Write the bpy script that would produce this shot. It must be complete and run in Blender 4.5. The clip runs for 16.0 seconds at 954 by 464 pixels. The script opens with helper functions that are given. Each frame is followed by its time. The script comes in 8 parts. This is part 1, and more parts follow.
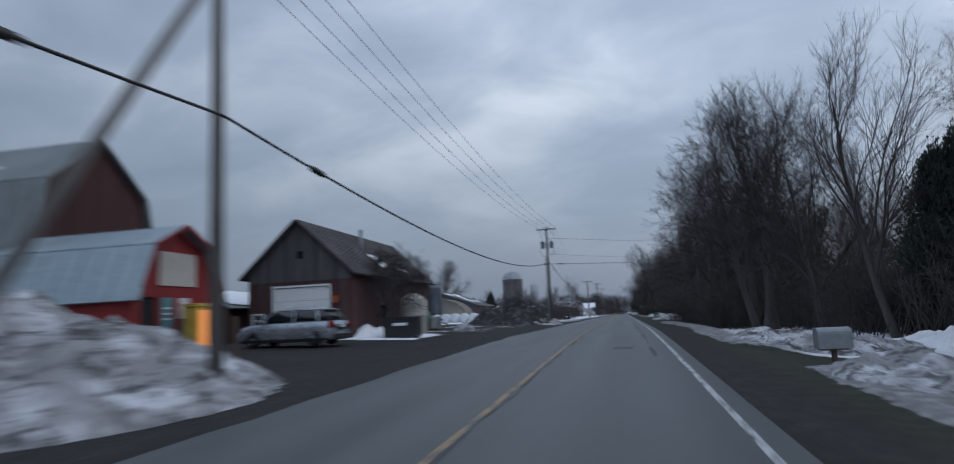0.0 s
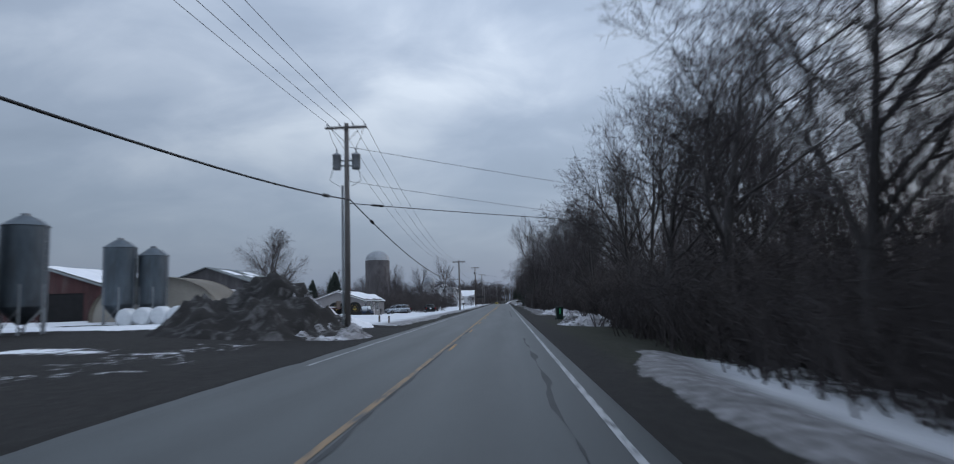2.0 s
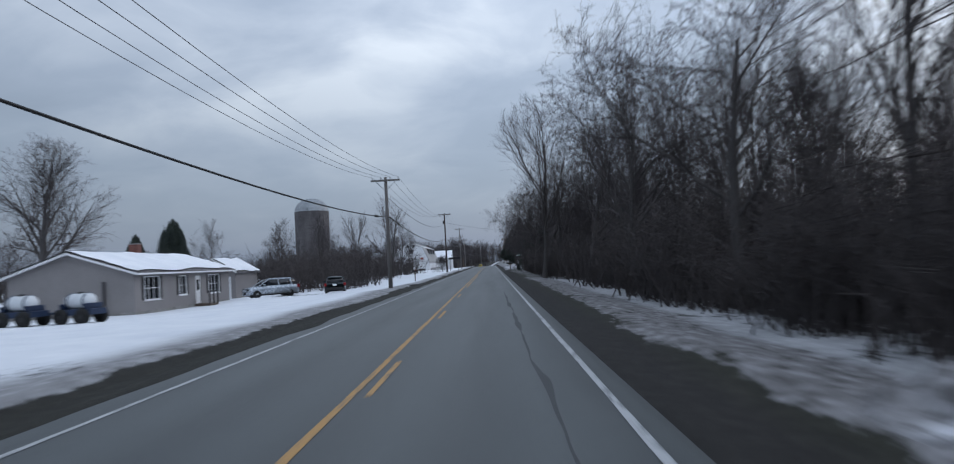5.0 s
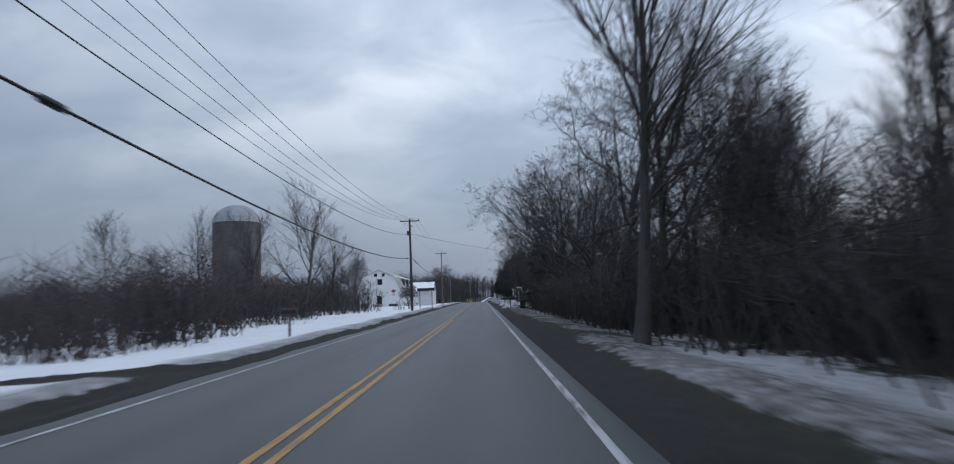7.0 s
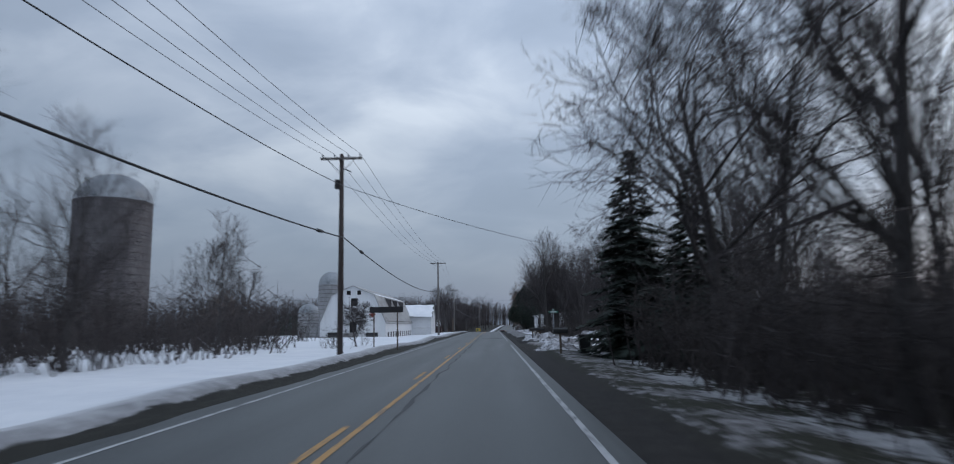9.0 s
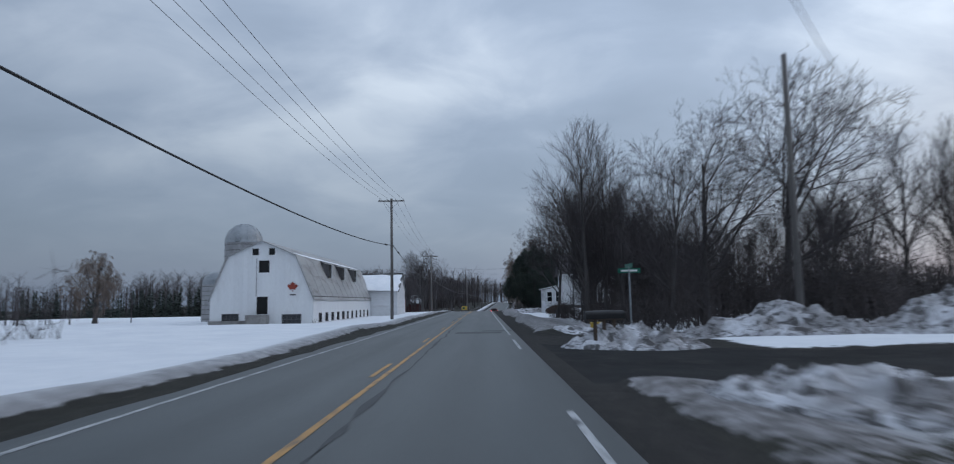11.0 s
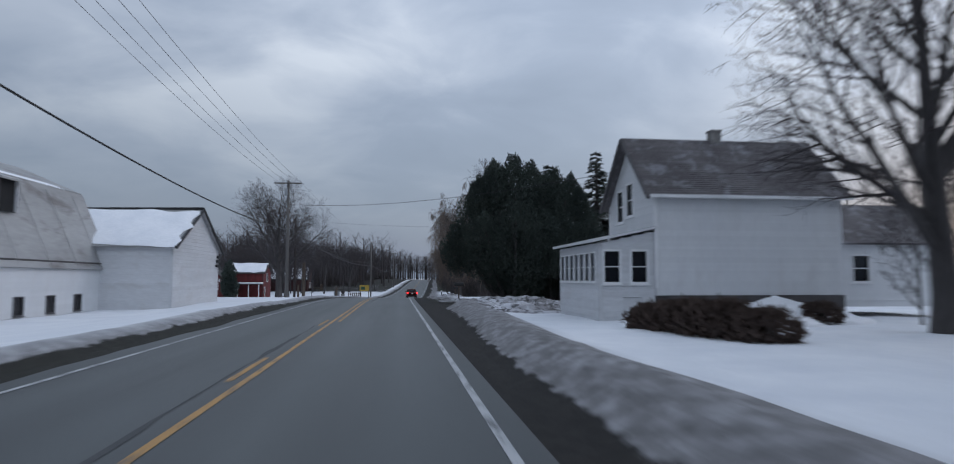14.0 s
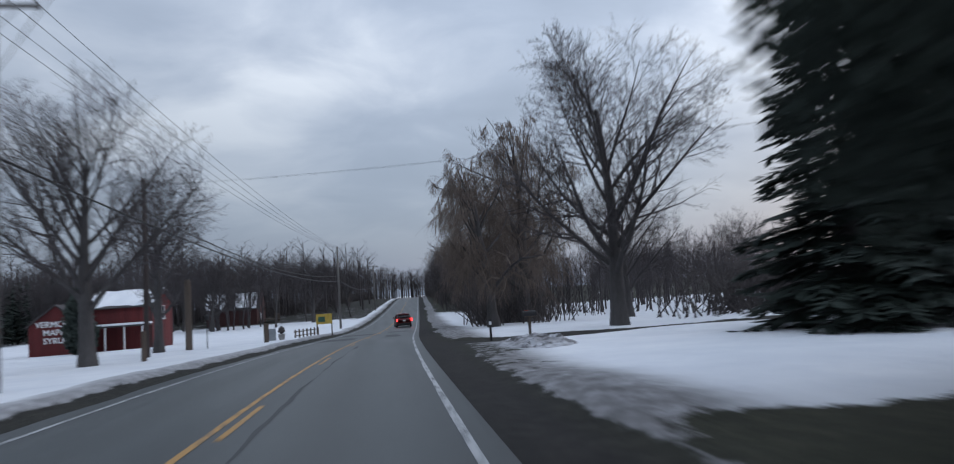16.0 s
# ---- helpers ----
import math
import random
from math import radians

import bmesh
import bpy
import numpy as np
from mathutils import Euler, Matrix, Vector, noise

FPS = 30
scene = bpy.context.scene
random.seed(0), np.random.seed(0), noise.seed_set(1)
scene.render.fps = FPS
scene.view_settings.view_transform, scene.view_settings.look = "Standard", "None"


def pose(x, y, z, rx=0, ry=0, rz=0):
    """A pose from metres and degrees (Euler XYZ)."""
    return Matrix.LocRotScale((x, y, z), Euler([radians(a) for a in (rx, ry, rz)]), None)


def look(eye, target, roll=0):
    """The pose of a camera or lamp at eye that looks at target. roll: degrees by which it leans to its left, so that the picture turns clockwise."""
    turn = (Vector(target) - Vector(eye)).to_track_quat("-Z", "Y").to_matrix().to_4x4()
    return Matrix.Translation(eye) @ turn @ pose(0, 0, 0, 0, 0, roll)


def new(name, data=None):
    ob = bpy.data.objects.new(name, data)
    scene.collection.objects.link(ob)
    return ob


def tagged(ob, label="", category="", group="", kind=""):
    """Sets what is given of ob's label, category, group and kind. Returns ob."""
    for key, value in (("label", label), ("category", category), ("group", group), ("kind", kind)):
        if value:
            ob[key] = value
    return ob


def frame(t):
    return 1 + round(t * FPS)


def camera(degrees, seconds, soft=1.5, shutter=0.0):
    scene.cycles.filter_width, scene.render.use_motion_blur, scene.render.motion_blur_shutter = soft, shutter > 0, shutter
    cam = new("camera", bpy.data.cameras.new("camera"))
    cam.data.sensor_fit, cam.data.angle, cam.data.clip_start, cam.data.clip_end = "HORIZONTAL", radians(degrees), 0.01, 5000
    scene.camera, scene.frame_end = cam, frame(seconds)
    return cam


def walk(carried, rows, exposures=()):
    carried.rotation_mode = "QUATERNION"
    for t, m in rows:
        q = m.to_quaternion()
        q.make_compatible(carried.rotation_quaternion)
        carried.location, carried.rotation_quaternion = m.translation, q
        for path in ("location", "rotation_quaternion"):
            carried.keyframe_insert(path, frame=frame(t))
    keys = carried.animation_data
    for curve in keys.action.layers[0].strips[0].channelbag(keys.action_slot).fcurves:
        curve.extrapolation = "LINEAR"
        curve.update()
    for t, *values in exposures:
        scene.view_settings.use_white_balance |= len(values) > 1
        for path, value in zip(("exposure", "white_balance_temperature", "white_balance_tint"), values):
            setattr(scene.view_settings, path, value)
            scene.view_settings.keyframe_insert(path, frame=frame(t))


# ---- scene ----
PATH = [
    (0, (2.0, 1.45, 0.95), (1.582, 3.387, 1.213), -2.7),
    (0.5, (2.01, 11.85, 1.07), (1.79, 13.824, 1.298), -3.1),
    (1, (2.05, 22.1, 1.27), (1.915, 24.084, 1.48), -1.8),
    (1.5, (2.042, 32.297, 1.452), (1.957, 34.285, 1.657), -1.6),
    (2, (2.026, 42.436, 1.582), (1.946, 44.423, 1.791), -1.6),
    (2.5, (2.123, 52.475, 1.583), (2.048, 54.465, 1.769), -3.4),
    (3, (2.09, 62.6, 1.69), (2.075, 64.594, 1.848), -3.2),
    (3.5, (2.116, 72.996, 1.658), (2.14, 74.99, 1.814), -4.1),
    (4, (2.139, 83.122, 1.681), (2.184, 85.117, 1.81), -1.7),
    (4.5, (2.034, 93.376, 1.698), (2.024, 95.373, 1.808), -3.2),
    (5, (1.913, 103.806, 1.743), (1.876, 105.804, 1.834), -3.2),
    (7.5, (2.161, 156.777, 1.406), (2.165, 158.766, 1.62), -1.9),
    (8, (2.089, 167.499, 1.474), (2.103, 169.487, 1.693), -1.7),
    (8.5, (2.104, 177.974, 1.447), (2.072, 179.953, 1.731), -0.3),
    (9, (1.985, 188.444, 1.55), (1.942, 190.424, 1.831), -1.1),
    (11.5, (2.158, 241.122, 1.585), (2.166, 243.112, 1.786), -1.0),
    (12, (2.203, 251.907, 1.601), (2.34, 253.893, 1.795), 0.5),
    (12.5, (2.04, 262.439, 1.581), (2.208, 264.424, 1.754), -1.5),
    (13, (2.022, 273.263, 1.586), (2.202, 275.246, 1.772), -1.1),
    (13.5, (1.993, 284.121, 1.608), (2.192, 286.099, 1.828), -1.4),
    (14, (2.227, 294.985, 1.604), (2.47, 296.965, 1.745), 0.0),
    (14.5, (2.36, 305.88, 1.621), (2.567, 307.854, 1.85), -1.6),
    (15, (2.37, 316.911, 1.589), (2.615, 318.883, 1.811), -2.8),
    (15.5, (2.416, 328.211, 1.595), (2.676, 330.182, 1.813), -3.0),
    (16, (2.396, 338.7, 1.66), (2.701, 340.668, 1.84), -3.9),
]
cam = camera(72.0, 16.0, soft=1.1, shutter=0.5)
walk(cam, [(t, look(eye, target, roll)) for t, eye, target, roll in PATH], [(0.0, -0.12, 6300, 11), (1.0, -0.1, 6300, 11), (2.0, 0.04, 6350, 11), (3.0, 0.0, 6350, 11), (4.0, -0.1, 6350, 11), (4.5, 0.16, 6450, 11), (5.0, 0.16, 6450, 11), (8.0, 0.1, 6400, 12), (9.0, -0.05, 6350, 11), (11.5, -0.1, 6250, 10), (12.5, -0.08, 6250, 11), (14.0, -0.12, 6450, 12), (15.2, -0.16, 6550, 12), (16.0, 0.06, 6550, 12)])

# ---- sky and light ----
world = bpy.data.worlds.new("overcast_dusk")
scene.world = world
world.use_nodes = True
scene.view_settings.exposure = 0.0


def link(tree, a, b):
    tree.links.new(a, b)


def build_sky():
    nt = world.node_tree
    nd = nt.nodes
    nd.clear()
    out = nd.new("ShaderNodeOutputWorld")
    bg = nd.new("ShaderNodeBackground")
    co = nd.new("ShaderNodeTexCoord")
    sep = nd.new("ShaderNodeSeparateXYZ")
    link(nt, co.outputs["Generated"], sep.inputs[0])

    def math_node(op, a, b=None, clamp=False):
        n = nd.new("ShaderNodeMath")
        n.operation, n.use_clamp = op, clamp
        for k, v in ((0, a), (1, b)):
            if v is None:
                continue
            if isinstance(v, (int, float)):
                n.inputs[k].default_value = v
            else:
                link(nt, v, n.inputs[k])
        return n.outputs[0]

    up = math_node("MAXIMUM", sep.outputs[2], 0.0)
    den = math_node("ADD", up, 0.34)
    px = math_node("DIVIDE", sep.outputs[0], den)
    py = math_node("DIVIDE", sep.outputs[1], den)
    comb = nd.new("ShaderNodeCombineXYZ")
    link(nt, px, comb.inputs[0])
    link(nt, py, comb.inputs[1])

    def clouds(scale, detail, rough, offset, stretch):
        mp = nd.new("ShaderNodeMapping")
        mp.inputs["Location"].default_value = offset
        mp.inputs["Scale"].default_value = stretch
        link(nt, comb.outputs[0], mp.inputs[0])
        n = nd.new("ShaderNodeTexNoise")
        n.inputs["Scale"].default_value = scale
        n.inputs["Detail"].default_value = detail
        n.inputs["Roughness"].default_value = rough
        n.inputs["Distortion"].default_value = 0.35
        link(nt, mp.outputs[0], n.inputs["Vector"])
        return n.outputs["Fac"]

    broad = clouds(1.0, 3.0, 0.5, (2.55, 0.1, 0), (1.0, 0.9, 1))
    puffs = clouds(3.2, 7.0, 0.52, (1.7, 5.2, 0), (0.85, 1.1, 1))
    mixed = math_node("ADD", math_node("MULTIPLY", broad, 0.6), math_node("MULTIPLY", puffs, 0.4))
    ramp = nd.new("ShaderNodeValToRGB")
    cr = ramp.color_ramp
    cr.elements[0].position, cr.elements[0].color = 0.33, (0.262, 0.325, 0.425, 1)
    cr.elements[1].position, cr.elements[1].color = 0.63, (0.64, 0.715, 0.81, 1)
    e = cr.elements.new(0.47)
    e.color = (0.345, 0.418, 0.535, 1)
    e = cr.elements.new(0.54)
    e.color = (0.445, 0.520, 0.635, 1)
    link(nt, mixed, ramp.inputs[0])
    # flat blue-grey layer low over the land
    low = nd.new("ShaderNodeMapRange")
    low.inputs["From Min"].default_value, low.inputs["From Max"].default_value = 0.02, 0.33
    link(nt, sep.outputs[2], low.inputs["Value"])
    haze = nd.new("ShaderNodeMix")
    haze.data_type = "RGBA"
    haze.inputs["A"].default_value = (0.248, 0.322, 0.440, 1)
    link(nt, low.outputs[0], haze.inputs["Factor"])
    link(nt, ramp.outputs[0], haze.inputs["B"])
    # clear-sky light filtering through
    sky = nd.new("ShaderNodeTexSky")
    sky.sky_type, sky.sun_disc = "NISHITA", False
    sky.sun_elevation, sky.sun_rotation = radians(6), radians(62)
    sky.air_density, sky.dust_density = 1.2, 2.0
    skym = nd.new("ShaderNodeVectorMath")
    skym.operation = "SCALE"
    skym.inputs["Scale"].default_value = 0.02
    link(nt, sky.outputs[0], skym.inputs[0])
    # brighter overhead and towards the set sun
    glow = math_node("ADD", math_node("MULTIPLY", sep.outputs[0], 0.30), 1.0)
    high = math_node("ADD", math_node("MULTIPLY", up, 0.85), 0.82)
    gain = math_node("MULTIPLY", glow, high)
    sc = nd.new("ShaderNodeVectorMath")
    sc.operation = "SCALE"
    link(nt, haze.outputs["Result"], sc.inputs[0])
    link(nt, gain, sc.inputs["Scale"])
    add = nd.new("ShaderNodeVectorMath")
    add.operation = "ADD"
    link(nt, sc.outputs[0], add.inputs[0])
    link(nt, skym.outputs[0], add.inputs[1])
    link(nt, add.outputs[0], bg.inputs["Color"])
    bg.inputs["Strength"].default_value = 1.0
    link(nt, bg.outputs[0], out.inputs[0])


build_sky()
sun = bpy.data.lights.new("sun", "SUN")
sun.energy, sun.angle, sun.color = 0.25, radians(25), (1.0, 0.93, 0.9)
sun_ob = new("sun", sun)
sun_ob.matrix_world = look((200, 120, 140), (0, 0, 0))

# ---- materials ----
def node_material(name, rough=0.85, metal=0.0, spec=0.5):
    m = bpy.data.materials.new(name)
    m.use_nodes = True
    b = m.node_tree.nodes["Principled BSDF"]
    b.inputs["Roughness"].default_value = rough
    b.inputs["Metallic"].default_value = metal
    b.inputs["Specular IOR Level"].default_value = spec
    return m, m.node_tree, b


def tex_noise(nt, scale, detail=4.0, rough=0.55, stretch=(1, 1, 1), obj=True, dist=0.0):
    co = nt.nodes.new("ShaderNodeTexCoord")
    mp = nt.nodes.new("ShaderNodeMapping")
    mp.inputs["Scale"].default_value = stretch
    n = nt.nodes.new("ShaderNodeTexNoise")
    n.inputs["Scale"].default_value, n.inputs["Detail"].default_value = scale, detail
    n.inputs["Roughness"].default_value, n.inputs["Distortion"].default_value = rough, dist
    link(nt, co.outputs["Object"], mp.inputs[0])
    link(nt, mp.outputs[0], n.inputs["Vector"])
    return n.outputs["Fac"]


def ramp_node(nt, fac, stops):
    r = nt.nodes.new("ShaderNodeValToRGB")
    els = r.color_ramp.elements
    for k, (p, c) in enumerate(stops):
        e = els[k] if k < 2 else els.new(p)
        e.position, e.color = p, (*c, 1)
    link(nt, fac, r.inputs[0])
    return r.outputs[0]


def mix_rgb(nt, fac, a, b, mode="MIX"):
    m = nt.nodes.new("ShaderNodeMix")
    m.data_type, m.blend_type = "RGBA", mode
    for sock, v in (("Factor", fac), ("A", a), ("B", b)):
        if isinstance(v, (int, float)):
            m.inputs[sock].default_value = v
        elif isinstance(v, tuple):
            m.inputs[sock].default_value = (*v, 1)
        else:
            link(nt, v, m.inputs[sock])
    return m.outputs["Result"]


def bump(nt, b, fac, strength, dist=0.02):
    n = nt.nodes.new("ShaderNodeBump")
    n.inputs["Strength"].default_value, n.inputs["Distance"].default_value = strength, dist
    link(nt, fac, n.inputs["Height"])
    link(nt, n.outputs[0], b.inputs["Normal"])


def plain(name, c1, c2, rough=0.8, metal=0.0, big=0.6, fine=14.0, stretch=(1, 1, 1), relief=0.25, stain=None, spec=0.4, vary=0.0, mottle=0.55):
    """Two-scale mottled surface; stain: a third colour in patches; vary: change of brightness from piece to piece."""
    m, nt, b = node_material(name, rough, metal, spec)
    n1 = tex_noise(nt, big, 3, 0.6, stretch)
    n2 = tex_noise(nt, fine, 5, 0.6, stretch)
    col = mix_rgb(nt, ramp_node(nt, n1, [(0.35, (0, 0, 0)), (0.65, (1, 1, 1))]), c1, c2)
    col = mix_rgb(nt, mottle, col, ramp_node(nt, n2, [(0.25, (0.45, 0.45, 0.45)), (0.75, (1.25, 1.25, 1.25))]), "MULTIPLY")
    if stain:
        n3 = tex_noise(nt, big * 2.3, 6, 0.65, stretch, dist=0.6)
        col = mix_rgb(nt, ramp_node(nt, n3, [(0.52, (0, 0, 0)), (0.68, (0.85, 0.85, 0.85))]), col, stain)
    if vary:
        oi = nt.nodes.new("ShaderNodeObjectInfo")
        lo = 1 - vary
        hi = 1 + vary
        col = mix_rgb(nt, 1.0, col, ramp_node(nt, oi.outputs["Random"], [(0, (lo, lo, lo)), (1, (hi, hi, hi))]), "MULTIPLY")
    link(nt, col, b.inputs["Base Color"])
    rr = nt.nodes.new("ShaderNodeMapRange")
    rr.inputs["To Min"].default_value, rr.inputs["To Max"].default_value = max(rough - 0.15, 0.02), min(rough + 0.12, 1)
    link(nt, n2, rr.inputs["Value"])
    link(nt, rr.outputs[0], b.inputs["Roughness"])
    if relief:
        bump(nt, b, n2, relief)
    return m


def ground_material():
    """Dirt, dead grass and snow; the three shares are stored on the sheet, their ragged edges come from noise."""
    m, nt, b = node_material("winter_ground", 0.9, 0, 0.3)
    at = nt.nodes.new("ShaderNodeAttribute")
    at.attribute_name = "cover"
    sep = nt.nodes.new("ShaderNodeSeparateColor")
    link(nt, at.outputs["Color"], sep.inputs[0])
    n1 = tex_noise(nt, 0.45, 6, 0.62)
    n2 = tex_noise(nt, 3.2, 6, 0.65)
    n3 = tex_noise(nt, 22.0, 4, 0.6)
    dirt = ramp_node(nt, n2, [(0.25, (0.009, 0.0085, 0.008)), (0.5, (0.0175, 0.0162, 0.0152)), (0.78, (0.042, 0.038, 0.034))])
    grass = ramp_node(nt, n2, [(0.25, (0.013, 0.015, 0.008)), (0.5, (0.026, 0.029, 0.016)), (0.78, (0.056, 0.053, 0.034))])
    base = mix_rgb(nt, sep.outputs[1], dirt, grass)
    base = mix_rgb(nt, 0.6, base, ramp_node(nt, n3, [(0.2, (0.5, 0.5, 0.5)), (0.8, (1.4, 1.4, 1.4))]), "MULTIPLY")
    snow = ramp_node(nt, n1, [(0.3, (0.74, 0.77, 0.82)), (0.7, (0.86, 0.88, 0.91))])
    grit = ramp_node(nt, n2, [(0.3, (0.060, 0.057, 0.057)), (0.5, (0.165, 0.160, 0.163)), (0.76, (0.41, 0.41, 0.43))])
    snow = mix_rgb(nt, sep.outputs[2], snow, grit)
    s = nt.nodes.new("ShaderNodeMath")
    s.operation = "ADD"
    link(nt, sep.outputs[0], s.inputs[0])
    nn = mix_rgb(nt, 0.45, n1, n2)
    off = nt.nodes.new("ShaderNodeMath")
    off.operation = "SUBTRACT"
    link(nt, nn, off.inputs[0])
    off.inputs[1].default_value = 0.5
    off2 = nt.nodes.new("ShaderNodeMath")
    off2.operation = "MULTIPLY"
    off2.inputs[1].default_value = 1.5
    link(nt, off.outputs[0], off2.inputs[0])
    link(nt, off2.outputs[0], s.inputs[1])
    edge = ramp_node(nt, s.outputs[0], [(0.47, (0, 0, 0)), (0.55, (1, 1, 1))])
    link(nt, mix_rgb(nt, edge, base, snow), b.inputs["Base Color"])
    hs = nt.nodes.new("ShaderNodeMath")
    hs.operation = "MULTIPLY_ADD"
    link(nt, edge, hs.inputs[0])
    hs.inputs[1].default_value = 0.9
    link(nt, n2, hs.inputs[2])
    bump(nt, b, hs.outputs[0], 0.55, 0.12)
    return m


def asphalt_material():
    m, nt, b = node_material("worn_asphalt", 0.6, 0, 0.5)
    streak = tex_noise(nt, 1.1, 5, 0.6, (1.0, 0.05, 1))
    patch = tex_noise(nt, 0.22, 4, 0.6, (1.0, 0.35, 1))
    grain = tex_noise(nt, 55, 3, 0.7)
    col = ramp_node(nt, streak, [(0.26, (0.036, 0.043, 0.044)), (0.5, (0.060, 0.068, 0.069)), (0.76, (0.096, 0.105, 0.105))])
    # wheel paths, worn paler along each lane
    co = nt.nodes.new("ShaderNodeTexCoord")
    sp = nt.nodes.new("ShaderNodeSeparateXYZ")
    link(nt, co.outputs["Object"], sp.inputs[0])
    wave = nt.nodes.new("ShaderNodeMath")
    wave.operation = "MULTIPLY"
    wave.inputs[1].default_value = 2 * math.pi / 1.66
    link(nt, sp.outputs[0], wave.inputs[0])
    sine = nt.nodes.new("ShaderNodeMath")
    sine.operation = "COSINE"
    link(nt, wave.outputs[0], sine.inputs[0])
    half = nt.nodes.new("ShaderNodeMath")
    half.operation = "MULTIPLY_ADD"
    half.inputs[1].default_value, half.inputs[2].default_value = -0.5, 0.5
    link(nt, sine.outputs[0], half.inputs[0])
    col = mix_rgb(nt, 0.75, col, ramp_node(nt, half.outputs[0], [(0.0, (0.80, 0.80, 0.80)), (1.0, (1.12, 1.12, 1.12))]), "MULTIPLY")
    # hairline cracks
    crack = tex_noise(nt, 0.9, 8, 0.7, (1.0, 0.5, 1), dist=1.4)
    col = mix_rgb(nt, ramp_node(nt, crack, [(0.492, (0, 0, 0)), (0.5, (0.55, 0.55, 0.55)), (0.508, (0, 0, 0))]), col, (0.026, 0.029, 0.030))
    col = mix_rgb(nt, 0.5, col, ramp_node(nt, patch, [(0.3, (0.72, 0.72, 0.72)), (0.7, (1.2, 1.2, 1.2))]), "MULTIPLY")
    col = mix_rgb(nt, 0.5, col, ramp_node(nt, grain, [(0.25, (0.6, 0.6, 0.6)), (0.75, (1.35, 1.35, 1.35))]), "MULTIPLY")
    link(nt, col, b.inputs["Base Color"])
    rr = nt.nodes.new("ShaderNodeMapRange")
    rr.inputs["To Min"].default_value, rr.inputs["To Max"].default_value = 0.36, 0.66
    link(nt, streak, rr.inputs["Value"])
    link(nt, rr.outputs[0], b.inputs["Roughness"])
    bump(nt, b, grain, 0.3, 0.006)
    return m


def dirty_snow_material():
    """Old plowed snow: pale crust, grey slushy patches and dark grit."""
    m, nt, b = node_material("dirty_plowed_snow", 0.8, 0.0, 0.3)
    n1 = tex_noise(nt, 0.75, 5, 0.6, dist=0.5)
    n2 = tex_noise(nt, 5.5, 6, 0.65)
    n3 = tex_noise(nt, 1.7, 7, 0.7, (1, 1, 1.6), dist=1.0)
    col = mix_rgb(nt, ramp_node(nt, n1, [(0.38, (0, 0, 0)), (0.56, (1, 1, 1))]), (0.64, 0.65, 0.69), (0.30, 0.295, 0.305))
    col = mix_rgb(nt, 0.6, col, ramp_node(nt, n2, [(0.3, (0.55, 0.55, 0.56)), (0.7, (1.15, 1.15, 1.15))]), "MULTIPLY")
    col = mix_rgb(nt, ramp_node(nt, n3, [(0.49, (0, 0, 0)), (0.59, (0.9, 0.9, 0.9))]), col, (0.055, 0.052, 0.052))
    link(nt, col, b.inputs["Base Color"])
    bump(nt, b, n2, 1.0, 0.05)
    return m


def paint_material(name, c, wear):
    """Road paint worn through to the asphalt in places."""
    m, nt, b = node_material(name, 0.6, 0, 0.4)
    n = tex_noise(nt, 6.0, 6, 0.7, (1, 0.25, 1))
    f = ramp_node(nt, n, [(wear - 0.08, (0, 0, 0)), (wear + 0.08, (1, 1, 1))])
    link(nt, mix_rgb(nt, f, (0.078, 0.084, 0.088), c), b.inputs["Base Color"])
    return m


def glass_material(name, c=(0.012, 0.014, 0.018)):
    m, nt, b = node_material(name, 0.06, 0, 0.6)
    b.inputs["Base Color"].default_value = (*c, 1)
    n = tex_noise(nt, 1.5, 2, 0.5)
    bump(nt, b, n, 0.05, 0.02)
    return m


def glow_material(name, c, strength):
    m, nt, b = node_material(name, 0.4)
    b.inputs["Base Color"].default_value = (*c, 1)
    b.inputs["Emission Color"].default_value = (*c, 1)
    b.inputs["Emission Strength"].default_value = strength
    return m


M_GROUND = ground_material()
M_ASPHALT = asphalt_material()
M_WHITE_LINE = paint_material("white_road_paint", (0.44, 0.45, 0.46), 0.44)
M_YELLOW = paint_material("yellow_road_paint", (0.43, 0.24, 0.075), 0.42)
M_YELLOW_WORN = paint_material("faded_yellow_paint", (0.30, 0.20, 0.11), 0.46)
M_TAR = plain("dark_patch_asphalt", (0.048, 0.051, 0.054), (0.062, 0.065, 0.068), 0.7, 0, 0.8, 40, relief=0.3)
M_WET = plain("dark_wet_asphalt", (0.022, 0.023, 0.024), (0.036, 0.037, 0.038), 0.9, 0, 0.5, 30, relief=0.4, stain=(0.045, 0.043, 0.042), spec=0.05)
M_SHRUB = plain("brown_shrub_twigs", (0.072, 0.050, 0.042), (0.112, 0.078, 0.064), 0.95, 0, 0.5, 5, relief=0)
M_PATCH = plain("repaired_asphalt", (0.062, 0.066, 0.069), (0.082, 0.087, 0.090), 0.7, 0, 0.8, 40, relief=0.3)
M_SNOW = plain("clean_snow", (0.80, 0.82, 0.86), (0.88, 0.89, 0.92), 0.75, 0, 0.7, 9, relief=0.35, mottle=0.22)
M_DIRTY_SNOW = dirty_snow_material()
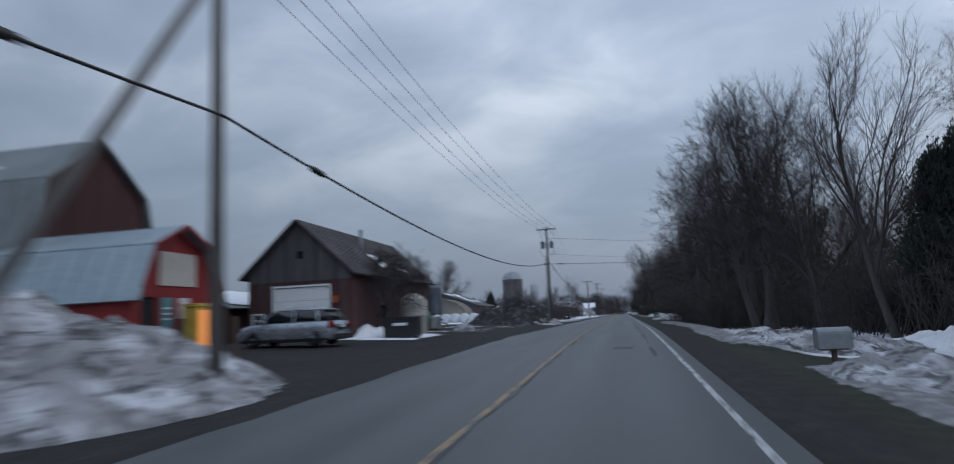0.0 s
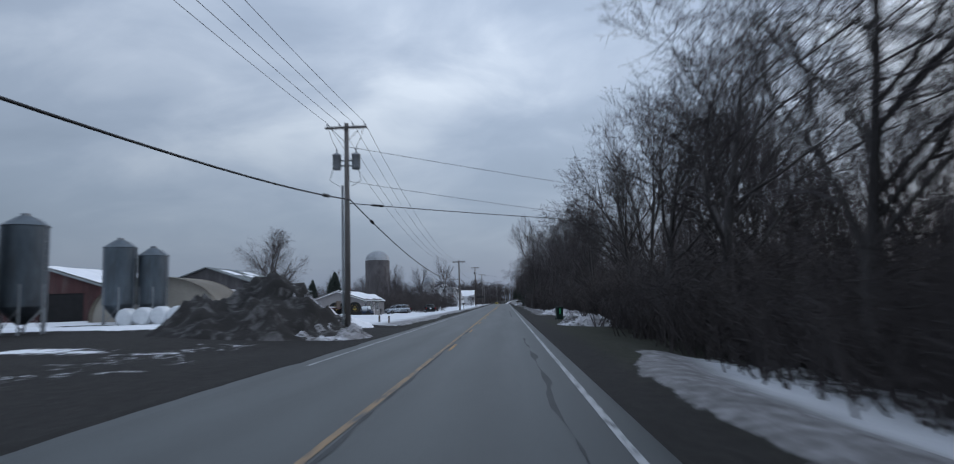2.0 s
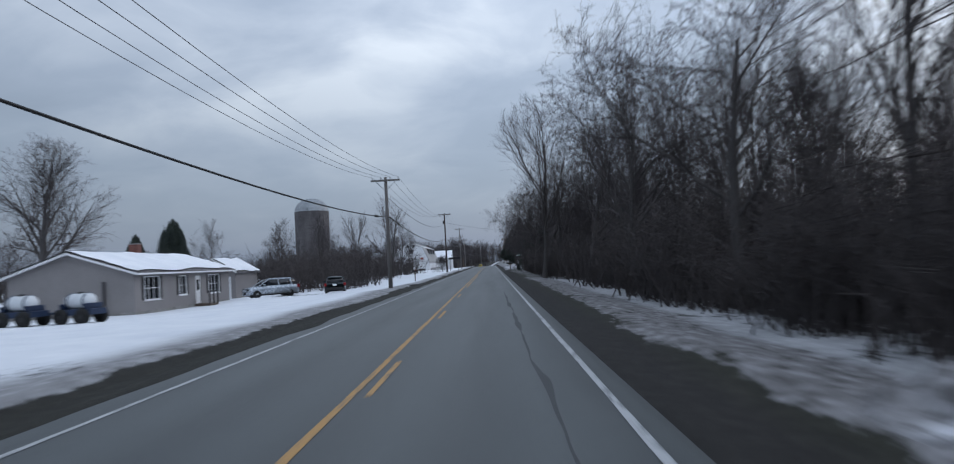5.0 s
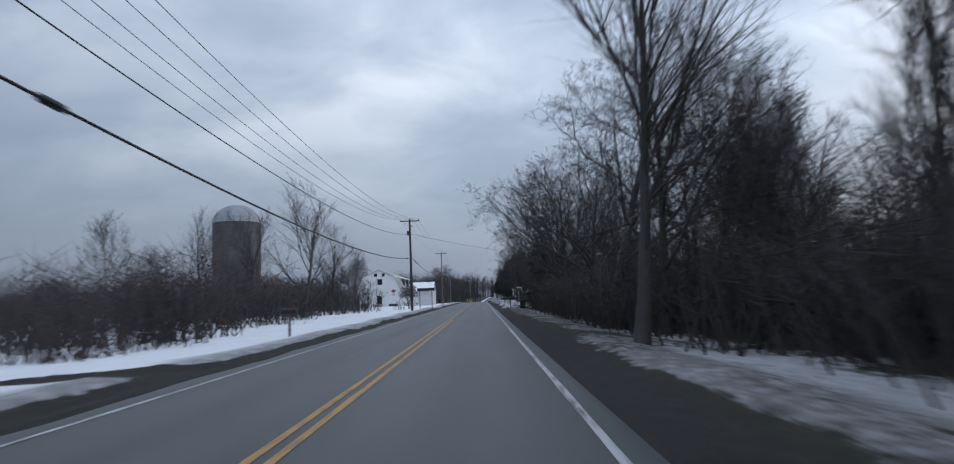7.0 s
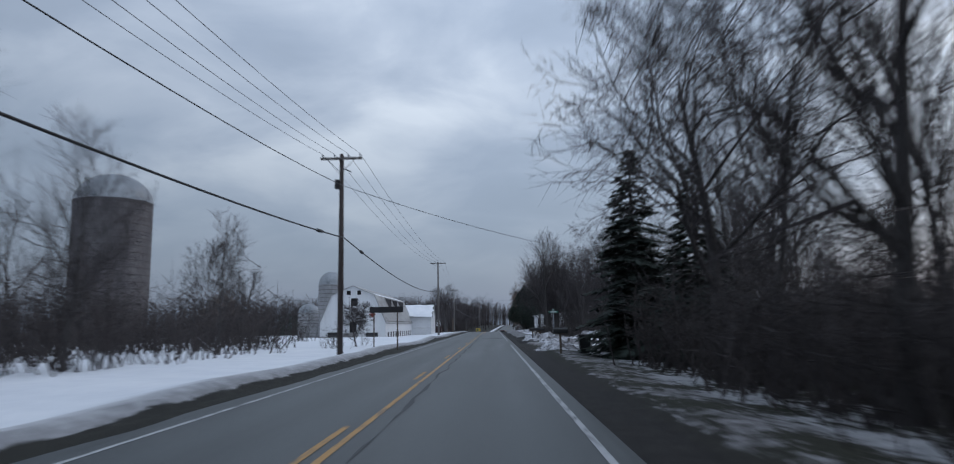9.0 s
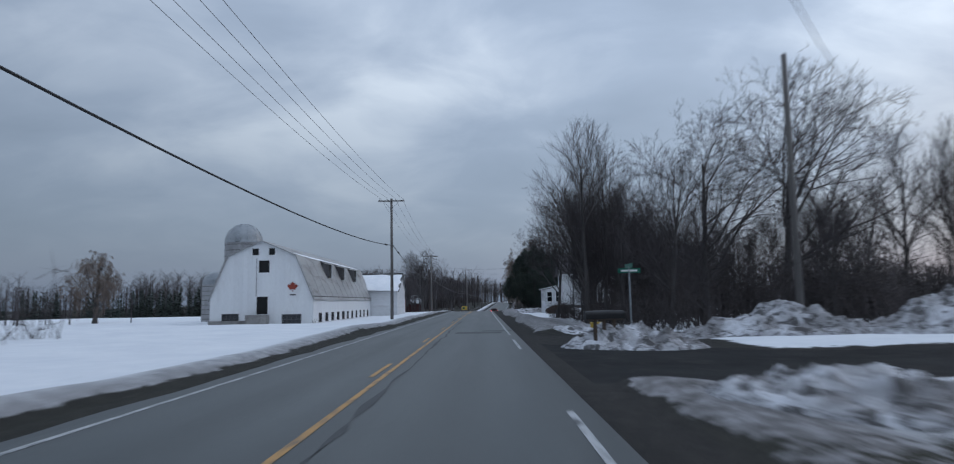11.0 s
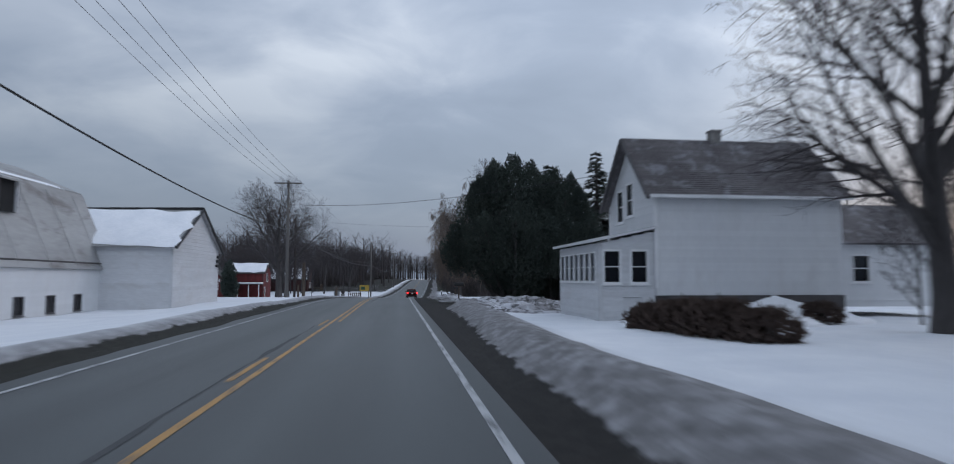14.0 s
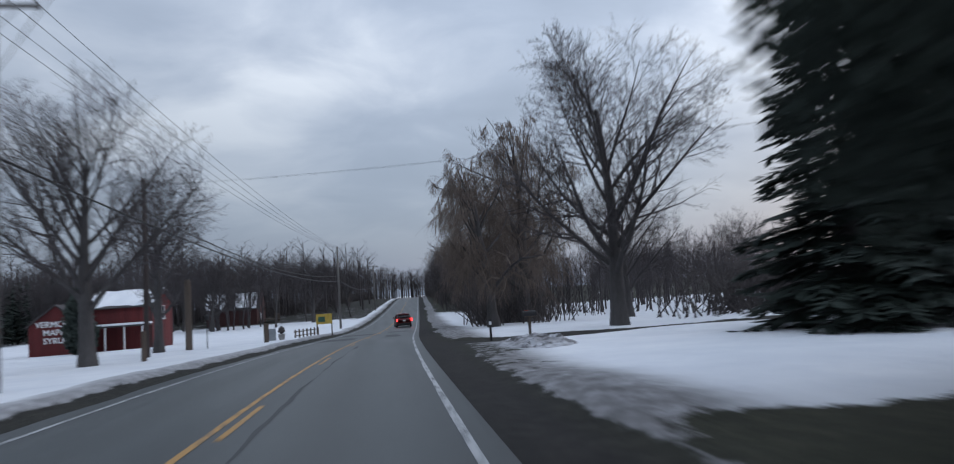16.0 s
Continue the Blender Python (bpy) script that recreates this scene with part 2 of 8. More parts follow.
M_DIRT_PILE = plain("dark_dirt_with_snow", (0.015, 0.014, 0.014), (0.030, 0.028, 0.027), 0.9, 0, 0.6, 8, relief=1.0, stain=(0.13, 0.127, 0.13))
M_BARK = plain("grey_brown_bark", (0.058, 0.053, 0.053), (0.092, 0.085, 0.084), 0.95, 0, 1.2, 16, (1, 1, 0.25), 0.8)
M_TWIG = plain("dark_twigs", (0.056, 0.049, 0.052), (0.086, 0.075, 0.077), 0.95, 0, 0.4, 4, relief=0)
M_WILLOW = plain("tan_willow_twigs", (0.15, 0.115, 0.095), (0.20, 0.155, 0.13), 0.95, 0, 0.4, 4, relief=0)
M_BRUSH = plain("brown_brush_stems", (0.046, 0.040, 0.041), (0.080, 0.068, 0.066), 0.95, 0, 0.25, 3, relief=0)
M_NEEDLE = plain("dark_green_needles", (0.022, 0.032, 0.028), (0.038, 0.052, 0.042), 0.85, 0, 0.5, 5, relief=0)
M_CEDAR = plain("dark_cedar_foliage", (0.036, 0.049, 0.043), (0.070, 0.088, 0.074), 0.85, 0, 0.5, 5, relief=0)
M_POLE = plain("weathered_pole_wood", (0.12, 0.112, 0.108), (0.18, 0.168, 0.16), 0.9, 0, 0.8, 14, (1, 1, 0.08), 0.6)
M_POLE_DARK = plain("creosote_pole_wood", (0.050, 0.038, 0.036), (0.075, 0.06, 0.055), 0.9, 0, 0.8, 14, (1, 1, 0.08), 0.6)
M_WIRE = plain("black_cable_jacket", (0.018, 0.018, 0.02), (0.026, 0.026, 0.028), 0.6, 0, 2, 20, relief=0)
M_ALU = plain("dull_aluminium_wire", (0.09, 0.09, 0.10), (0.12, 0.12, 0.13), 0.5, 0.3, 2, 20, relief=0)
M_BIN = plain("dull_blue_grey_steel", (0.095, 0.118, 0.138), (0.155, 0.185, 0.21), 0.5, 0.6, 0.7, 5, (1, 1, 0.25), 0.15, stain=(0.09, 0.10, 0.11))
M_HOOP = plain("dark_rusted_hoop", (0.075, 0.07, 0.07), (0.11, 0.10, 0.10), 0.7, 0.4, 0.5, 6, relief=0.1)
M_STEEL = plain("galvanised_steel", (0.30, 0.33, 0.36), (0.42, 0.45, 0.48), 0.45, 0.75, 0.9, 6, (1, 1, 0.4), 0.15, stain=(0.20, 0.21, 0.22))
M_CAN = plain("grey_transformer_paint", (0.22, 0.24, 0.26), (0.30, 0.32, 0.34), 0.5, 0.2, 2, 12, relief=0.1, mottle=0.2)
M_RED = plain("bright_barn_red_boards", (0.22, 0.022, 0.024), (0.29, 0.030, 0.030), 0.75, 0, 0.8, 12, (1, 1, 0.12), 0.35, vary=0.12)
M_RED_DEEP = plain("deep_red_boards", (0.105, 0.018, 0.019), (0.145, 0.026, 0.026), 0.8, 0, 0.8, 12, (1, 1, 0.12), 0.35, vary=0.12)
M_RED_OLD = plain("faded_red_boards", (0.056, 0.026, 0.026), (0.084, 0.037, 0.036), 0.85, 0, 0.5, 10, (1, 1, 0.12), 0.5, stain=(0.085, 0.06, 0.058), vary=0.15)
M_RED_DARK = plain("weathered_dark_red_boards", (0.052, 0.022, 0.022), (0.085, 0.036, 0.034), 0.9, 0, 0.5, 10, (1, 1, 0.12), 0.6, stain=(0.05, 0.04, 0.04), vary=0.15)
M_GREY_WOOD = plain("silvered_grey_boards", (0.078, 0.074, 0.078), (0.122, 0.116, 0.120), 0.9, 0, 0.6, 12, (1, 1, 0.1), 0.6, stain=(0.07, 0.065, 0.07), vary=0.15)
M_METAL_ROOF = plain("blue_grey_metal_roof", (0.27, 0.34, 0.38), (0.36, 0.43, 0.47), 0.42, 0.55, 0.5, 6, (1, 0.3, 1), 0.12, stain=(0.25, 0.28, 0.30), mottle=0.25)
M_SHINGLE_OLD = plain("worn_brown_shingles", (0.062, 0.056, 0.058), (0.105, 0.095, 0.095), 0.95, 0, 0.5, 9, relief=0.8, stain=(0.05, 0.05, 0.05), vary=0.14)
M_SHINGLE_GREY = plain("mottled_grey_shingles", (0.107, 0.098, 0.101), (0.156, 0.144, 0.148), 0.95, 0, 0.6, 9, relief=0.6, stain=(0.26, 0.26, 0.28), vary=0.12)
M_BARN_ROOF = plain("stained_pale_metal_roof", (0.30, 0.30, 0.30), (0.40, 0.40, 0.40), 0.55, 0.25, 0.35, 5, (1, 0.25, 1), 0.15, stain=(0.15, 0.135, 0.125), mottle=0.35)
M_GREY_ROOF = plain("grey_green_metal_roof", (0.16, 0.18, 0.185), (0.22, 0.24, 0.245), 0.55, 0.3, 0.5, 6, relief=0.1, mottle=0.25)
M_WHITE = plain("white_painted_boards", (0.66, 0.67, 0.69), (0.71, 0.72, 0.73), 0.7, 0, 0.5, 8, (1, 1, 0.3), 0.15, stain=(0.62, 0.62, 0.63), vary=0.03, mottle=0.13)
M_WHITE_WORN = plain("worn_white_boards", (0.58, 0.59, 0.61), (0.66, 0.67, 0.69), 0.75, 0, 0.6, 8, (0.3, 1, 1), 0.3, stain=(0.53, 0.525, 0.53), vary=0.04, mottle=0.2)
M_TRIM = plain("white_trim_paint", (0.74, 0.75, 0.76), (0.80, 0.80, 0.81), 0.6, 0, 1, 12, relief=0.1, mottle=0.12)
M_BEIGE = plain("beige_vinyl_siding", (0.225, 0.21, 0.21), (0.255, 0.24, 0.238), 0.6, 0, 0.4, 5, relief=0.08, mottle=0.12)
M_GREY_HOUSE = plain("grey_shingle_siding", (0.075, 0.08, 0.09), (0.10, 0.105, 0.115), 0.85, 0, 0.8, 14, relief=0.5)
M_BLACK = plain("black_plastic", (0.014, 0.014, 0.016), (0.024, 0.024, 0.026), 0.5, 0, 1.5, 12, relief=0.1)
# near-black colour that stands in for shade inside openings
M_INTERIOR_SHADE = plain("interior_shade_black", (0.010, 0.010, 0.011), (0.016, 0.016, 0.017), 0.9, 0, 1.5, 12, relief=0)
M_RUBBER = plain("tyre_rubber", (0.012, 0.012, 0.012), (0.022, 0.022, 0.022), 0.85, 0, 2, 20, relief=0.2)
M_GLASS = glass_material("dark_window_glass")
# pale base colour stands for reflected sky and a white interior
M_PALE_GLASS = glass_material("pale_reflection_and_interior_glass", (0.16, 0.175, 0.20))
M_CONCRETE = plain("old_concrete", (0.20, 0.195, 0.19), (0.30, 0.29, 0.28), 0.9, 0, 0.5, 8, relief=0.6, stain=(0.13, 0.12, 0.115), vary=0.15)
M_STAVE = plain("grey_concrete_staves", (0.31, 0.31, 0.32), (0.42, 0.42, 0.43), 0.9, 0, 0.25, 6, (1, 1, 0.3), 0.4, stain=(0.22, 0.22, 0.22), vary=0.12)
M_STAVE_DARK = plain("dark_weathered_staves", (0.085, 0.078, 0.08), (0.135, 0.125, 0.127), 0.9, 0, 0.25, 6, (1, 1, 0.3), 0.4, stain=(0.045, 0.04, 0.042), vary=0.14)
M_DOME = plain("pale_metal_dome", (0.25, 0.27, 0.29), (0.33, 0.35, 0.37), 0.5, 0.3, 0.4, 5, relief=0.1, stain=(0.33, 0.35, 0.37), mottle=0.3)
M_FABRIC = plain("tan_tarp_fabric", (0.34, 0.315, 0.275), (0.42, 0.39, 0.34), 0.8, 0, 0.4, 8, relief=0.3, mottle=0.25)
M_BALE = plain("white_bale_wrap", (0.60, 0.63, 0.66), (0.70, 0.72, 0.74), 0.35, 0, 1.2, 6, relief=0.3, mottle=0.15)
M_GREEN_TANK = plain("green_tank_paint", (0.035, 0.10, 0.065), (0.055, 0.14, 0.09), 0.5, 0, 1, 8, relief=0.1)
M_GREEN_BIN = plain("green_bin_plastic", (0.012, 0.028, 0.026), (0.02, 0.042, 0.036), 0.55, 0, 1, 8, relief=0.1)
M_CREAM = plain("cream_tank_plastic", (0.42, 0.40, 0.36), (0.52, 0.50, 0.45), 0.55, 0, 0.8, 7, relief=0.1, mottle=0.2)
M_BLUE = plain("dark_blue_frame_paint", (0.02, 0.035, 0.075), (0.03, 0.05, 0.10), 0.5, 0.1, 1, 10, relief=0.1)
M_SILVER = plain("silver_car_paint", (0.36, 0.40, 0.45), (0.42, 0.46, 0.51), 0.28, 0.5, 0.8, 5, relief=0.02, mottle=0.1)
M_DARK_CAR = plain("dark_green_grey_car_paint", (0.022, 0.032, 0.036), (0.032, 0.043, 0.047), 0.25, 0.3, 0.8, 5, relief=0.02, mottle=0.1)
M_RED_CAR = plain("deep_red_car_paint", (0.09, 0.010, 0.012), (0.12, 0.014, 0.015), 0.3, 0.2, 0.8, 5, relief=0.02, mottle=0.1)
M_RIM = plain("alloy_rim", (0.30, 0.31, 0.32), (0.4, 0.41, 0.42), 0.35, 0.8, 2, 14, relief=0.05)
M_LAMP_RED = plain("red_lamp_lens", (0.25, 0.01, 0.012), (0.33, 0.015, 0.015), 0.25, 0, 2, 9, relief=0)
M_BRAKE = glow_material("lit_brake_lamp", (1.0, 0.03, 0.03), 5.0)
M_AMBER = glow_material("lit_amber_lamp", (1.0, 0.36, 0.10), 0.45)
M_YELLOW_PAINT = plain("yellow_paint", (0.48, 0.33, 0.05), (0.56, 0.40, 0.08), 0.6, 0, 2, 12, relief=0.1)
M_ORANGE = plain("orange_paint", (0.42, 0.10, 0.025), (0.5, 0.13, 0.03), 0.6, 0, 2, 12, relief=0.1)
M_GREEN_SIGN = plain("green_sign_sheet", (0.01, 0.13, 0.09), (0.015, 0.16, 0.11), 0.4, 0, 2, 12, relief=0)
M_BRIGHT_GREEN = plain("bright_green_label", (0.06, 0.50, 0.20), (0.08, 0.58, 0.25), 0.5, 0, 2, 12, relief=0)
M_WOOD = plain("brown_post_wood", (0.085, 0.065, 0.052), (0.13, 0.10, 0.08), 0.9, 0, 1, 14, (1, 1, 0.15), 0.5, vary=0.15)
M_BRICK = plain("dark_red_brick", (0.13, 0.055, 0.045), (0.18, 0.08, 0.065), 0.9, 0, 2, 14, relief=0.5, vary=0.2)
M_LEAF_RED = plain("rust_red_sheet_metal", (0.24, 0.035, 0.025), (0.30, 0.06, 0.035), 0.6, 0, 2, 12, relief=0.1)
M_TEAL = plain("teal_poster", (0.05, 0.20, 0.24), (0.10, 0.28, 0.30), 0.6, 0, 1.5, 8, relief=0)

# ---- building helpers ----
def smooth(a, b, v):
    t = min(max((v - a) / (b - a), 0.0), 1.0)
    return t * t * (3 - 2 * t)


def mesh_of(name, bm, mat, shade=False):
    me = bpy.data.meshes.new(name)
    bm.normal_update()
    bm.to_mesh(me)
    bm.free()
    me.materials.append(mat)
    if shade:
        me.shade_smooth()
    return me


def arrays_mesh(name, verts, faces, mat, shade=False):
    me = bpy.data.meshes.new(name)
    me.from_pydata(verts, [], faces)
    me.materials.append(mat)
    if shade:
        me.shade_smooth()
    me.update()
    return me


def thing(name, place, label, category, group="", rz=0.0):
    ob = new(name)
    ob.matrix_world = pose(*place, 0, 0, rz)
    ob.empty_display_size = 0.2
    return tagged(ob, label, category, group)


def part(name, bm, mat, parent, label="", shade=False):
    ob = new(name, bm if isinstance(bm, bpy.types.Mesh) else mesh_of(name, bm, mat, shade))
    ob.parent = parent
    if label:
        ob["label"] = label
    return ob


def box(bm, x0, x1, y0, y1, z0, z1):
    v = [bm.verts.new((x, y, z)) for z in (z0, z1) for x, y in ((x0, y0), (x1, y0), (x1, y1), (x0, y1))]
    for f in ((3, 2, 1, 0), (4, 5, 6, 7), (0, 1, 5, 4), (1, 2, 6, 5), (2, 3, 7, 6), (3, 0, 4, 7)):
        bm.faces.new([v[i] for i in f])
    return bm


def boxes(*dims, bevel=0.0):
    bm = bmesh.new()
    for d in dims:
        box(bm, *d)
    if bevel:
        bmesh.ops.bevel(bm, geom=bm.edges[:], offset=bevel, segments=2, affect="EDGES", profile=0.6)
    return bm


def tube(bm, points, radii, sides=8, caps=True):
    """A tapered tube along points."""
    rings = []
    pts = [Vector(p) for p in points]
    for i, p in enumerate(pts):
        d = (pts[min(i + 1, len(pts) - 1)] - pts[max(i - 1, 0)]).normalized()
        a = d.orthogonal().normalized() if i == 0 else (rings_a - d * d.dot(rings_a)).normalized()
        rings_a = a
        b = d.cross(a)
        r = radii[i] if hasattr(radii, "__len__") else radii
        rings.append([bm.verts.new(p + r * (math.cos(k * 2 * math.pi / sides) * a + math.sin(k * 2 * math.pi / sides) * b)) for k in range(sides)])
    for r0, r1 in zip(rings, rings[1:]):
        for k in range(sides):
            bm.faces.new((r0[k], r0[(k + 1) % sides], r1[(k + 1) % sides], r1[k]))
    if caps:
        bm.faces.new(rings[0][::-1])
        bm.faces.new(rings[-1])
    return bm


def lathe(profile, sides=24):
    """A turned body from (radius, height) pairs."""
    bm = bmesh.new()
    rings = []
    for r, z in profile:
        rings.append([bm.verts.new((max(r, 0.001) * math.cos(a), max(r, 0.001) * math.sin(a), z)) for a in (k * 2 * math.pi / sides for k in range(sides))])
    for r0, r1 in zip(rings, rings[1:]):
        for k in range(sides):
            bm.faces.new((r0[k], r0[(k + 1) % sides], r1[(k + 1) % sides], r1[k]))
    bm.faces.new(rings[0][::-1])
    bm.faces.new(rings[-1])
    return bm


# ---- lie of the land ----
def curve_x(y):
    """Middle of the road: straight, then a slow bend to the right."""
    if y < 338:
        return 0.0
    if y < 388:
        return 0.0006 * (y - 338) ** 2
    return 1.5 + 0.06 * (y - 388)


def road_z(y):
    return 0.75 * smooth(-15, 42, y) - 0.75 - 2.1 * smooth(338, 432, y) + 3.0 * smooth(430, 600, y)


LEFT_RISE = ((-60, 0.2), (60, 0.25), (88, 0.6), (97, 0.75), (112, 0.3), (142, -0.45), (180, -0.4), (205, 0.15), (280, 0.1), (297, -0.55), (335, -0.6), (362, 0.0), (700, 0.3))
RIGHT_RISE = ((-60, -0.6), (60, -0.6), (90, -0.1), (110, -0.1), (130, -0.3), (235, -0.2), (255, 0.0), (290, -0.1), (318, -0.32), (330, -0.3), (345, -0.05), (700, 0.2))


def land(x, y):
    """Height of the bare ground."""
    u = x - curve_x(y)
    z = road_z(y)
    if u < 0:
        z += np.interp(y, [p[0] for p in LEFT_RISE], [p[1] for p in LEFT_RISE]) * smooth(5.0, 14.0, -u)
    else:
        z += np.interp(y, [p[0] for p in RIGHT_RISE], [p[1] for p in RIGHT_RISE]) * smooth(4.6, 9.0, u)
    edge = smooth(4.0, 7.0, abs(u))
    z -= 0.05 * smooth(3.9, 4.6, abs(u))
    z += edge * 0.10 * noise.noise((x * 0.21, y * 0.21, 0.3)) + edge * smooth(40, 140, abs(u)) * 1.2 * noise.noise((x * 0.012, y * 0.012, 4.0))
    return z


def inside(u, y, u0, u1, y0, y1, soft=1.0):
    return smooth(u0 - soft, u0 + soft, u) * smooth(-u1 - soft, -u1 + soft, -u) * smooth(y0 - soft, y0 + soft, y) * smooth(-y1 - soft, -y1 + soft, -y)


def cover(x, y):
    """Shares of snow, dead grass and grit, and the depth of snow. Grit at y 262-297 on the right also holds shade below
    the trees.
    """
    u = x - curve_x(y)
    n = noise.noise((x * 0.10, y * 0.10, 7.7))
    snow, grass, grit, depth = 0.0, 0.3, 0.0, 0.0
    if u < 0:
        d = -u
        shoulder = 4.4 + 0.5 * n - 0.35 * smooth(160, 175, y)
        if y < 88:
            yard = smooth(30, 40, d) if y < 60 else smooth(24, 32, d)
            snow = 0.85 * yard
            snow = max(snow, 0.72 * inside(u, y, -15, -8.6, 34.5, 42), 0.55 * inside(u, y, -13, -9.4, 45, 50), 0.55 * inside(u, y, -16, -11, 62, 66), 0.85 * inside(u, y, -34, -12, 79, 86))
            snow = max(snow, 0.42 * inside(u, y, -12, -6, 44, 70, 3))
            grass = 0.0
        else:
            snow = smooth(shoulder + 0.1, shoulder + 1.0, d) * smooth(84, 90, y)
            snow -= 0.55 * inside(u, y, -9, -5.5, 112, 150, 2.0) * (0.6 + n)
            snow -= 1.0 * inside(u, y, -19, -4, 160, 162.5, 0.7)
            grass = 0.25
            slush = 1.6 * (1 - smooth(150, 165, y))
            grit = 0.75 * (1 - smooth(shoulder + 0.6 + slush * 0.5, shoulder + 2.0 + slush, d)) + 0.12
        bank = math.exp(-((d - shoulder - 1.1) / 0.7) ** 2) * (0.15 if y > 180 else 0.08)
        depth = snow * (0.16 + 0.08 * n) + snow * bank
    else:
        d = u
        shoulder = 4.6 + 0.6 * n + 1.3 * inside(u, y, 0, 90, 60, 76, 4) + 0.9 * (1 - smooth(18, 32, y)) - 0.3 * smooth(175, 190, y) * (1 - smooth(328, 340, y))
        snow = 0.95 * smooth(shoulder, shoulder + 0.8, d)
        near = 1 - smooth(40, 70, d)
        woods = smooth(8.5 + 3.0 * (1 - smooth(56, 66, y)), 12 + 2.5 * (1 - smooth(56, 66, y)), d) * (1 - smooth(236, 244, y)) * near
        deep = smooth(100, 112, y) * (1 - smooth(236, 244, y)) * near
        snow *= (1 - 0.42 * woods) * (1 - 0.34 * deep - 0.12 * smooth(160, 170, y) * deep)
        # wider grit at y 262-297: real dirt plus painted shade under the trees
        grit = 0.85 * (1 - smooth(shoulder + 1.4 + 1.6 * inside(u, y, 0, 30, 262, 297, 3), shoulder + 3.4 + 2.5 * inside(u, y, 0, 30, 262, 297, 3), d)) + 0.1 + 0.35 * woods + 0.55 * deep * (1 - smooth(10, 14, d))
        grass = 0.75 * smooth(4.5, 5.4, d)
        grass = max(grass, inside(u, y, 5.2, 60, 340.5, 347, 0.8))
        snow -= inside(u, y, 3, 40, 17.5, 23.5, 0.9)
        snow -= 0.5 * inside(u, y, 6.5, 9.5, 28, 40, 1.2) * (0.5 + n)
        snow -= inside(u, y, 4, 60, 80, 88.5, 1.2) * 0.8
        snow -= inside(u, y, 8.2, 14, 56, 100, 1.5) * 0.45
        snow -= inside(u, y, 3, 8.6, 64.5, 98, 1.8)
        snow -= inside(u, y, 3, 60, 96, 106, 1.2)
        snow -= inside(u, y, 3, 90, 243.5, 251.5, 1.0)
        snow -= inside(u, y, 3, 11, 251, 262, 1.0) * 0.9
        snow -= 0.2 * inside(u, y, 8.5, 14, 276, 298, 1.5)
        # less snow here, for dirt and for the dimmer light below the trees
        snow -= 0.2 * inside(u, y, 5, 20, 262, 297, 2)
        drive = 330.0 + min(max(u - 5, 0), 4.5)
        snow -= inside(u, y, 3, 26, drive, 338.6, 0.8)
        snow -= inside(u, y, 5.4, 60, 341.4, 346.4, 0.7) * 0.85
        snow += inside(u, y, 6.8, 60, 348, 365, 1.0) * 0.35
        grit *= 1 - 0.9 * inside(u, y, 6.9, 60, 347, 366, 1.2)
        snow -= inside(u, y, 3, 45, 366, 370, 0.8)
        snow -= inside(u, y, 4, 8, 352, 372, 1.5) * 0.4
        grass *= 1 - max(inside(u, y, 3, 60, 96, 106, 1.5), inside(u, y, 3, 90, 242, 253, 1.5), inside(u, y, 3, 26, 330, 339, 1), inside(u, y, 3, 45, 366, 370, 1), inside(u, y, 3, 11, 250, 262, 1))
        bank = math.exp(-((d - shoulder - 1.4) / 0.9) ** 2) * (0.32 * smooth(255, 266, y) * (1 - smooth(332, 336, y)) + 0.14)
        depth = max(snow, 0) * (0.12 + 0.06 * n + bank)
        depth += max(snow, 0) * inside(u, y, 8, 26, 300, 318, 3) * 0.15
    snow *= 1 - 0.85 * smooth(448, 466, y) * smooth(5.4, 7.2, abs(u)) * (0.75 + 0.25 * smooth(500, 540, y))
    snow = min(max(snow, 0), 1)
    return snow, min(max(grass, 0), 1), min(max(grit, 0), 1), max(depth, 0)


def surface(x, y):
    return land(x, y) + cover(x, y)[3]


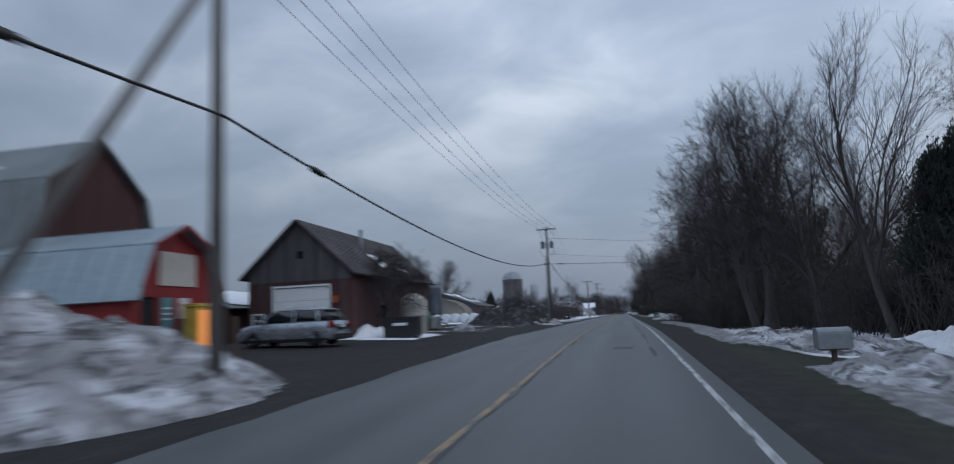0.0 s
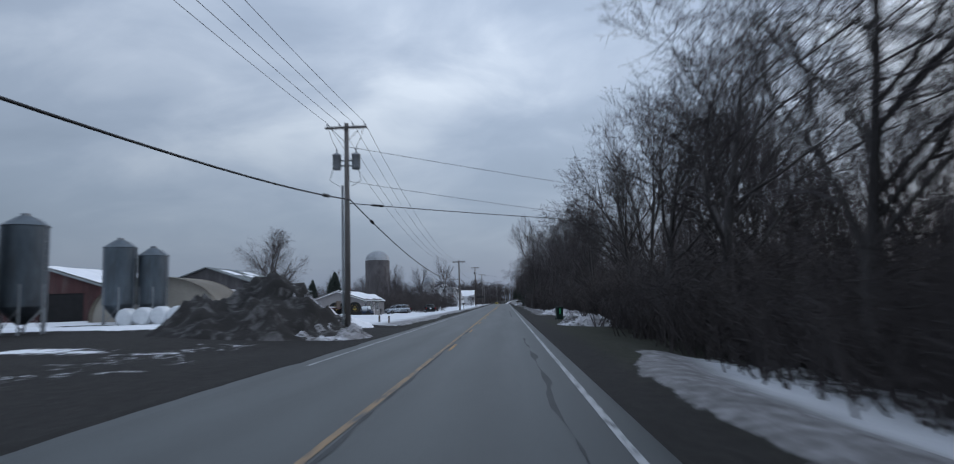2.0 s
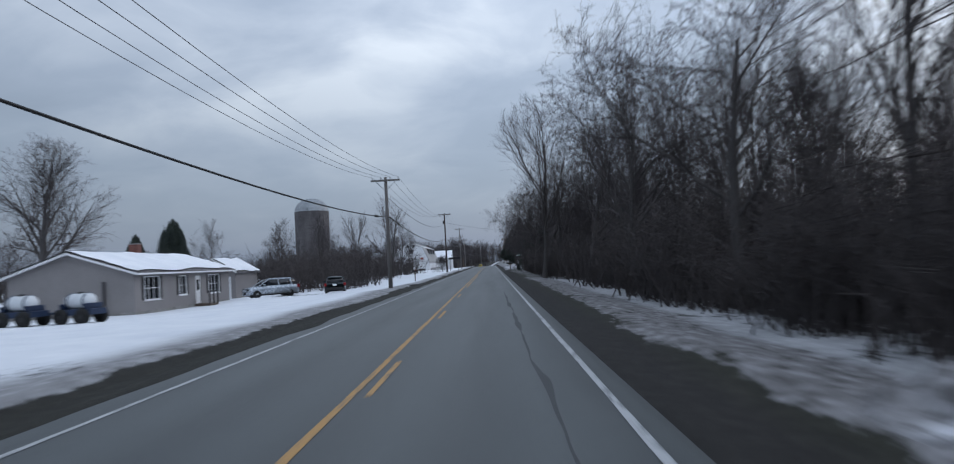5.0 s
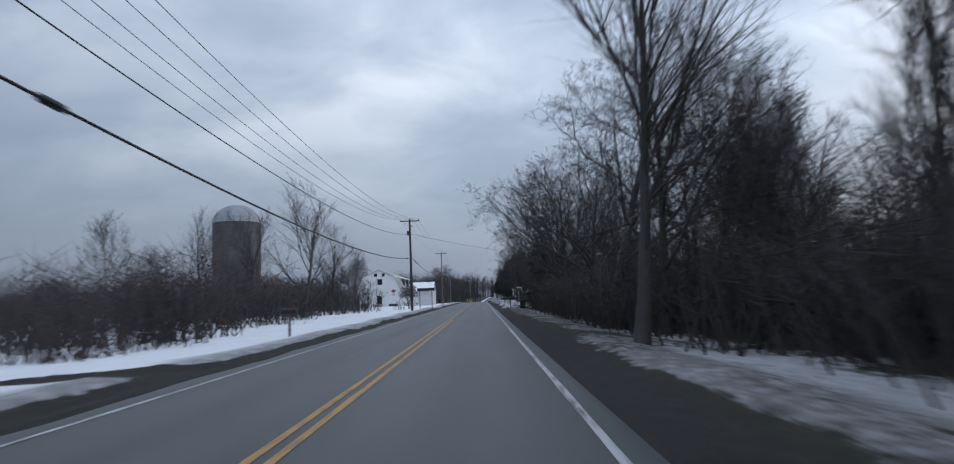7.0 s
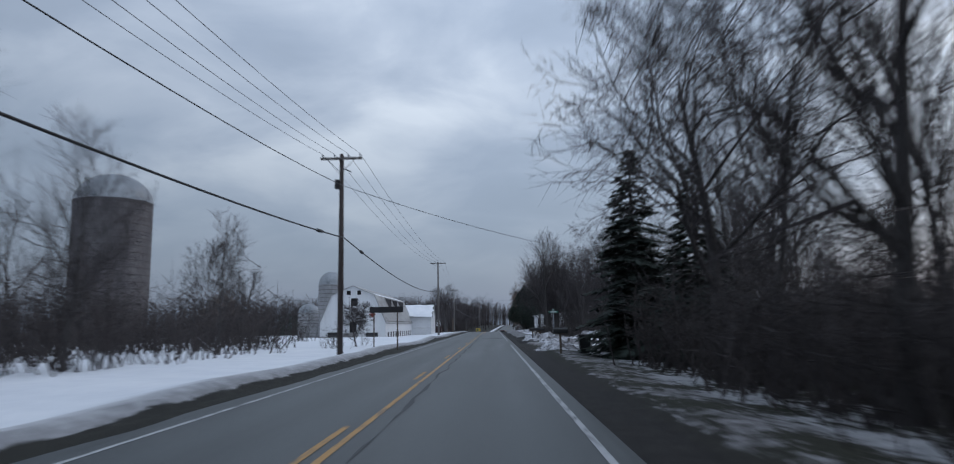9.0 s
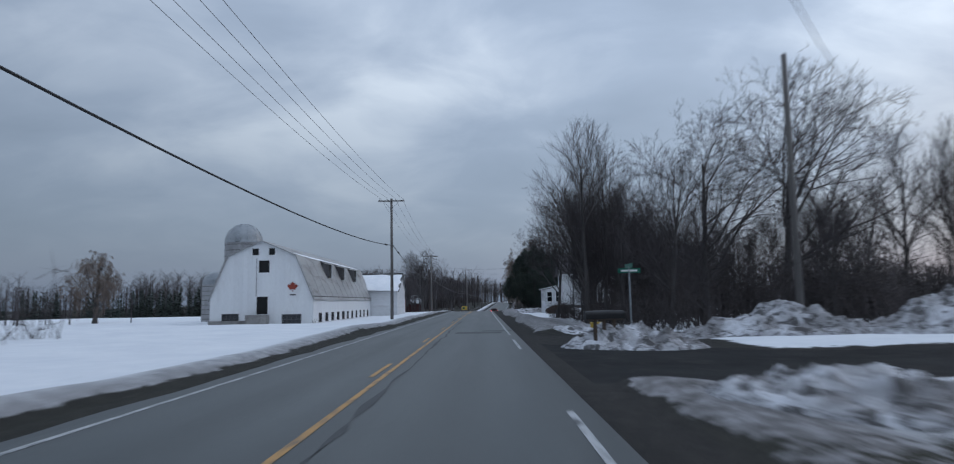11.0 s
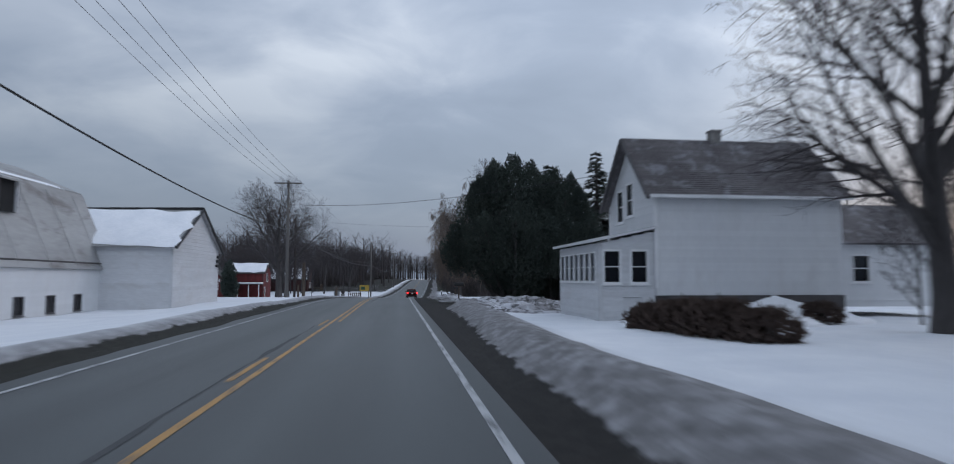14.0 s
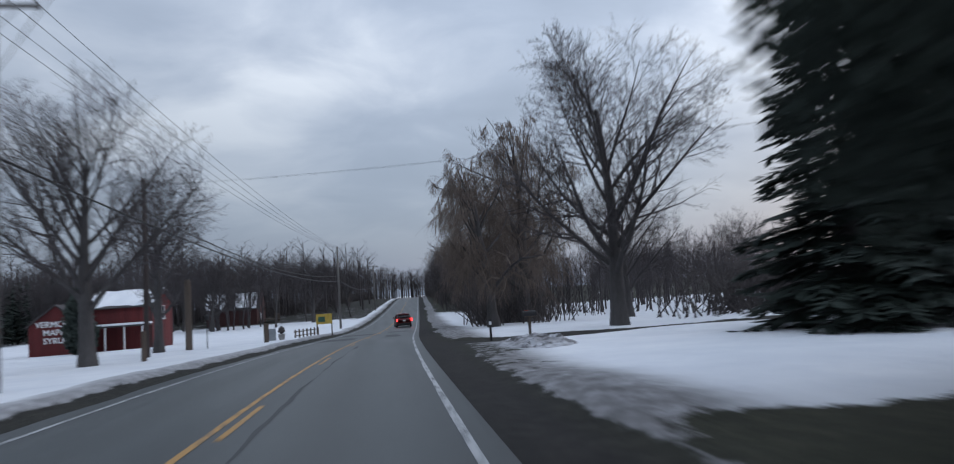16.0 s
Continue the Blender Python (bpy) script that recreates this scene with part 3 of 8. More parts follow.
def build_ground():
    near = np.concatenate([np.arange(-34, -12, 1.0), np.arange(-12, -3.61, 0.4), [-3.4, 3.4], np.arange(3.7, 12, 0.4), np.arange(12, 36, 1.2)])
    far_l = -34 - np.cumsum(1.25 ** np.arange(0, 24))
    far_r = 36 + np.cumsum(1.25 ** np.arange(0, 24))
    us = np.concatenate([far_l[::-1], near, far_r])
    ys = np.concatenate([-40 - np.cumsum(1.5 ** np.arange(2, 17))[::-1], np.arange(-40, 440, 1.0), np.arange(440, 640, 4.0), 640 + np.cumsum(1.5 ** np.arange(3, 19))])
    verts, shares = [], []
    for y in ys:
        cx = curve_x(min(y, 700))
        for u in us:
            x = u + cx
            if abs(u) > 400 or y > 700 or y < -200:
                verts.append((x, y, road_z(y) - 0.1 - 0.004 * abs(u)))
                shares.append((0.7, 0.5, 0.1, 1))
                continue
            s, g, d, h = cover(x, y)
            rough = 0.05 * s * noise.fractal((x * 0.9, y * 0.9, 0), 1.0, 2.0, 3) * (0.4 + d)
            verts.append((x, y, land(x, y) + h + rough - (0.12 if abs(u) < 3.55 else 0.0)))
            shares.append((s, g, d, 1))
    n = len(us)
    faces = [(j * n + i, j * n + i + 1, (j + 1) * n + i + 1, (j + 1) * n + i) for j in range(len(ys) - 1) for i in range(n - 1)]
    me = arrays_mesh("ground", verts, faces, M_GROUND, True)
    at = me.color_attributes.new("cover", "FLOAT_COLOR", "POINT")
    at.data.foreach_set("color", np.array(shares, dtype=np.float32).ravel())
    tagged(new("ground", me), "flat winter farmland with patchy old snow, dirt and dead grass", "ground", kind="structure")


build_ground()


def ribbon(name, u0, u1, y0, y1, lift, mat, step=2.0, ragged=0.0, seed=0):
    """A strip that follows the road between two offsets from its middle."""
    verts, faces = [], []
    n = max(int((y1 - y0) / step), 1)
    for k in range(n + 1):
        y = y0 + (y1 - y0) * k / n
        e0 = ragged * noise.noise((y * 0.35, seed, 1.1)) + 0.4 * ragged * noise.noise((y * 1.9, seed, 5.1))
        e1 = ragged * noise.noise((y * 0.35, seed, 9.1)) + 0.4 * ragged * noise.noise((y * 1.9, seed, 2.1))
        for u in (u0 + e0, u1 + e1):
            verts.append((u + curve_x(y), y, road_z(y) + lift - 0.004 * abs(u)))
        if k:
            b = 2 * k
            faces.append((b - 2, b - 1, b + 1, b))
    return arrays_mesh(name, verts, faces, mat)


def build_road():
    verts, faces = [], []
    ys = np.arange(-60, 662, 1.0)
    us = (-3.95, -3.85, -3.5, -1.75, 0.0, 1.75, 3.5, 3.85, 3.98)
    n = len(us)
    for y in ys:
        for i, u in enumerate(us):
            e = 0
            if i in (0, 1):
                e = 0.22 * noise.noise((y * 0.3, 3.3, 0)) + 0.08 * noise.noise((y * 1.7, 3.3, 0))
            if i in (n - 2, n - 1):
                e = 0.22 * noise.noise((y * 0.3, 8.3, 0)) + 0.08 * noise.noise((y * 1.7, 8.3, 0))
            verts.append((u + e + curve_x(y), y, road_z(y) + (-0.12 if i in (0, n - 1) else 0.0) - 0.004 * abs(u)))
    faces = [(j * n + i, j * n + i + 1, (j + 1) * n + i + 1, (j + 1) * n + i) for j in range(len(ys) - 1) for i in range(n - 1)]
    road = tagged(new("road", arrays_mesh("road", verts, faces, M_ASPHALT, True)), "salt-greyed two-lane asphalt road", "road", kind="structure")

    def stripe(name, *a, **k):
        ob = new(name, ribbon(name, *a, **k))
        ob.parent = road
        return ob

    stripe("edge_line", 3.25, 3.355, -60, 240, 0.006, M_WHITE_LINE, ragged=0.02)["label"] = "white edge line"
    stripe("edge_line", 3.25, 3.355, 252.5, 258, 0.006, M_WHITE_LINE, ragged=0.02)
    stripe("edge_line", 3.25, 3.355, 262, 655, 0.006, M_WHITE_LINE, ragged=0.02)
    stripe("edge_line", -3.355, -3.25, 60, 655, 0.006, M_WHITE_LINE, ragged=0.02)
    stripe("centre_line", -0.16, -0.04, -60, 82, 0.006, M_YELLOW_WORN, ragged=0.02)["label"] = "faded yellow centre line"
    stripe("centre_line", -0.16, -0.05, 82, 655, 0.006, M_YELLOW, ragged=0.015)["label"] = "yellow centre line"
    stripe("centre_line", 0.08, 0.19, 150, 190, 0.006, M_YELLOW, ragged=0.02)
    stripe("centre_line", 0.08, 0.19, 320, 346, 0.006, M_YELLOW, ragged=0.015)
    for y in np.arange(64, 150, 12.2):
        stripe("lane_dash", 0.09, 0.19, y, y + 3.05, 0.007, M_YELLOW, ragged=0.01)
    for y in np.arange(196, 320, 12.2):
        stripe("lane_dash", -0.42, -0.31, y, y + 3.05, 0.007, M_YELLOW, ragged=0.01)
    for y in np.arange(348, 420, 12.2):
        stripe("lane_dash", 0.09, 0.19, y, y + 3.05, 0.007, M_YELLOW, ragged=0.01)
    # tar-filled seams and dark repairs
    for u, y0, y1, s in ((2.55, 105, 140, 1), (2.75, 20, 70, 2), (0.55, 340, 372, 3), (-0.5, 286, 318, 4), (0.0, -20, 80, 5), (0.25, 196, 285, 6)):
        stripe("tar_seam", u - 0.03, u + 0.03, y0, y1, 0.004, M_TAR, ragged=0.16, seed=s, step=0.7)
    for u0, u1, y0, y1, s in ((0.6, 3.0, 263.6, 265.4, 1), (1.9, 3.6, 266, 267, 2), (-3.4, -0.8, 384, 389, 4), (1.2, 2.2, 385, 391, 5), (0.9, 2.6, 400, 403, 6), (1.5, 2.1, 23, 24, 8), (-3.0, 0, 396, 400, 9)):
        stripe("asphalt_patch", u0, u1, y0, y1, 0.003, M_PATCH, ragged=0.35, seed=s, step=0.4)
    side = []
    n = 60
    for k in range(n + 1):
        x = 3.3 + 0.3 * k if k < 20 else 9.3 + 81 * (k - 20) / (n - 20)
        for y in (243.2, 251.8):
            w = 4.6 * math.exp(-(x - 3.3) / 2.4) * (1 if y > 247 else -1)
            z = land(x, 247.5) + 0.03 * smooth(4.0, 5.2, x) - 0.035 * (1 - smooth(3.6, 4.2, x))
            side.append((x, y + w + 0.3 * noise.noise((x * 0.3, y, 0)), z))
    tagged(new("side_road", arrays_mesh("side_road", side, [(2 * k, 2 * k + 2, 2 * k + 3, 2 * k + 1) for k in range(n)], M_WET)), "dark wet asphalt side road between snowbanks", "road", kind="structure")


build_road()

# ---- power line ----
POLES = ((-60, -6.2, 10.6, 0), (13.6, -6.2, 11.0, 0), (75.4, -5.92, 10.95, 1), (152.5, -5.6, 8.5, 0), (223.3, -6.1, 11.0, 0), (293.8, -6.7, 11.9, 0), (358.4, -7.97, 11.2, 0), (428, -2.8, 11.0, 2), (492, 1.4, 10.5, 0), (548, 4.6, 10.2, 0), (600, 7.5, 10.0, 0))
ARM = (-1.15, -0.42, 0.42, 1.15)


def build_pole(y, x, height, kind):
    z = land(x, y)
    dark = y in (223.3,)
    pole = thing("utility_pole", (x, y, z), "weathered wooden utility pole with a crossarm beside the road" if kind != 2 else "plain weathered wooden utility pole in roadside snow", "utility pole", "utility poles along the road")
    bm = bmesh.new()
    tube(bm, [(0, 0, -0.3), (0.01, 0, height * 0.5), (0, 0, height)], [0.16, 0.14, 0.11], 12)
    part("shaft", bm, M_POLE_DARK if dark else M_POLE, pole, "dark creosoted shaft" if dark else "", True)
    top = height - 0.25
    if kind != 2:
        reach = 1.08 if y < 200 else 1.14 if y < 250 else 1.28
        part("crossarm", boxes((-reach, reach, -0.17, -0.07, top - 0.07, top + 0.06), bevel=0.01), M_POLE, pole)
        bm = bmesh.new()
        for s in (-1, 1):
            tube(bm, [(s * 0.75, -0.13, top - 0.05), (s * 0.08, -0.15, top - 0.75)], 0.018, 6)
        part("brace", bm, M_CAN, pole)
        for a in ARM:
            a *= reach / 1.28
            part("insulator", lathe_at(((0.015, 0), (0.015, 0.06), (0.045, 0.07), (0.03, 0.11), (0.045, 0.12), (0.025, 0.17), (0.01, 0.19)), (a, -0.12, top + 0.05)), M_CAN, pole)
    if kind == 1:
        for s in (-1, 1):
            can = part("transformer", lathe_at(((0.02, 0), (0.2, 0.01), (0.22, 0.06), (0.22, 0.72), (0.235, 0.73), (0.235, 0.78), (0.12, 0.86), (0.02, 0.87)), (s * 0.5, -0.05, top - 2.2)), M_CAN, pole, "grey transformer can", True)
            part("bushing", lathe_at(((0.03, 0), (0.05, 0.05), (0.03, 0.1), (0.045, 0.14), (0.02, 0.26)), (s * 0.5, -0.05, top - 1.34)), M_CAN, can)
            bm = bmesh.new()
            tube(bm, [(s * 0.6, -0.2, top - 2.0), (s * 0.8, -0.3, top - 2.8), (s * 0.3, -0.2, top - 3.1)], 0.014, 5)
            part("drop_wire", bm, M_WIRE, pole)
            bm = bmesh.new()
            tube(bm, [(s * 0.5, -0.05, top - 1.1), (s * 0.75, -0.1, top - 0.6), (s * 0.9, -0.1, top - 0.1)], 0.012, 5)
            part("jumper_wire", bm, M_WIRE, pole)
        part("bracket", boxes((-0.35, 0.35, -0.04, 0.04, top - 1.75, top - 1.68), (-0.35, 0.35, -0.04, 0.04, top - 2.02, top - 1.95)), M_CAN, pole)
        bm = bmesh.new()
        tube(bm, [(-0.24, 0.05, 0), (-0.24, 0.05, top - 3.0)], 0.06, 8)
        part("conduit", bm, M_CAN, pole, "grey riser conduit")
    if y == 358.4:
        lamp_z = top - 1.75
        bm = bmesh.new()
        tube(bm, [(-0.1, -0.1, lamp_z - 0.2), (-0.7, -0.2, lamp_z + 0.12), (-1.7, -0.35, lamp_z + 0.3)], 0.03, 8)
        arm = part("lamp_arm", bm, M_CAN, pole, "curved grey street lamp arm")
        part("lamp_head", boxes((-2.3, -1.68, -0.46, -0.24, lamp_z + 0.24, lamp_z + 0.38), bevel=0.04), M_CAN, arm, "grey street lamp head")
        part("transformer", lathe_at(((0.02, 0), (0.15, 0.01), (0.16, 0.05), (0.16, 0.62), (0.02, 0.7)), (-0.2, -0.12, top - 1.2)), M_CAN, pole, "small grey can", True)
    if y == 223.3:
        part("transformer", lathe_at(((0.02, 0), (0.13, 0.01), (0.13, 0.5), (0.02, 0.54)), (-0.22, -0.1, top - 1.7)), M_BLACK, pole, "small dark can")
        bm = bmesh.new()
        tube(bm, [(0.1, 0, top - 0.55), (0.55, -0.05, top - 0.75)], 0.03, 6)
        part("cutout", bm, M_CAN, pole)
    return pole


def lathe_at(profile, at, sides=12):
    bm = lathe(profile, sides)
    bmesh.ops.translate(bm, verts=bm.verts, vec=at)
    return bm


for p in POLES:
    build_pole(*p)


def wire(name, a, b, sag, radius, mat, label, splices=(), group=""):
    """A sagging cable between two points."""
    a, b = Vector(a), Vector(b)
    pts = [a.lerp(b, k / 28) - Vector((0, 0, sag * 4 * (k / 28) * (1 - k / 28))) for k in range(29)]
    bm = bmesh.new()
    tube(bm, pts, radius, 5)
    for s in splices:
        i = max(int(s * 28), 1)
        d = (pts[i + 1] - pts[i - 1]).normalized()
        tube(bm, [pts[i] - d * 0.45, pts[i] - d * 0.35, pts[i] + d * 0.35, pts[i] + d * 0.45], [radius, radius * 2.6, radius * 2.6, radius], 6)
    return tagged(new(name, mesh_of(name, bm, mat, True)), label, "cable", group)


for (y0, x0, h0, k0), (y1, x1, h1, k1) in zip(POLES, POLES[1:]):
    z0, z1 = land(x0, y0) + h0, land(x1, y1) + h1
    for a in ARM:
        if y0 < 428:
            wire("power_wire", (x0 + a * (0.84 if y0 < 200 else 0.9), y0 - 0.12, z0), (x1 + (a * (0.84 if y1 < 200 else 0.9) if k1 != 2 else a * 0.3), y1 - 0.12, z1 - (0 if k1 != 2 else 0.2)), 2.4 if y0 == 75.4 else 1.6 if 70 < y0 < 200 else 0.9, 0.011, M_ALU, "thin bare power wire strung between poles", group="power wires")
    c0, c1 = z0 - (5.1 if y0 == 13.6 else 4.0 if y0 < 100 else 3.0 if y0 < 200 else 4.6), z1 - (5.1 if y1 == 13.6 else 4.0 if y1 < 100 else 3.0 if y1 < 200 else 4.6)
    wire("phone_cable", (x0 + 0.15, y0, c0), (x1 + 0.15, y1, c1), 1.5 if y0 < 100 else 1.1, 0.034, M_WIRE, "thick black phone cable slung between poles", (0.10, 0.94) if y0 < 300 else (), "phone cables")
wire("neutral_wire", (-5.5, 152.5, 6.9), (-6.0, 223.3, 9.2), 1.4, 0.018, M_WIRE, "dark neutral wire with a low sag")
wire("service_wire", (-5.92, 75.4, 9.7), (30, 118, 11.2), 0.2, 0.014, M_ALU, "service wire crossing the road", group="service wires")
wire("service_wire", (-5.92, 75.4, 7.9), (30, 118, 9.0), 0.5, 0.012, M_ALU, "thin service wire crossing the road", group="service wires")
wire("service_wire", (-5.92, 75.4, 6.75), (30, 118, 9.4), 0.35, 0.024, M_WIRE, "dark service wire crossing the road", (0.05,), group="service wires")
wire("service_wire", (-6.0, 223.3, 9.2), (22, 262, 8.8), 1.2, 0.016, M_WIRE, "service wire crossing the road", group="service wires")
wire("service_wire", (-7.97, 358.4, 8.6), (13.2, 327, 7.0), 0.7, 0.016, M_WIRE, "service wire running to the white house", group="service wires")
wire("service_wire", (-9.9, 376.2, 8.6), (24, 352, 6.4), 0.5, 0.008, M_WIRE, "thin service wire running to a house", group="service wires")

# ---- trees ----
class Branches:
    """Collects thin tapered tubes as plain arrays."""

    def __init__(self):
        self.v, self.f = [], []

    def add(self, pts, radii, sides, tip=False):
        base = len(self.v)
        a = None
        rings = len(pts) - (1 if tip else 0)
        for i, p in enumerate(pts):
            if i == rings:
                self.v.append(tuple(p))
                continue
            d = pts[min(i + 1, len(pts) - 1)] - pts[max(i - 1, 0)]
            d = d / (np.linalg.norm(d) + 1e-9)
            if a is None:
                a = np.cross(d, (0.31, 0.95, 0.12))
            a = a - d * np.dot(a, d)
            a = a / (np.linalg.norm(a) + 1e-9)
            b = np.cross(d, a)
            for k in range(sides):
                t = 2 * math.pi * k / sides
                self.v.append(tuple(p + radii[i] * (math.cos(t) * a + math.sin(t) * b)))
        if tip:
            r0 = base + (rings - 1) * sides
            self.f += [(r0 + k, r0 + (k + 1) % sides, base + rings * sides) for k in range(sides)]
        for i in range(rings - 1):
            for k in range(sides):
                r0, r1 = base + i * sides, base + (i + 1) * sides
                self.f.append((r0 + k, r0 + (k + 1) % sides, r1 + (k + 1) % sides, r1 + k))


def grow(rng, height, trunk_r, clear, levels, spread, counts, crown, droop=0.0, wander=0.12, lengths=(1.0, 0.5, 0.5, 0.55), up=0.25, stem=0.8, lean=0.05, twig_r=0.008):
    """A bare tree inside a rounded crown (middle height, half width, half height): trunk and limbs in one set, twigs in another."""
    wood, twigs = Branches(), Branches()
    mid = np.array((0.0, 0.0, crown[0] * height))
    half = np.array((crown[1], crown[1], crown[2])) * height

    def room(p, d):
        """Way left to the outline of the crown."""
        q, e = (p - mid) / half, d / half
        a, b, c = np.dot(e, e), np.dot(q, e), np.dot(q, q) - 1
        h = b * b - a * c
        return max((-b + math.sqrt(h)) / a, 0.03 * height) if h > 0 else 0.05 * height

    def shoot(start, way, length, radius, level):
        segs = (7, 6, 3, 2 if levels > 4 else 1, 1)[level]
        sides = (9, 6, 3, 3, 3)[level]
        pts, radii = [start], [radius]
        d = way / np.linalg.norm(way)
        for k in range(segs):
            d = d + rng.normal(0, wander * (0.45 if level == 0 else 1.0 + 0.3 * level), 3)
            d[2] += (up * 0.35 if level else 0.12) - (droop * level * 0.35 if level > 1 else 0)
            d = d / np.linalg.norm(d)
            pts.append(pts[-1] + d * length / segs)
            radii.append(radius * (1 - (k + 1) / segs * (0.78 if level == 0 else 0.85)))
        if level == 0:
            radii[0] *= 1.35
        (wood if level < 2 else twigs).add([np.array(p) for p in pts], radii, sides, level > 1)
        if level + 1 >= levels:
            return
        n = counts[level]
        if level == 1:
            n = max(int(round(n * min(length / (crown[1] * height), 1.6))), 3)
        for c in range(n):
            f = clear + (1 - clear) * (c + rng.random()) / n if level == 0 else 0.2 + 0.8 * (c + rng.random()) / n
            i = min(int(f * segs), segs - 1)
            g = f * segs - i
            p = pts[i] * (1 - g) + pts[i + 1] * g
            axis = pts[i + 1] - pts[i]
            axis = axis / np.linalg.norm(axis)
            side = np.cross(axis, rng.normal(0, 1, 3))
            side = side / (np.linalg.norm(side) + 1e-9)
            ang = spread * (0.75 + 0.5 * rng.random()) * (1.0 if level else 1.3 - 0.75 * f)
            way2 = axis * math.cos(ang) + side * math.sin(ang)
            if level == 0:
                way2[2] = max(way2[2], 0.12)
                way2 = way2 / np.linalg.norm(way2)
            r = radii[i] * (1 - g) + radii[i + 1] * g
            left = room(p, way2)
            if level == 0:
                reach = left * lengths[0] * (0.75 + 0.3 * rng.random())
            else:
                reach = min(length * lengths[level] * (0.7 + 0.6 * rng.random()) * (1.25 - 0.6 * f), left * 1.08 + 0.02 * height)
            shoot(p, way2, reach, max(r * (0.5 if level == 0 else 0.6), twig_r), level + 1)

    shoot(np.array((0.0, 0.0, -0.25)), np.array((rng.normal(0, lean), rng.normal(0, lean), 1.0)), height * stem, trunk_r, 0)
    return wood, twigs


def tree_meshes(seed, twig_mat, **k):
    wood, twigs = grow(np.random.default_rng(seed), **k)
    return arrays_mesh("trunk", wood.v, wood.f, M_BARK, True), arrays_mesh("crown", twigs.v, twigs.f, twig_mat)


def place_tree(meshes, name, x, y, rz, size, label, group="", tall=1.0):
    t = thing(name, (x, y, land(x, y)), label, "tree", group, rz)
    t.scale = (size, size, size * tall)
    part("trunk", meshes[0], None, t)
    part("crown", meshes[1], None, t)
    return t


FOREST = [tree_meshes(10 + i, M_TWIG, height=12.5, trunk_r=0.17, clear=0.20, levels=4, spread=0.52, counts=(13, 10, 9), crown=(0.60, 0.27, 0.43), lengths=(1.0, 0.48, 0.6), up=0.26, wander=0.13, lean=0.09) for i in range(5)]
BROAD = [tree_meshes(30 + i, M_TWIG, height=11.0, trunk_r=0.23, clear=0.26, levels=5, spread=0.75, counts=(13, 11, 8, 5), crown=(0.60, 0.52, 0.44), lengths=(1.0, 0.46, 0.52, 0.55), up=0.10, wander=0.13, lean=0.10) for i in range(3)]
REACHING = [tree_meshes(40 + i, M_TWIG, height=12.0, trunk_r=0.24, clear=0.24, levels=5, spread=0.95, counts=(16, 14, 9, 5), crown=(0.56, 0.92, 0.5), lengths=(1.0, 0.36, 0.46, 0.5), up=-0.04, wander=0.15, lean=0.12) for i in range(2)]
YARD = [tree_meshes(50 + i, M_TWIG, height=12.0, trunk_r=0.34, clear=0.24, levels=5, spread=0.74, counts=(19, 11, 8, 4), crown=(0.59, 0.42, 0.42), lengths=(1.0, 0.40, 0.52, 0.55), up=0.11, wander=0.06, stem=0.74, twig_r=0.008) for i in range(3)]
SAPLING = [tree_meshes(70 + i, M_TWIG, height=6.5, trunk_r=0.055, clear=0.14, levels=4, spread=0.62, counts=(16, 8, 7), crown=(0.55, 0.24, 0.46), lengths=(1.0, 0.5, 0.5), up=0.30) for i in range(3)]
WILLOW = [tree_meshes(90 + i, M_WILLOW, height=13.0, trunk_r=0.42, clear=0.20, levels=5, spread=0.9, counts=(18, 10, 8, 7), crown=(0.58, 0.42, 0.42), lengths=(1.0, 0.42, 0.5, 1.3), up=0.16, droop=0.8, twig_r=0.010) for i in range(2)]
BUSHY = [tree_meshes(95, M_TWIG, height=4.8, trunk_r=0.10, clear=0.08, levels=5, spread=0.8, counts=(16, 10, 9, 6), crown=(0.56, 0.42, 0.46), lengths=(1.0, 0.45, 0.5, 0.5), up=0.2, wander=0.2)]

rng = np.random.default_rng(5)
WOODS_LABEL = "tall bare grey-brown forest tree in the roadside woods"


def clear_of_drive(y):
    return not (94 < y < 109 or 239 < y < 263)


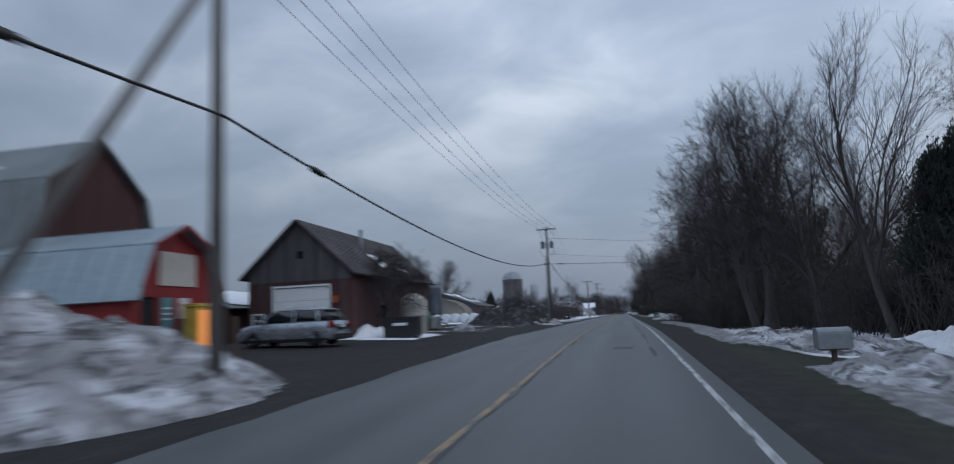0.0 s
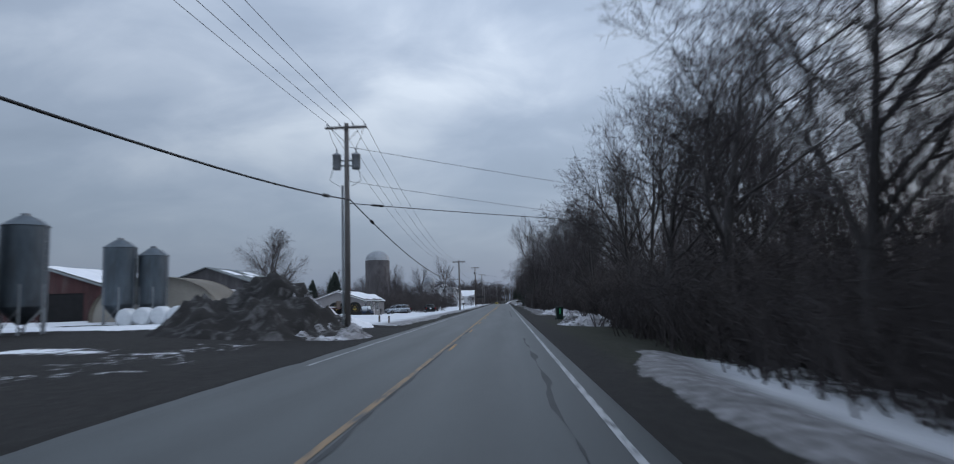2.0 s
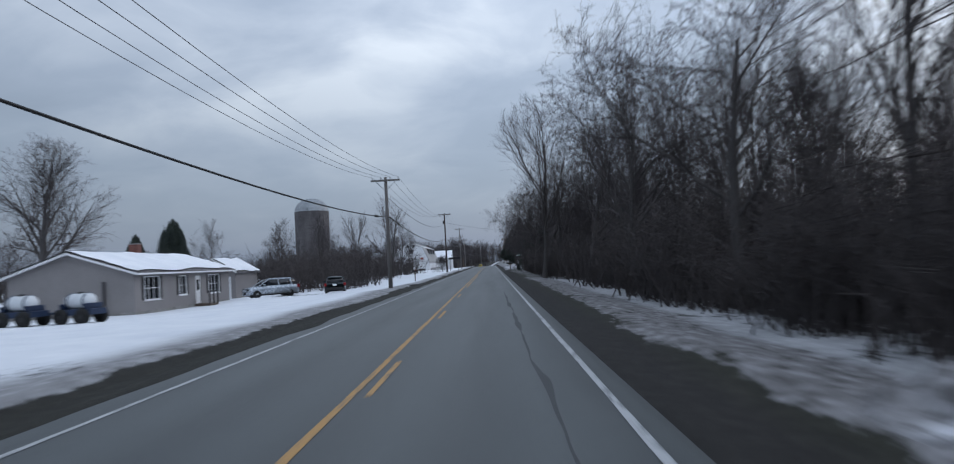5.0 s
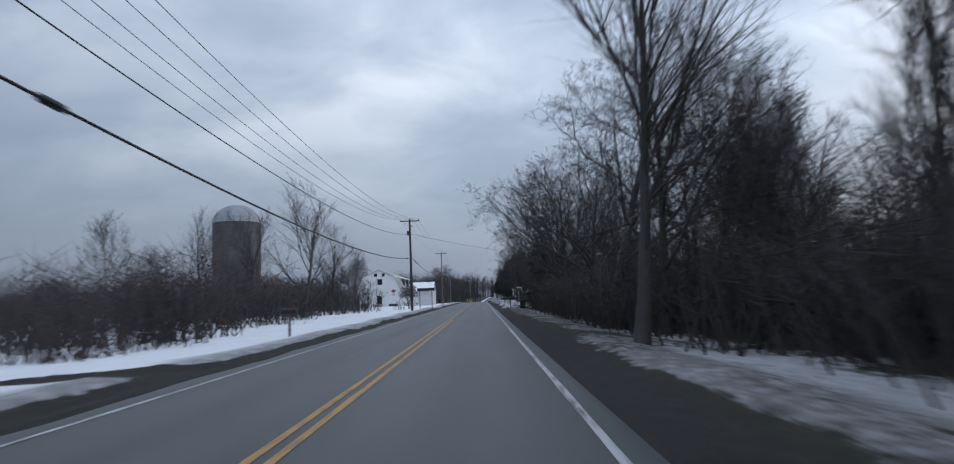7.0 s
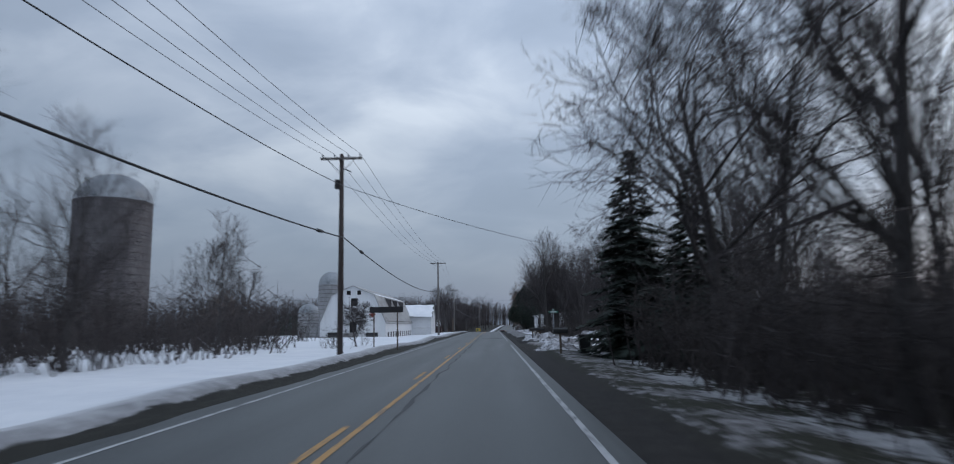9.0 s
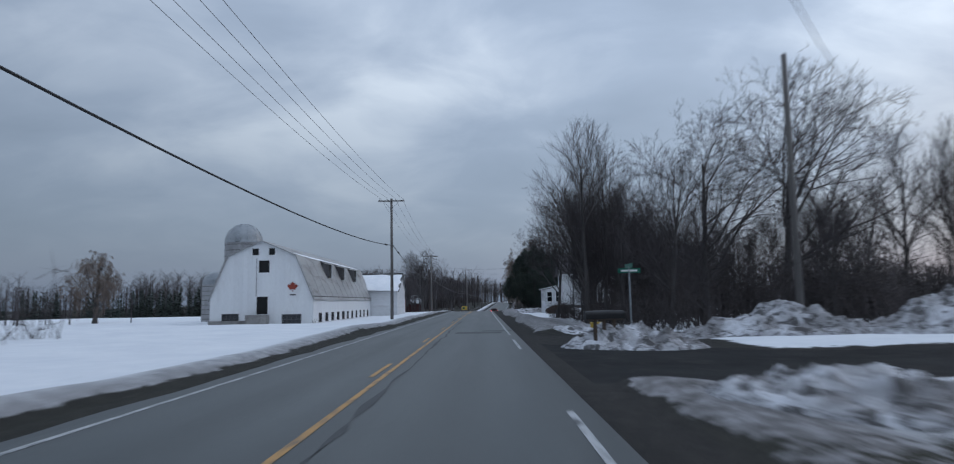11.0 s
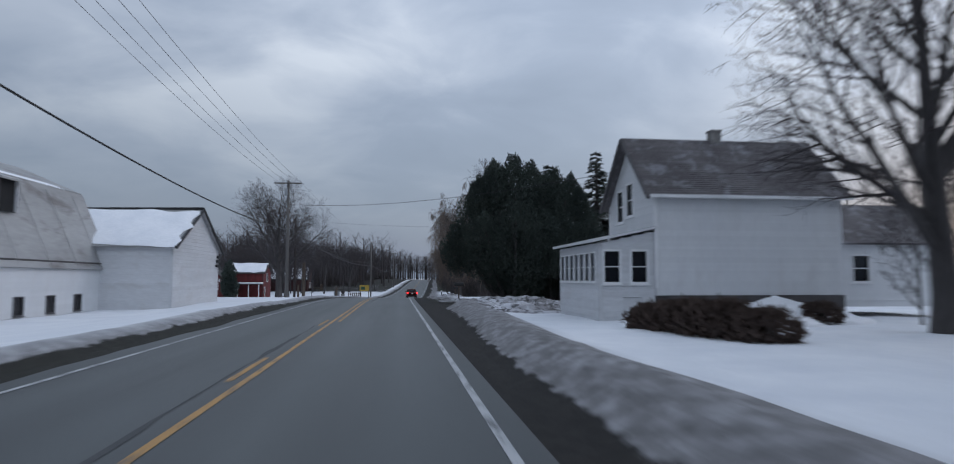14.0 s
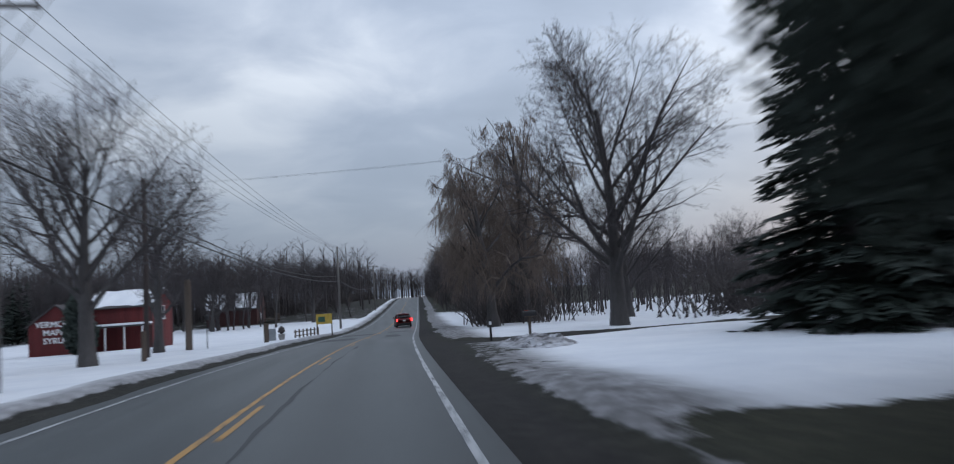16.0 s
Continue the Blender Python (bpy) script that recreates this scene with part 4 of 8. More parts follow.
# individually set trees: x, y, meshes, size
for x, y, ms, s, lab in (
    (10.5, 44.6, BROAD[0], 1.25, "large leaning bare tree at the edge of the woods"),
    (11.1, 45.1, FOREST[0], 1.3, "thick upright stem of a bare tree cluster in snow"),
    (10.1, 45.3, FOREST[3], 1.25, "thick upright stem of a bare tree cluster in snow"),
    (22.9, 318.8, SAPLING[1], 1.2, "small bare tree before the white house wing"),
    (25.2, 319.4, SAPLING[2], 1.1, "small bare tree before the white house wing"),
    (10.9, 50.5, BROAD[1], 1.2, "large bare tree at the edge of the woods"),
    (10.6, 58, BROAD[2], 1.15, "large bare tree with spreading limbs over the verge"),
    (10.2, 67, BROAD[1], 1.2, "large bare tree with spreading limbs over the verge"),
    (10.2, 77, BROAD[0], 1.15, "large bare tree with limbs over the verge"),
    (11.2, 90, BROAD[2], 1.1, "large bare tree beside a driveway"),
    (11.4, 113, BROAD[0], 1.08, "large bare tree beside a driveway"),
    (10.2, 126, BROAD[1], 1.1, "bare tree with dense twigs at the edge of the woods"),
    (9.8, 140, BROAD[2], 1.1, "large bare tree at the edge of the woods"),
    (9.2, 153, BROAD[0], 1.1, "bare tree with dense twigs at the edge of the woods"),
    (6.9, 166.2, FOREST[1], 1.35, "straight thick bare tree close to the road"),
    (9.2, 171.5, BROAD[1], 1.05, "large forked bare tree in snow"),
    (8.1, 177.3, REACHING[0], 1.15, "large bare tree with limbs reaching over the road"),
    (8.9, 188.4, REACHING[1], 0.92, "large bare tree with limbs reaching over the road"),
    (9.0, 200, BROAD[0], 1.12, "large bare tree with limbs reaching over the road"),
    (9.7, 279.0, BROAD[2], 0.86, "bare tree with dense twigs beside the snowy verge"),
    (8.9, 273.6, FOREST[1], 1.08, "tall slender bare tree beside the snowy verge"),
    (10.2, 275.4, FOREST[3], 1.0, "tall slender bare tree beside the snowy verge"),
    (15.7, 271.0, BROAD[1], 1.15, "tall bare tree in the woods past the side road"),
    (19.2, 268.0, BROAD[0], 1.3, "tall bare tree in the woods past the side road"),
    (9.5, 210.6, BROAD[1], 1.15, "large forked bare tree beside a spruce"),
    (10.8, 285.0, BROAD[0], 0.9, "bare tree with dense twigs beside the snowy verge"),
    (9.2, 229, BROAD[0], 0.72, "bare tree beside the side road"),
    (19.3, 313.6, YARD[1], 1.36, "broad bare yard tree in snow beside the white house"),
    (15.0, 372.5, YARD[0], 1.36, "broad bare yard tree standing in snow"),
    (-10.9, 371.5, YARD[2], 1.12, "bare roadside maple in snow"),
    (-12.4, 386, YARD[1], 1.02, "bare roadside maple in snow"),
    (-13.0, 224.5, SAPLING[0], 1.25, "slender young bare tree in snow"),
    (-17.0, 232, SAPLING[1], 1.2, "slender young bare tree in snow"),
    (-44.2, 170.5, YARD[0], 1.42, "round-headed bare tree behind the beige house"),
    (-48.9, 171.5, BROAD[1], 0.72, "small bare tree behind the beige house"),
    (-60, 150, YARD[1], 0.8, "bare tree behind the farm sheds"),
    (-28.4, 199.5, SAPLING[2], 1.5, "slender bare tree by the thicket"),
    (-37.5, 195, SAPLING[0], 1.55, "slender bare tree behind the beige house"),
    (-13.5, 203.5, FOREST[4], 0.98, "bare tree with many upright limbs in the thicket"),
    (-12.8, 211, FOREST[2], 0.72, "bare tree in the thicket"),
    (-19.5, 207, FOREST[0], 0.85, "bare tree in the thicket"),
    (-26, 213, FOREST[3], 0.9, "bare tree in the thicket"),
    (-33, 243, BROAD[1], 0.85, "bare tree beside the concrete silo"),
    (-31, 233, FOREST[2], 0.85, "bare tree beside the concrete silo"),
    (-38, 228, BROAD[0], 0.8, "bare tree beside the concrete silo"),
    (-20, 246, FOREST[0], 0.58, "bare tree by the thicket"),
    (11.4, 391, WILLOW[0], 1.12, "tan weeping willow with hanging twigs"),
    (15.6, 398, WILLOW[1], 1.5, "tan weeping willow with hanging twigs"),
    (20.0, 424, WILLOW[0], 1.2, "tan weeping willow with hanging twigs"),
    (22.5, 390, YARD[2], 0.95, "bare tree beside the willows"),
    (45, 372, WILLOW[1], 0.95, "tan willow behind the grey house"),
    (52, 380, WILLOW[0], 0.9, "tan willow behind the grey house"),
    (-14, 447, FOREST[0], 0.98, "tall bare tree at the far edge of the snow"),
    (-19, 452, FOREST[1], 0.9, "tall bare tree at the far edge of the snow"),
    (-24, 449, YARD[1], 0.95, "broad bare tree at the far edge of the snow"),
    (-30, 455, FOREST[3], 1.0, "tall bare tree at the far edge of the snow"),
    (-9, 456, YARD[2], 0.95, "broad bare tree at the far edge of the snow"),
    (-37, 452, FOREST[2], 0.95, "tall bare tree at the far edge of the snow"),
    (-3, 468, FOREST[4], 1.0, "tall bare tree at the far edge of the snow"),
    (-55, 327, WILLOW[1], 0.85, "round tan willow beyond the snowy field"),
    (-12.0, 40.4, BUSHY[0], 1.15, "dense dark leafless shrub against the garage wall"),
    (-7.8, 236, BUSHY[0], 0.72, "low dense bare tree by the white barn"),
):
    place_tree(ms, "bare_tree", x, y, rng.random() * 360, s, lab)

for x, y, k, s, turn in ((12.6, 72.5, 2, 1.1, 40), (14.5, 75.0, 4, 1.1, 160)):
    place_tree(FOREST[k], "bare_tree", x, y, turn, s, "tall bare tree at the edge of the woods")

# the woods on the right of the road
for y in np.arange(6, 238, 2.1):
    for x0, x1 in ((10.4 if y > 60 else 12.2, 14.5), (14.5, 21)):
        if rng.random() < (0.64 if y < 100 else 0.68 if y < 160 else 0.64) or not clear_of_drive(y):
            continue
        x, yy = rng.uniform(x0, x1), y + rng.uniform(-1, 1)
        kind = FOREST[rng.integers(5)] if rng.random() < 0.7 else SAPLING[rng.integers(3)]
        size = rng.uniform(0.75, 1.1) * (1.0 if kind in FOREST else 1.25)
        place_tree(kind, "forest_tree", x, yy, rng.random() * 360, size, WOODS_LABEL, "bare trees of the woods", rng.uniform(0.9, 1.15) * (1.16 if 106 < y < 165 else 0.95 if y < 60 else 1.08))
for y in np.arange(263, 299, 1.5):
    for x0, x1 in ((9.0, 12), (12, 16), (16, 22)):
        if rng.random() < (0.35 if x0 < 10 else 0.2) or (y > 293 and x1 < 15) or (y < 273 and x0 < 10):
            continue
        kind = FOREST[rng.integers(5)] if rng.random() < (0.6 if x0 < 10 else 0.12) else SAPLING[rng.integers(3)]
        place_tree(kind, "forest_tree", rng.uniform(x0, x1), y, rng.random() * 360, rng.uniform(0.7, 1.0) * (1.0 if kind in FOREST else 1.15), WOODS_LABEL, "bare trees of the woods")


for k in range(30):
    x, y = (rng.uniform(17, 30), rng.uniform(296, 309)) if k < 14 else (rng.uniform(22, 44), rng.uniform(266, 296))
    kind = FOREST[rng.integers(5)]
    place_tree(kind, "forest_tree", x, y, rng.random() * 360, rng.uniform(0.7, 1.0), WOODS_LABEL, "bare trees of the woods")


def scatter(name, sources, spots, mat, label, category):
    """Many copies of a few twig sets joined into one mesh."""
    vs, loops, sizes, base = [], [], [], 0
    arrs = [(np.array(s.v), np.array([i for f in s.f for i in f]), np.array([len(f) for f in s.f])) for s in sources]
    for k, (x, y, z, rot, sx, sz) in enumerate(spots):
        v, f, n = arrs[k % len(arrs)]
        c, s = math.cos(rot), math.sin(rot)
        w = np.empty_like(v)
        w[:, 0] = (v[:, 0] * c - v[:, 1] * s) * sx + x
        w[:, 1] = (v[:, 0] * s + v[:, 1] * c) * sx + y
        w[:, 2] = v[:, 2] * sz + z
        vs.append(w)
        loops.append(f + base)
        sizes.append(n)
        base += len(v)
    v, f, n = np.concatenate(vs), np.concatenate(loops), np.concatenate(sizes)
    me = bpy.data.meshes.new(name)
    me.vertices.add(len(v))
    me.vertices.foreach_set("co", v.astype(np.float32).ravel())
    me.loops.add(len(f))
    me.loops.foreach_set("vertex_index", f.astype(np.int32))
    me.polygons.add(len(n))
    me.polygons.foreach_set("loop_start", np.concatenate([[0], np.cumsum(n)[:-1]]).astype(np.int32))
    me.update(calc_edges=True)
    me.materials.append(mat)
    return tagged(new(name, me), label, category, kind="stuff")


def bush_source(seed, stems, height, lean, sides=3, twig=5):
    r = np.random.default_rng(seed)
    b = Branches()
    for _ in range(stems):
        p = np.array((r.normal(0, 0.45), r.normal(0, 0.45), -0.1))
        d = np.array((r.normal(0, lean), r.normal(0, lean), 1.0))
        pts = [p]
        n = 3
        hgt = height * r.uniform(0.5, 1.1)
        for k in range(n):
            d = d + r.normal(0, 0.16, 3)
            pts.append(pts[-1] + d / np.linalg.norm(d) * hgt / n)
        b.add(pts, [0.024, 0.018, 0.012, 0.005], sides, True)
        for _ in range(twig):
            i = r.integers(1, n)
            q = pts[i] + (pts[i + 1] - pts[i]) * r.random()
            w = np.array((r.normal(0, 1), r.normal(0, 1), r.uniform(0.1, 1.0)))
            w = w / np.linalg.norm(w) * hgt * r.uniform(0.18, 0.4)
            b.add([q, q + w], [0.012, 0.004], sides, True)
    return b


BUSHES = [bush_source(s, 14, 2.6, 0.36, twig=5) for s in range(3)]
spots = []
for y in np.arange(8, 237, 0.62):
    if not clear_of_drive(y):
        continue
    tall = 0.5 * (smooth(50, 60, y) * (1 - smooth(92, 100, y)) + smooth(108, 116, y) * (1 - smooth(170, 190, y)))
    for x0, x1, p, s0, s1 in ((8.9 if y > 112 else 10.2 if y > 60 else 11.6, 12.0 if y > 60 else 13.5, 0.75 if y > 34 else 0.2, 0.8, 1.4 + tall), (11.5 if y > 60 else 13.5, 15, 0.9 if y > 34 else 0.35, 0.9 + tall, 1.7 + tall), (14, 20, 0.85, 1.1 + tall, 1.9 + tall), (19, 28, 0.65, 1.3 + tall, 2.1 + tall)):
        if rng.random() < p:
            x, yy = rng.uniform(x0, x1), y + rng.uniform(-0.5, 0.5)
            s = rng.uniform(s0, s1)
            spots.append((x, yy, land(x, yy), rng.random() * 6.28, s, s * rng.uniform(0.8, 1.2)))
for y in np.concatenate([np.arange(50, 95, 0.35), np.arange(108, 150, 0.6), np.arange(170, 214, 0.6)]):
    x, s = rng.uniform(8.6, 11.5) if y < 160 else rng.uniform(7.8, 9.8), rng.uniform(0.8, 1.6)
    spots.append((x, y, land(x, y), rng.random() * 6.28, s, s))
scatter("underbrush", BUSHES, spots, M_BRUSH, "dense dark leafless underbrush filling the woods", "brush")
spots = []
for y in np.arange(168, 264, 0.7):
    for x0, x1, p in ((-17, -11.5, 0.8 if y < 216 else 0.22 if y < 238 else 0.0), (-25, -17, 0.95 if y < 250 else 0.3), (-40, -25, 1.0)):
        if rng.random() < p:
            x, yy = rng.uniform(x0, x1), y + rng.uniform(-0.5, 0.5)
            s = rng.uniform(1.0, 2.1)
            spots.append((x, yy, land(x, yy), rng.random() * 6.28, s, s))
for y in np.arange(262, 299, 0.62):
    for x0, x1, s0, s1 in ((8.9, 12, 0.4, 1.1), (12, 18, 0.9, 1.9), (18, 28, 1.2, 2.1)):
        if y > 292 and x1 < 15:
            s1 = 0.7
        x, s = rng.uniform(x0, x1), rng.uniform(s0, s1)
        spots.append((x, y, land(x, y), rng.random() * 6.28, s, s))
for _ in range(60):
    x, y, s = rng.uniform(16, 30), rng.uniform(296, 309), rng.uniform(0.7, 1.4)
    spots.append((x, y, land(x, y), rng.random() * 6.28, s, s))
for x, y, s in ((9.2, 298, 0.6), (10.5, 300, 0.5), (12, 300.5, 0.6), (14, 304, 0.5), (9.8, 296, 0.8), (-8, 240, 0.5), (-10.5, 227, 0.45), (-8.2, 232, 0.6), (-9, 233, 0.7), (-16.2, 301.5, 0.4)):
    spots.append((x, y, land(x, y), rng.random() * 6.28, s, s))
scatter("thicket", BUSHES, spots, M_BRUSH, "dense brown leafless thicket in snow", "brush")

# far woods, beyond what can be counted
FAR = []
for s in range(4):
    r = np.random.default_rng(200 + s)
    f = Branches()
    H = 13.0
    f.add([np.array((0, 0, -0.3)), np.array((0.1, 0, H * 0.5)), np.array((0, 0.1, H))], [0.2, 0.13, 0.03], 4)
    for k in range(13):
        z = H * (0.25 + 0.73 * k / 13)
        a = r.random() * 6.283
        L = H * (0.40 - 0.22 * k / 13) * r.uniform(0.7, 1.2)
        p = np.array((0, 0, z))
        d = np.array((math.cos(a) * 0.75, math.sin(a) * 0.75, 0.75)) * L
        f.add([p, p + d * 0.5 + r.normal(0, 0.1, 3), p + d], [0.06, 0.04, 0.014], 3, True)
        for _ in range(5):
            q = p + d * r.uniform(0.25, 1.0)
            w = np.array((r.normal(0, 0.7), r.normal(0, 0.7), r.uniform(0.1, 0.9))) * L * 0.42
            f.add([q, q + w], [0.026, 0.008], 3, True)
    FAR.append(f)
spots = []


def far_row(x0, y0, x1, y1, n, deep, s0, s1):
    for _ in range(n):
        t, d = rng.random(), rng.uniform(0, deep)
        x, y = x0 + (x1 - x0) * t + rng.uniform(-deep, deep) * 0.5, y0 + (y1 - y0) * t + d
        if abs(x - curve_x(y)) < 8.5:
            continue
        s = rng.uniform(s0, s1)
        spots.append((x, y, land(x, y) if y < 690 else 0.8, rng.random() * 6.28, s * 1.15, s))


far_row(-320, 330, -110, 470, 240, 40, 0.7, 1.0)
far_row(-120, 455, -16, 490, 380, 50, 0.85, 1.3)
far_row(-30, 470, -6, 640, 260, 20, 0.7, 1.1)
far_row(-200, 215, -60, 300, 260, 30, 0.35, 0.6)
far_row(22, 440, 36, 640, 320, 20, 0.8, 1.15)
far_row(-250, 120, -90, 220, 150, 30, 0.4, 0.7)
far_row(-30, 655, 70, 665, 160, 30, 0.9, 1.3)
far_row(40, 320, 160, 420, 140, 30, 0.5, 0.8)
for _ in range(46):
    x, y, s = curve_x(672) + rng.uniform(-10, 10), rng.uniform(668, 690), rng.uniform(0.75, 1.1)
    spots.append((x, y, road_z(660) - 0.2, rng.random() * 6.28, s * 1.3, s))
scatter("far_woods", FAR, spots, M_TWIG, "distant bare winter woods along the horizon", "woods")
MIDDLE = []
for k in range(5):
    wood, twigs = grow(np.random.default_rng(400 + k), height=12.5, trunk_r=0.15, clear=0.22, levels=4, spread=0.55, counts=(11, 8, 5), crown=(0.6, 0.26, 0.42), lengths=(1.0, 0.48, 0.6), up=0.24, wander=0.13, lean=0.06, twig_r=0.012)
    base = len(wood.v)
    wood.v += twigs.v
    wood.f += [tuple(i + base for i in f) for f in twigs.f]
    MIDDLE.append(wood)
spots = []
far_row(24, 6, 24, 236, 80, 10, 0.75, 1.05)
far_row(34, 6, 38, 236, 45, 14, 0.75, 1.05)
far_row(28, 400, 70, 460, 150, 30, 0.5, 0.85)
far_row(-16, 446, -70, 456, 70, 14, 0.7, 1.0)
scatter("background_trees", MIDDLE, spots, M_TWIG, "bare trees standing deeper in the woods", "woods")
FIRS = []
for s in range(3):
    r = np.random.default_rng(300 + s)
    f = Branches()
    f.add([np.array((0, 0, -0.3)), np.array((0, 0, 9.5))], [0.14, 0.02], 4)
    for k in range(46):
        z = 9.4 * (0.12 + 0.86 * k / 46)
        a = r.random() * 6.283
        L = (2.1 * (1 - k / 47) + 0.25) * r.uniform(0.7, 1.15)
        p, d = np.array((0, 0, z)), np.array((math.cos(a), math.sin(a), -0.25)) * L
        side = np.array((-math.sin(a), math.cos(a), 0)) * (0.32 + 0.12 * L)
        n = len(f.v)
        f.v += [tuple(p + np.array((0, 0, 0.18))), tuple(p + d * 0.6 + side), tuple(p + d), tuple(p + d * 0.6 - side)]
        f.f += [(n, n + 1, n + 2), (n, n + 2, n + 3)]
    FIRS.append(f)
spots = []
for _ in range(150):
    t = rng.random()
    x, y = -150 + 105 * t + rng.uniform(-3, 3), 428 + 22 * t + rng.uniform(0, 24)
    s = rng.uniform(0.7, 1.15)
    spots.append((x, y, land(x, y), rng.random() * 6.28, s, s))
scatter("far_firs", FIRS, spots, M_NEEDLE, "dark distant firs along the snowy field", "firs")
LIGHT = [bush_source(40 + s, 7, 2.6, 0.4, twig=2) for s in range(3)]
spots = []
for x0, y0, x1, y1, n, deep in ((-320, 325, -110, 460, 380, 20), (-120, 462, -16, 492, 420, 26), (-26, 468, -2, 640, 240, 14), (22, 400, 30, 640, 320, 18), (-200, 205, -60, 292, 280, 20), (30, 8, 34, 236, 300, 6), (26, 262, 44, 298, 120, 10), (13.5, 386, 22, 440, 140, 8), (-250, 120, -90, 220, 150, 30), (24, 372, 60, 392, 180, 12), (30, 330, 70, 368, 60, 10), (-125, 180, -40, 184, 420, 12)):
    for _ in range(n):
        t = rng.random()
        x, y = x0 + (x1 - x0) * t + rng.uniform(-1, 1) * deep * 0.4, y0 + (y1 - y0) * t + rng.uniform(0, deep)
        if abs(x - curve_x(y)) < 7.5:
            continue
        s = rng.uniform(1.2, 2.4)
        spots.append((x, y, land(x, y), rng.random() * 6.28, s * 1.5, s))
scatter("far_brush", LIGHT, spots, M_BRUSH, "dark distant brush below the bare woods", "brush")


def blade(b, p, d, w, up):
    """One flat foliage spray: a kite of two triangles with a raised middle."""
    n = len(b.v)
    side = np.cross(d, up)
    side = side / (np.linalg.norm(side) + 1e-9) * w
    nrm = np.cross(side, d)
    nrm = nrm / (np.linalg.norm(nrm) + 1e-9) * w * 0.35
    for q in (p, p + d * 0.45 + side - nrm, p + d, p + d * 0.45 - side - nrm):
        b.v.append(tuple(q))
    b.f += [(n, n + 1, n + 2), (n, n + 2, n + 3)]


def spruce_meshes(seed, height, radius, whorls):
    r = np.random.default_rng(seed)
    wood, leaf = Branches(), Branches()
    wood.add([np.array((0, 0, -0.2)), np.array((0, 0, height * 0.5)), np.array((0, 0, height * 0.98))], [height * 0.02, height * 0.013, 0.01], 8)
    for k in range(whorls):
        f = (k + 0.5) / whorls
        z = height * (0.05 + 0.93 * f)
        reach = radius * (1 - f) ** 0.85 + 0.12
        for j in range(int(7 + 5 * (1 - f))):
            a = r.random() * 6.283
            L = reach * r.uniform(0.75, 1.12)
            out = np.array((math.cos(a), math.sin(a), 0.0))
            tip = np.array((0, 0, z)) + out * L + np.array((0, 0, -L * 0.28 + r.normal(0, 0.1)))
            root = np.array((0, 0, z))
            wood.add([root, root + (tip - root) * 0.6 + np.array((0, 0, -0.05 * L)), tip], [0.03, 0.018, 0.006], 3)
            m = max(int(L * 6), 3)
            for i in range(m):
                t = 0.2 + 0.8 * (i + 1) / m
                p = root + (tip - root) * t
                for s in (-1, 1):
                    side = np.array((-out[1], out[0], 0)) * s
                    d = (out * 0.55 + side * 0.75 + np.array((0, 0, -0.25 + r.normal(0, 0.15)))) * (0.28 + 0.35 * (1 - t)) * (0.7 + 0.5 * L / radius) * 1.5
                    blade(leaf, p, d, 0.10, np.array((0, 0, 1.0)))
    return arrays_mesh("trunk", wood.v, wood.f, M_BARK, True), arrays_mesh("needles", leaf.v, leaf.f, M_NEEDLE)


def cedar_meshes(seed, lobes, n, size, mat, trunk_h):
    """A dense evergreen: stems, and upright sprays massed on several lobes."""
    r = np.random.default_rng(seed)
    stems, leaf = [], Branches()
    for cx, cy, cz, rx, rz in lobes:
        wood = Branches()
        stems.append(wood)
        wood.add([np.array((cx * 0.25, cy * 0.25, -0.2)), np.array((cx * 0.6, cy * 0.6, cz * 0.5)), np.array((cx, cy, cz + rz * 0.6))], [0.22, 0.15, 0.03], 7)
        for _ in range(n):
            d = r.normal(0, 1, 3)
            d = d / np.linalg.norm(d)
            q = r.uniform(0.55, 1.03) + 0.10 * math.sin(7 * d[0] + 5 * d[2] + cx) * r.random()
            taper = 1.0 - 0.42 * max(d[2], 0) ** 1.5
            p = np.array((cx + d[0] * rx * q * taper, cy + d[1] * rx * q * taper, cz + d[2] * rz * q))
            if p[2] < trunk_h:
                continue
            way = d * 0.55 + np.array((0, 0, 0.8)) + r.normal(0, 0.3, 3)
            way = way / np.linalg.norm(way) * size * r.uniform(0.6, 1.4)
            blade(leaf, p, way, size * 0.30, r.normal(0, 1, 3))
            blade(leaf, p, way * 0.9 + r.normal(0, 0.25, 3) * size, size * 0.26, r.normal(0, 1, 3))
    return [arrays_mesh("stem", w.v, w.f, M_BARK, True) for w in stems], arrays_mesh("foliage", leaf.v, leaf.f, mat)


def place_evergreen(ms, name, x, y, rz, s, label, group="", tall=1.0):
    t = thing(name, (x, y, land(x, y)), label, "evergreen", group, rz)
    t.scale = (s, s, s * tall)
    for w in ms[0] if isinstance(ms[0], list) else [ms[0]]:
        part("stem" if isinstance(ms[0], list) else "trunk", w, None, t)
    part("foliage", ms[1], None, t)


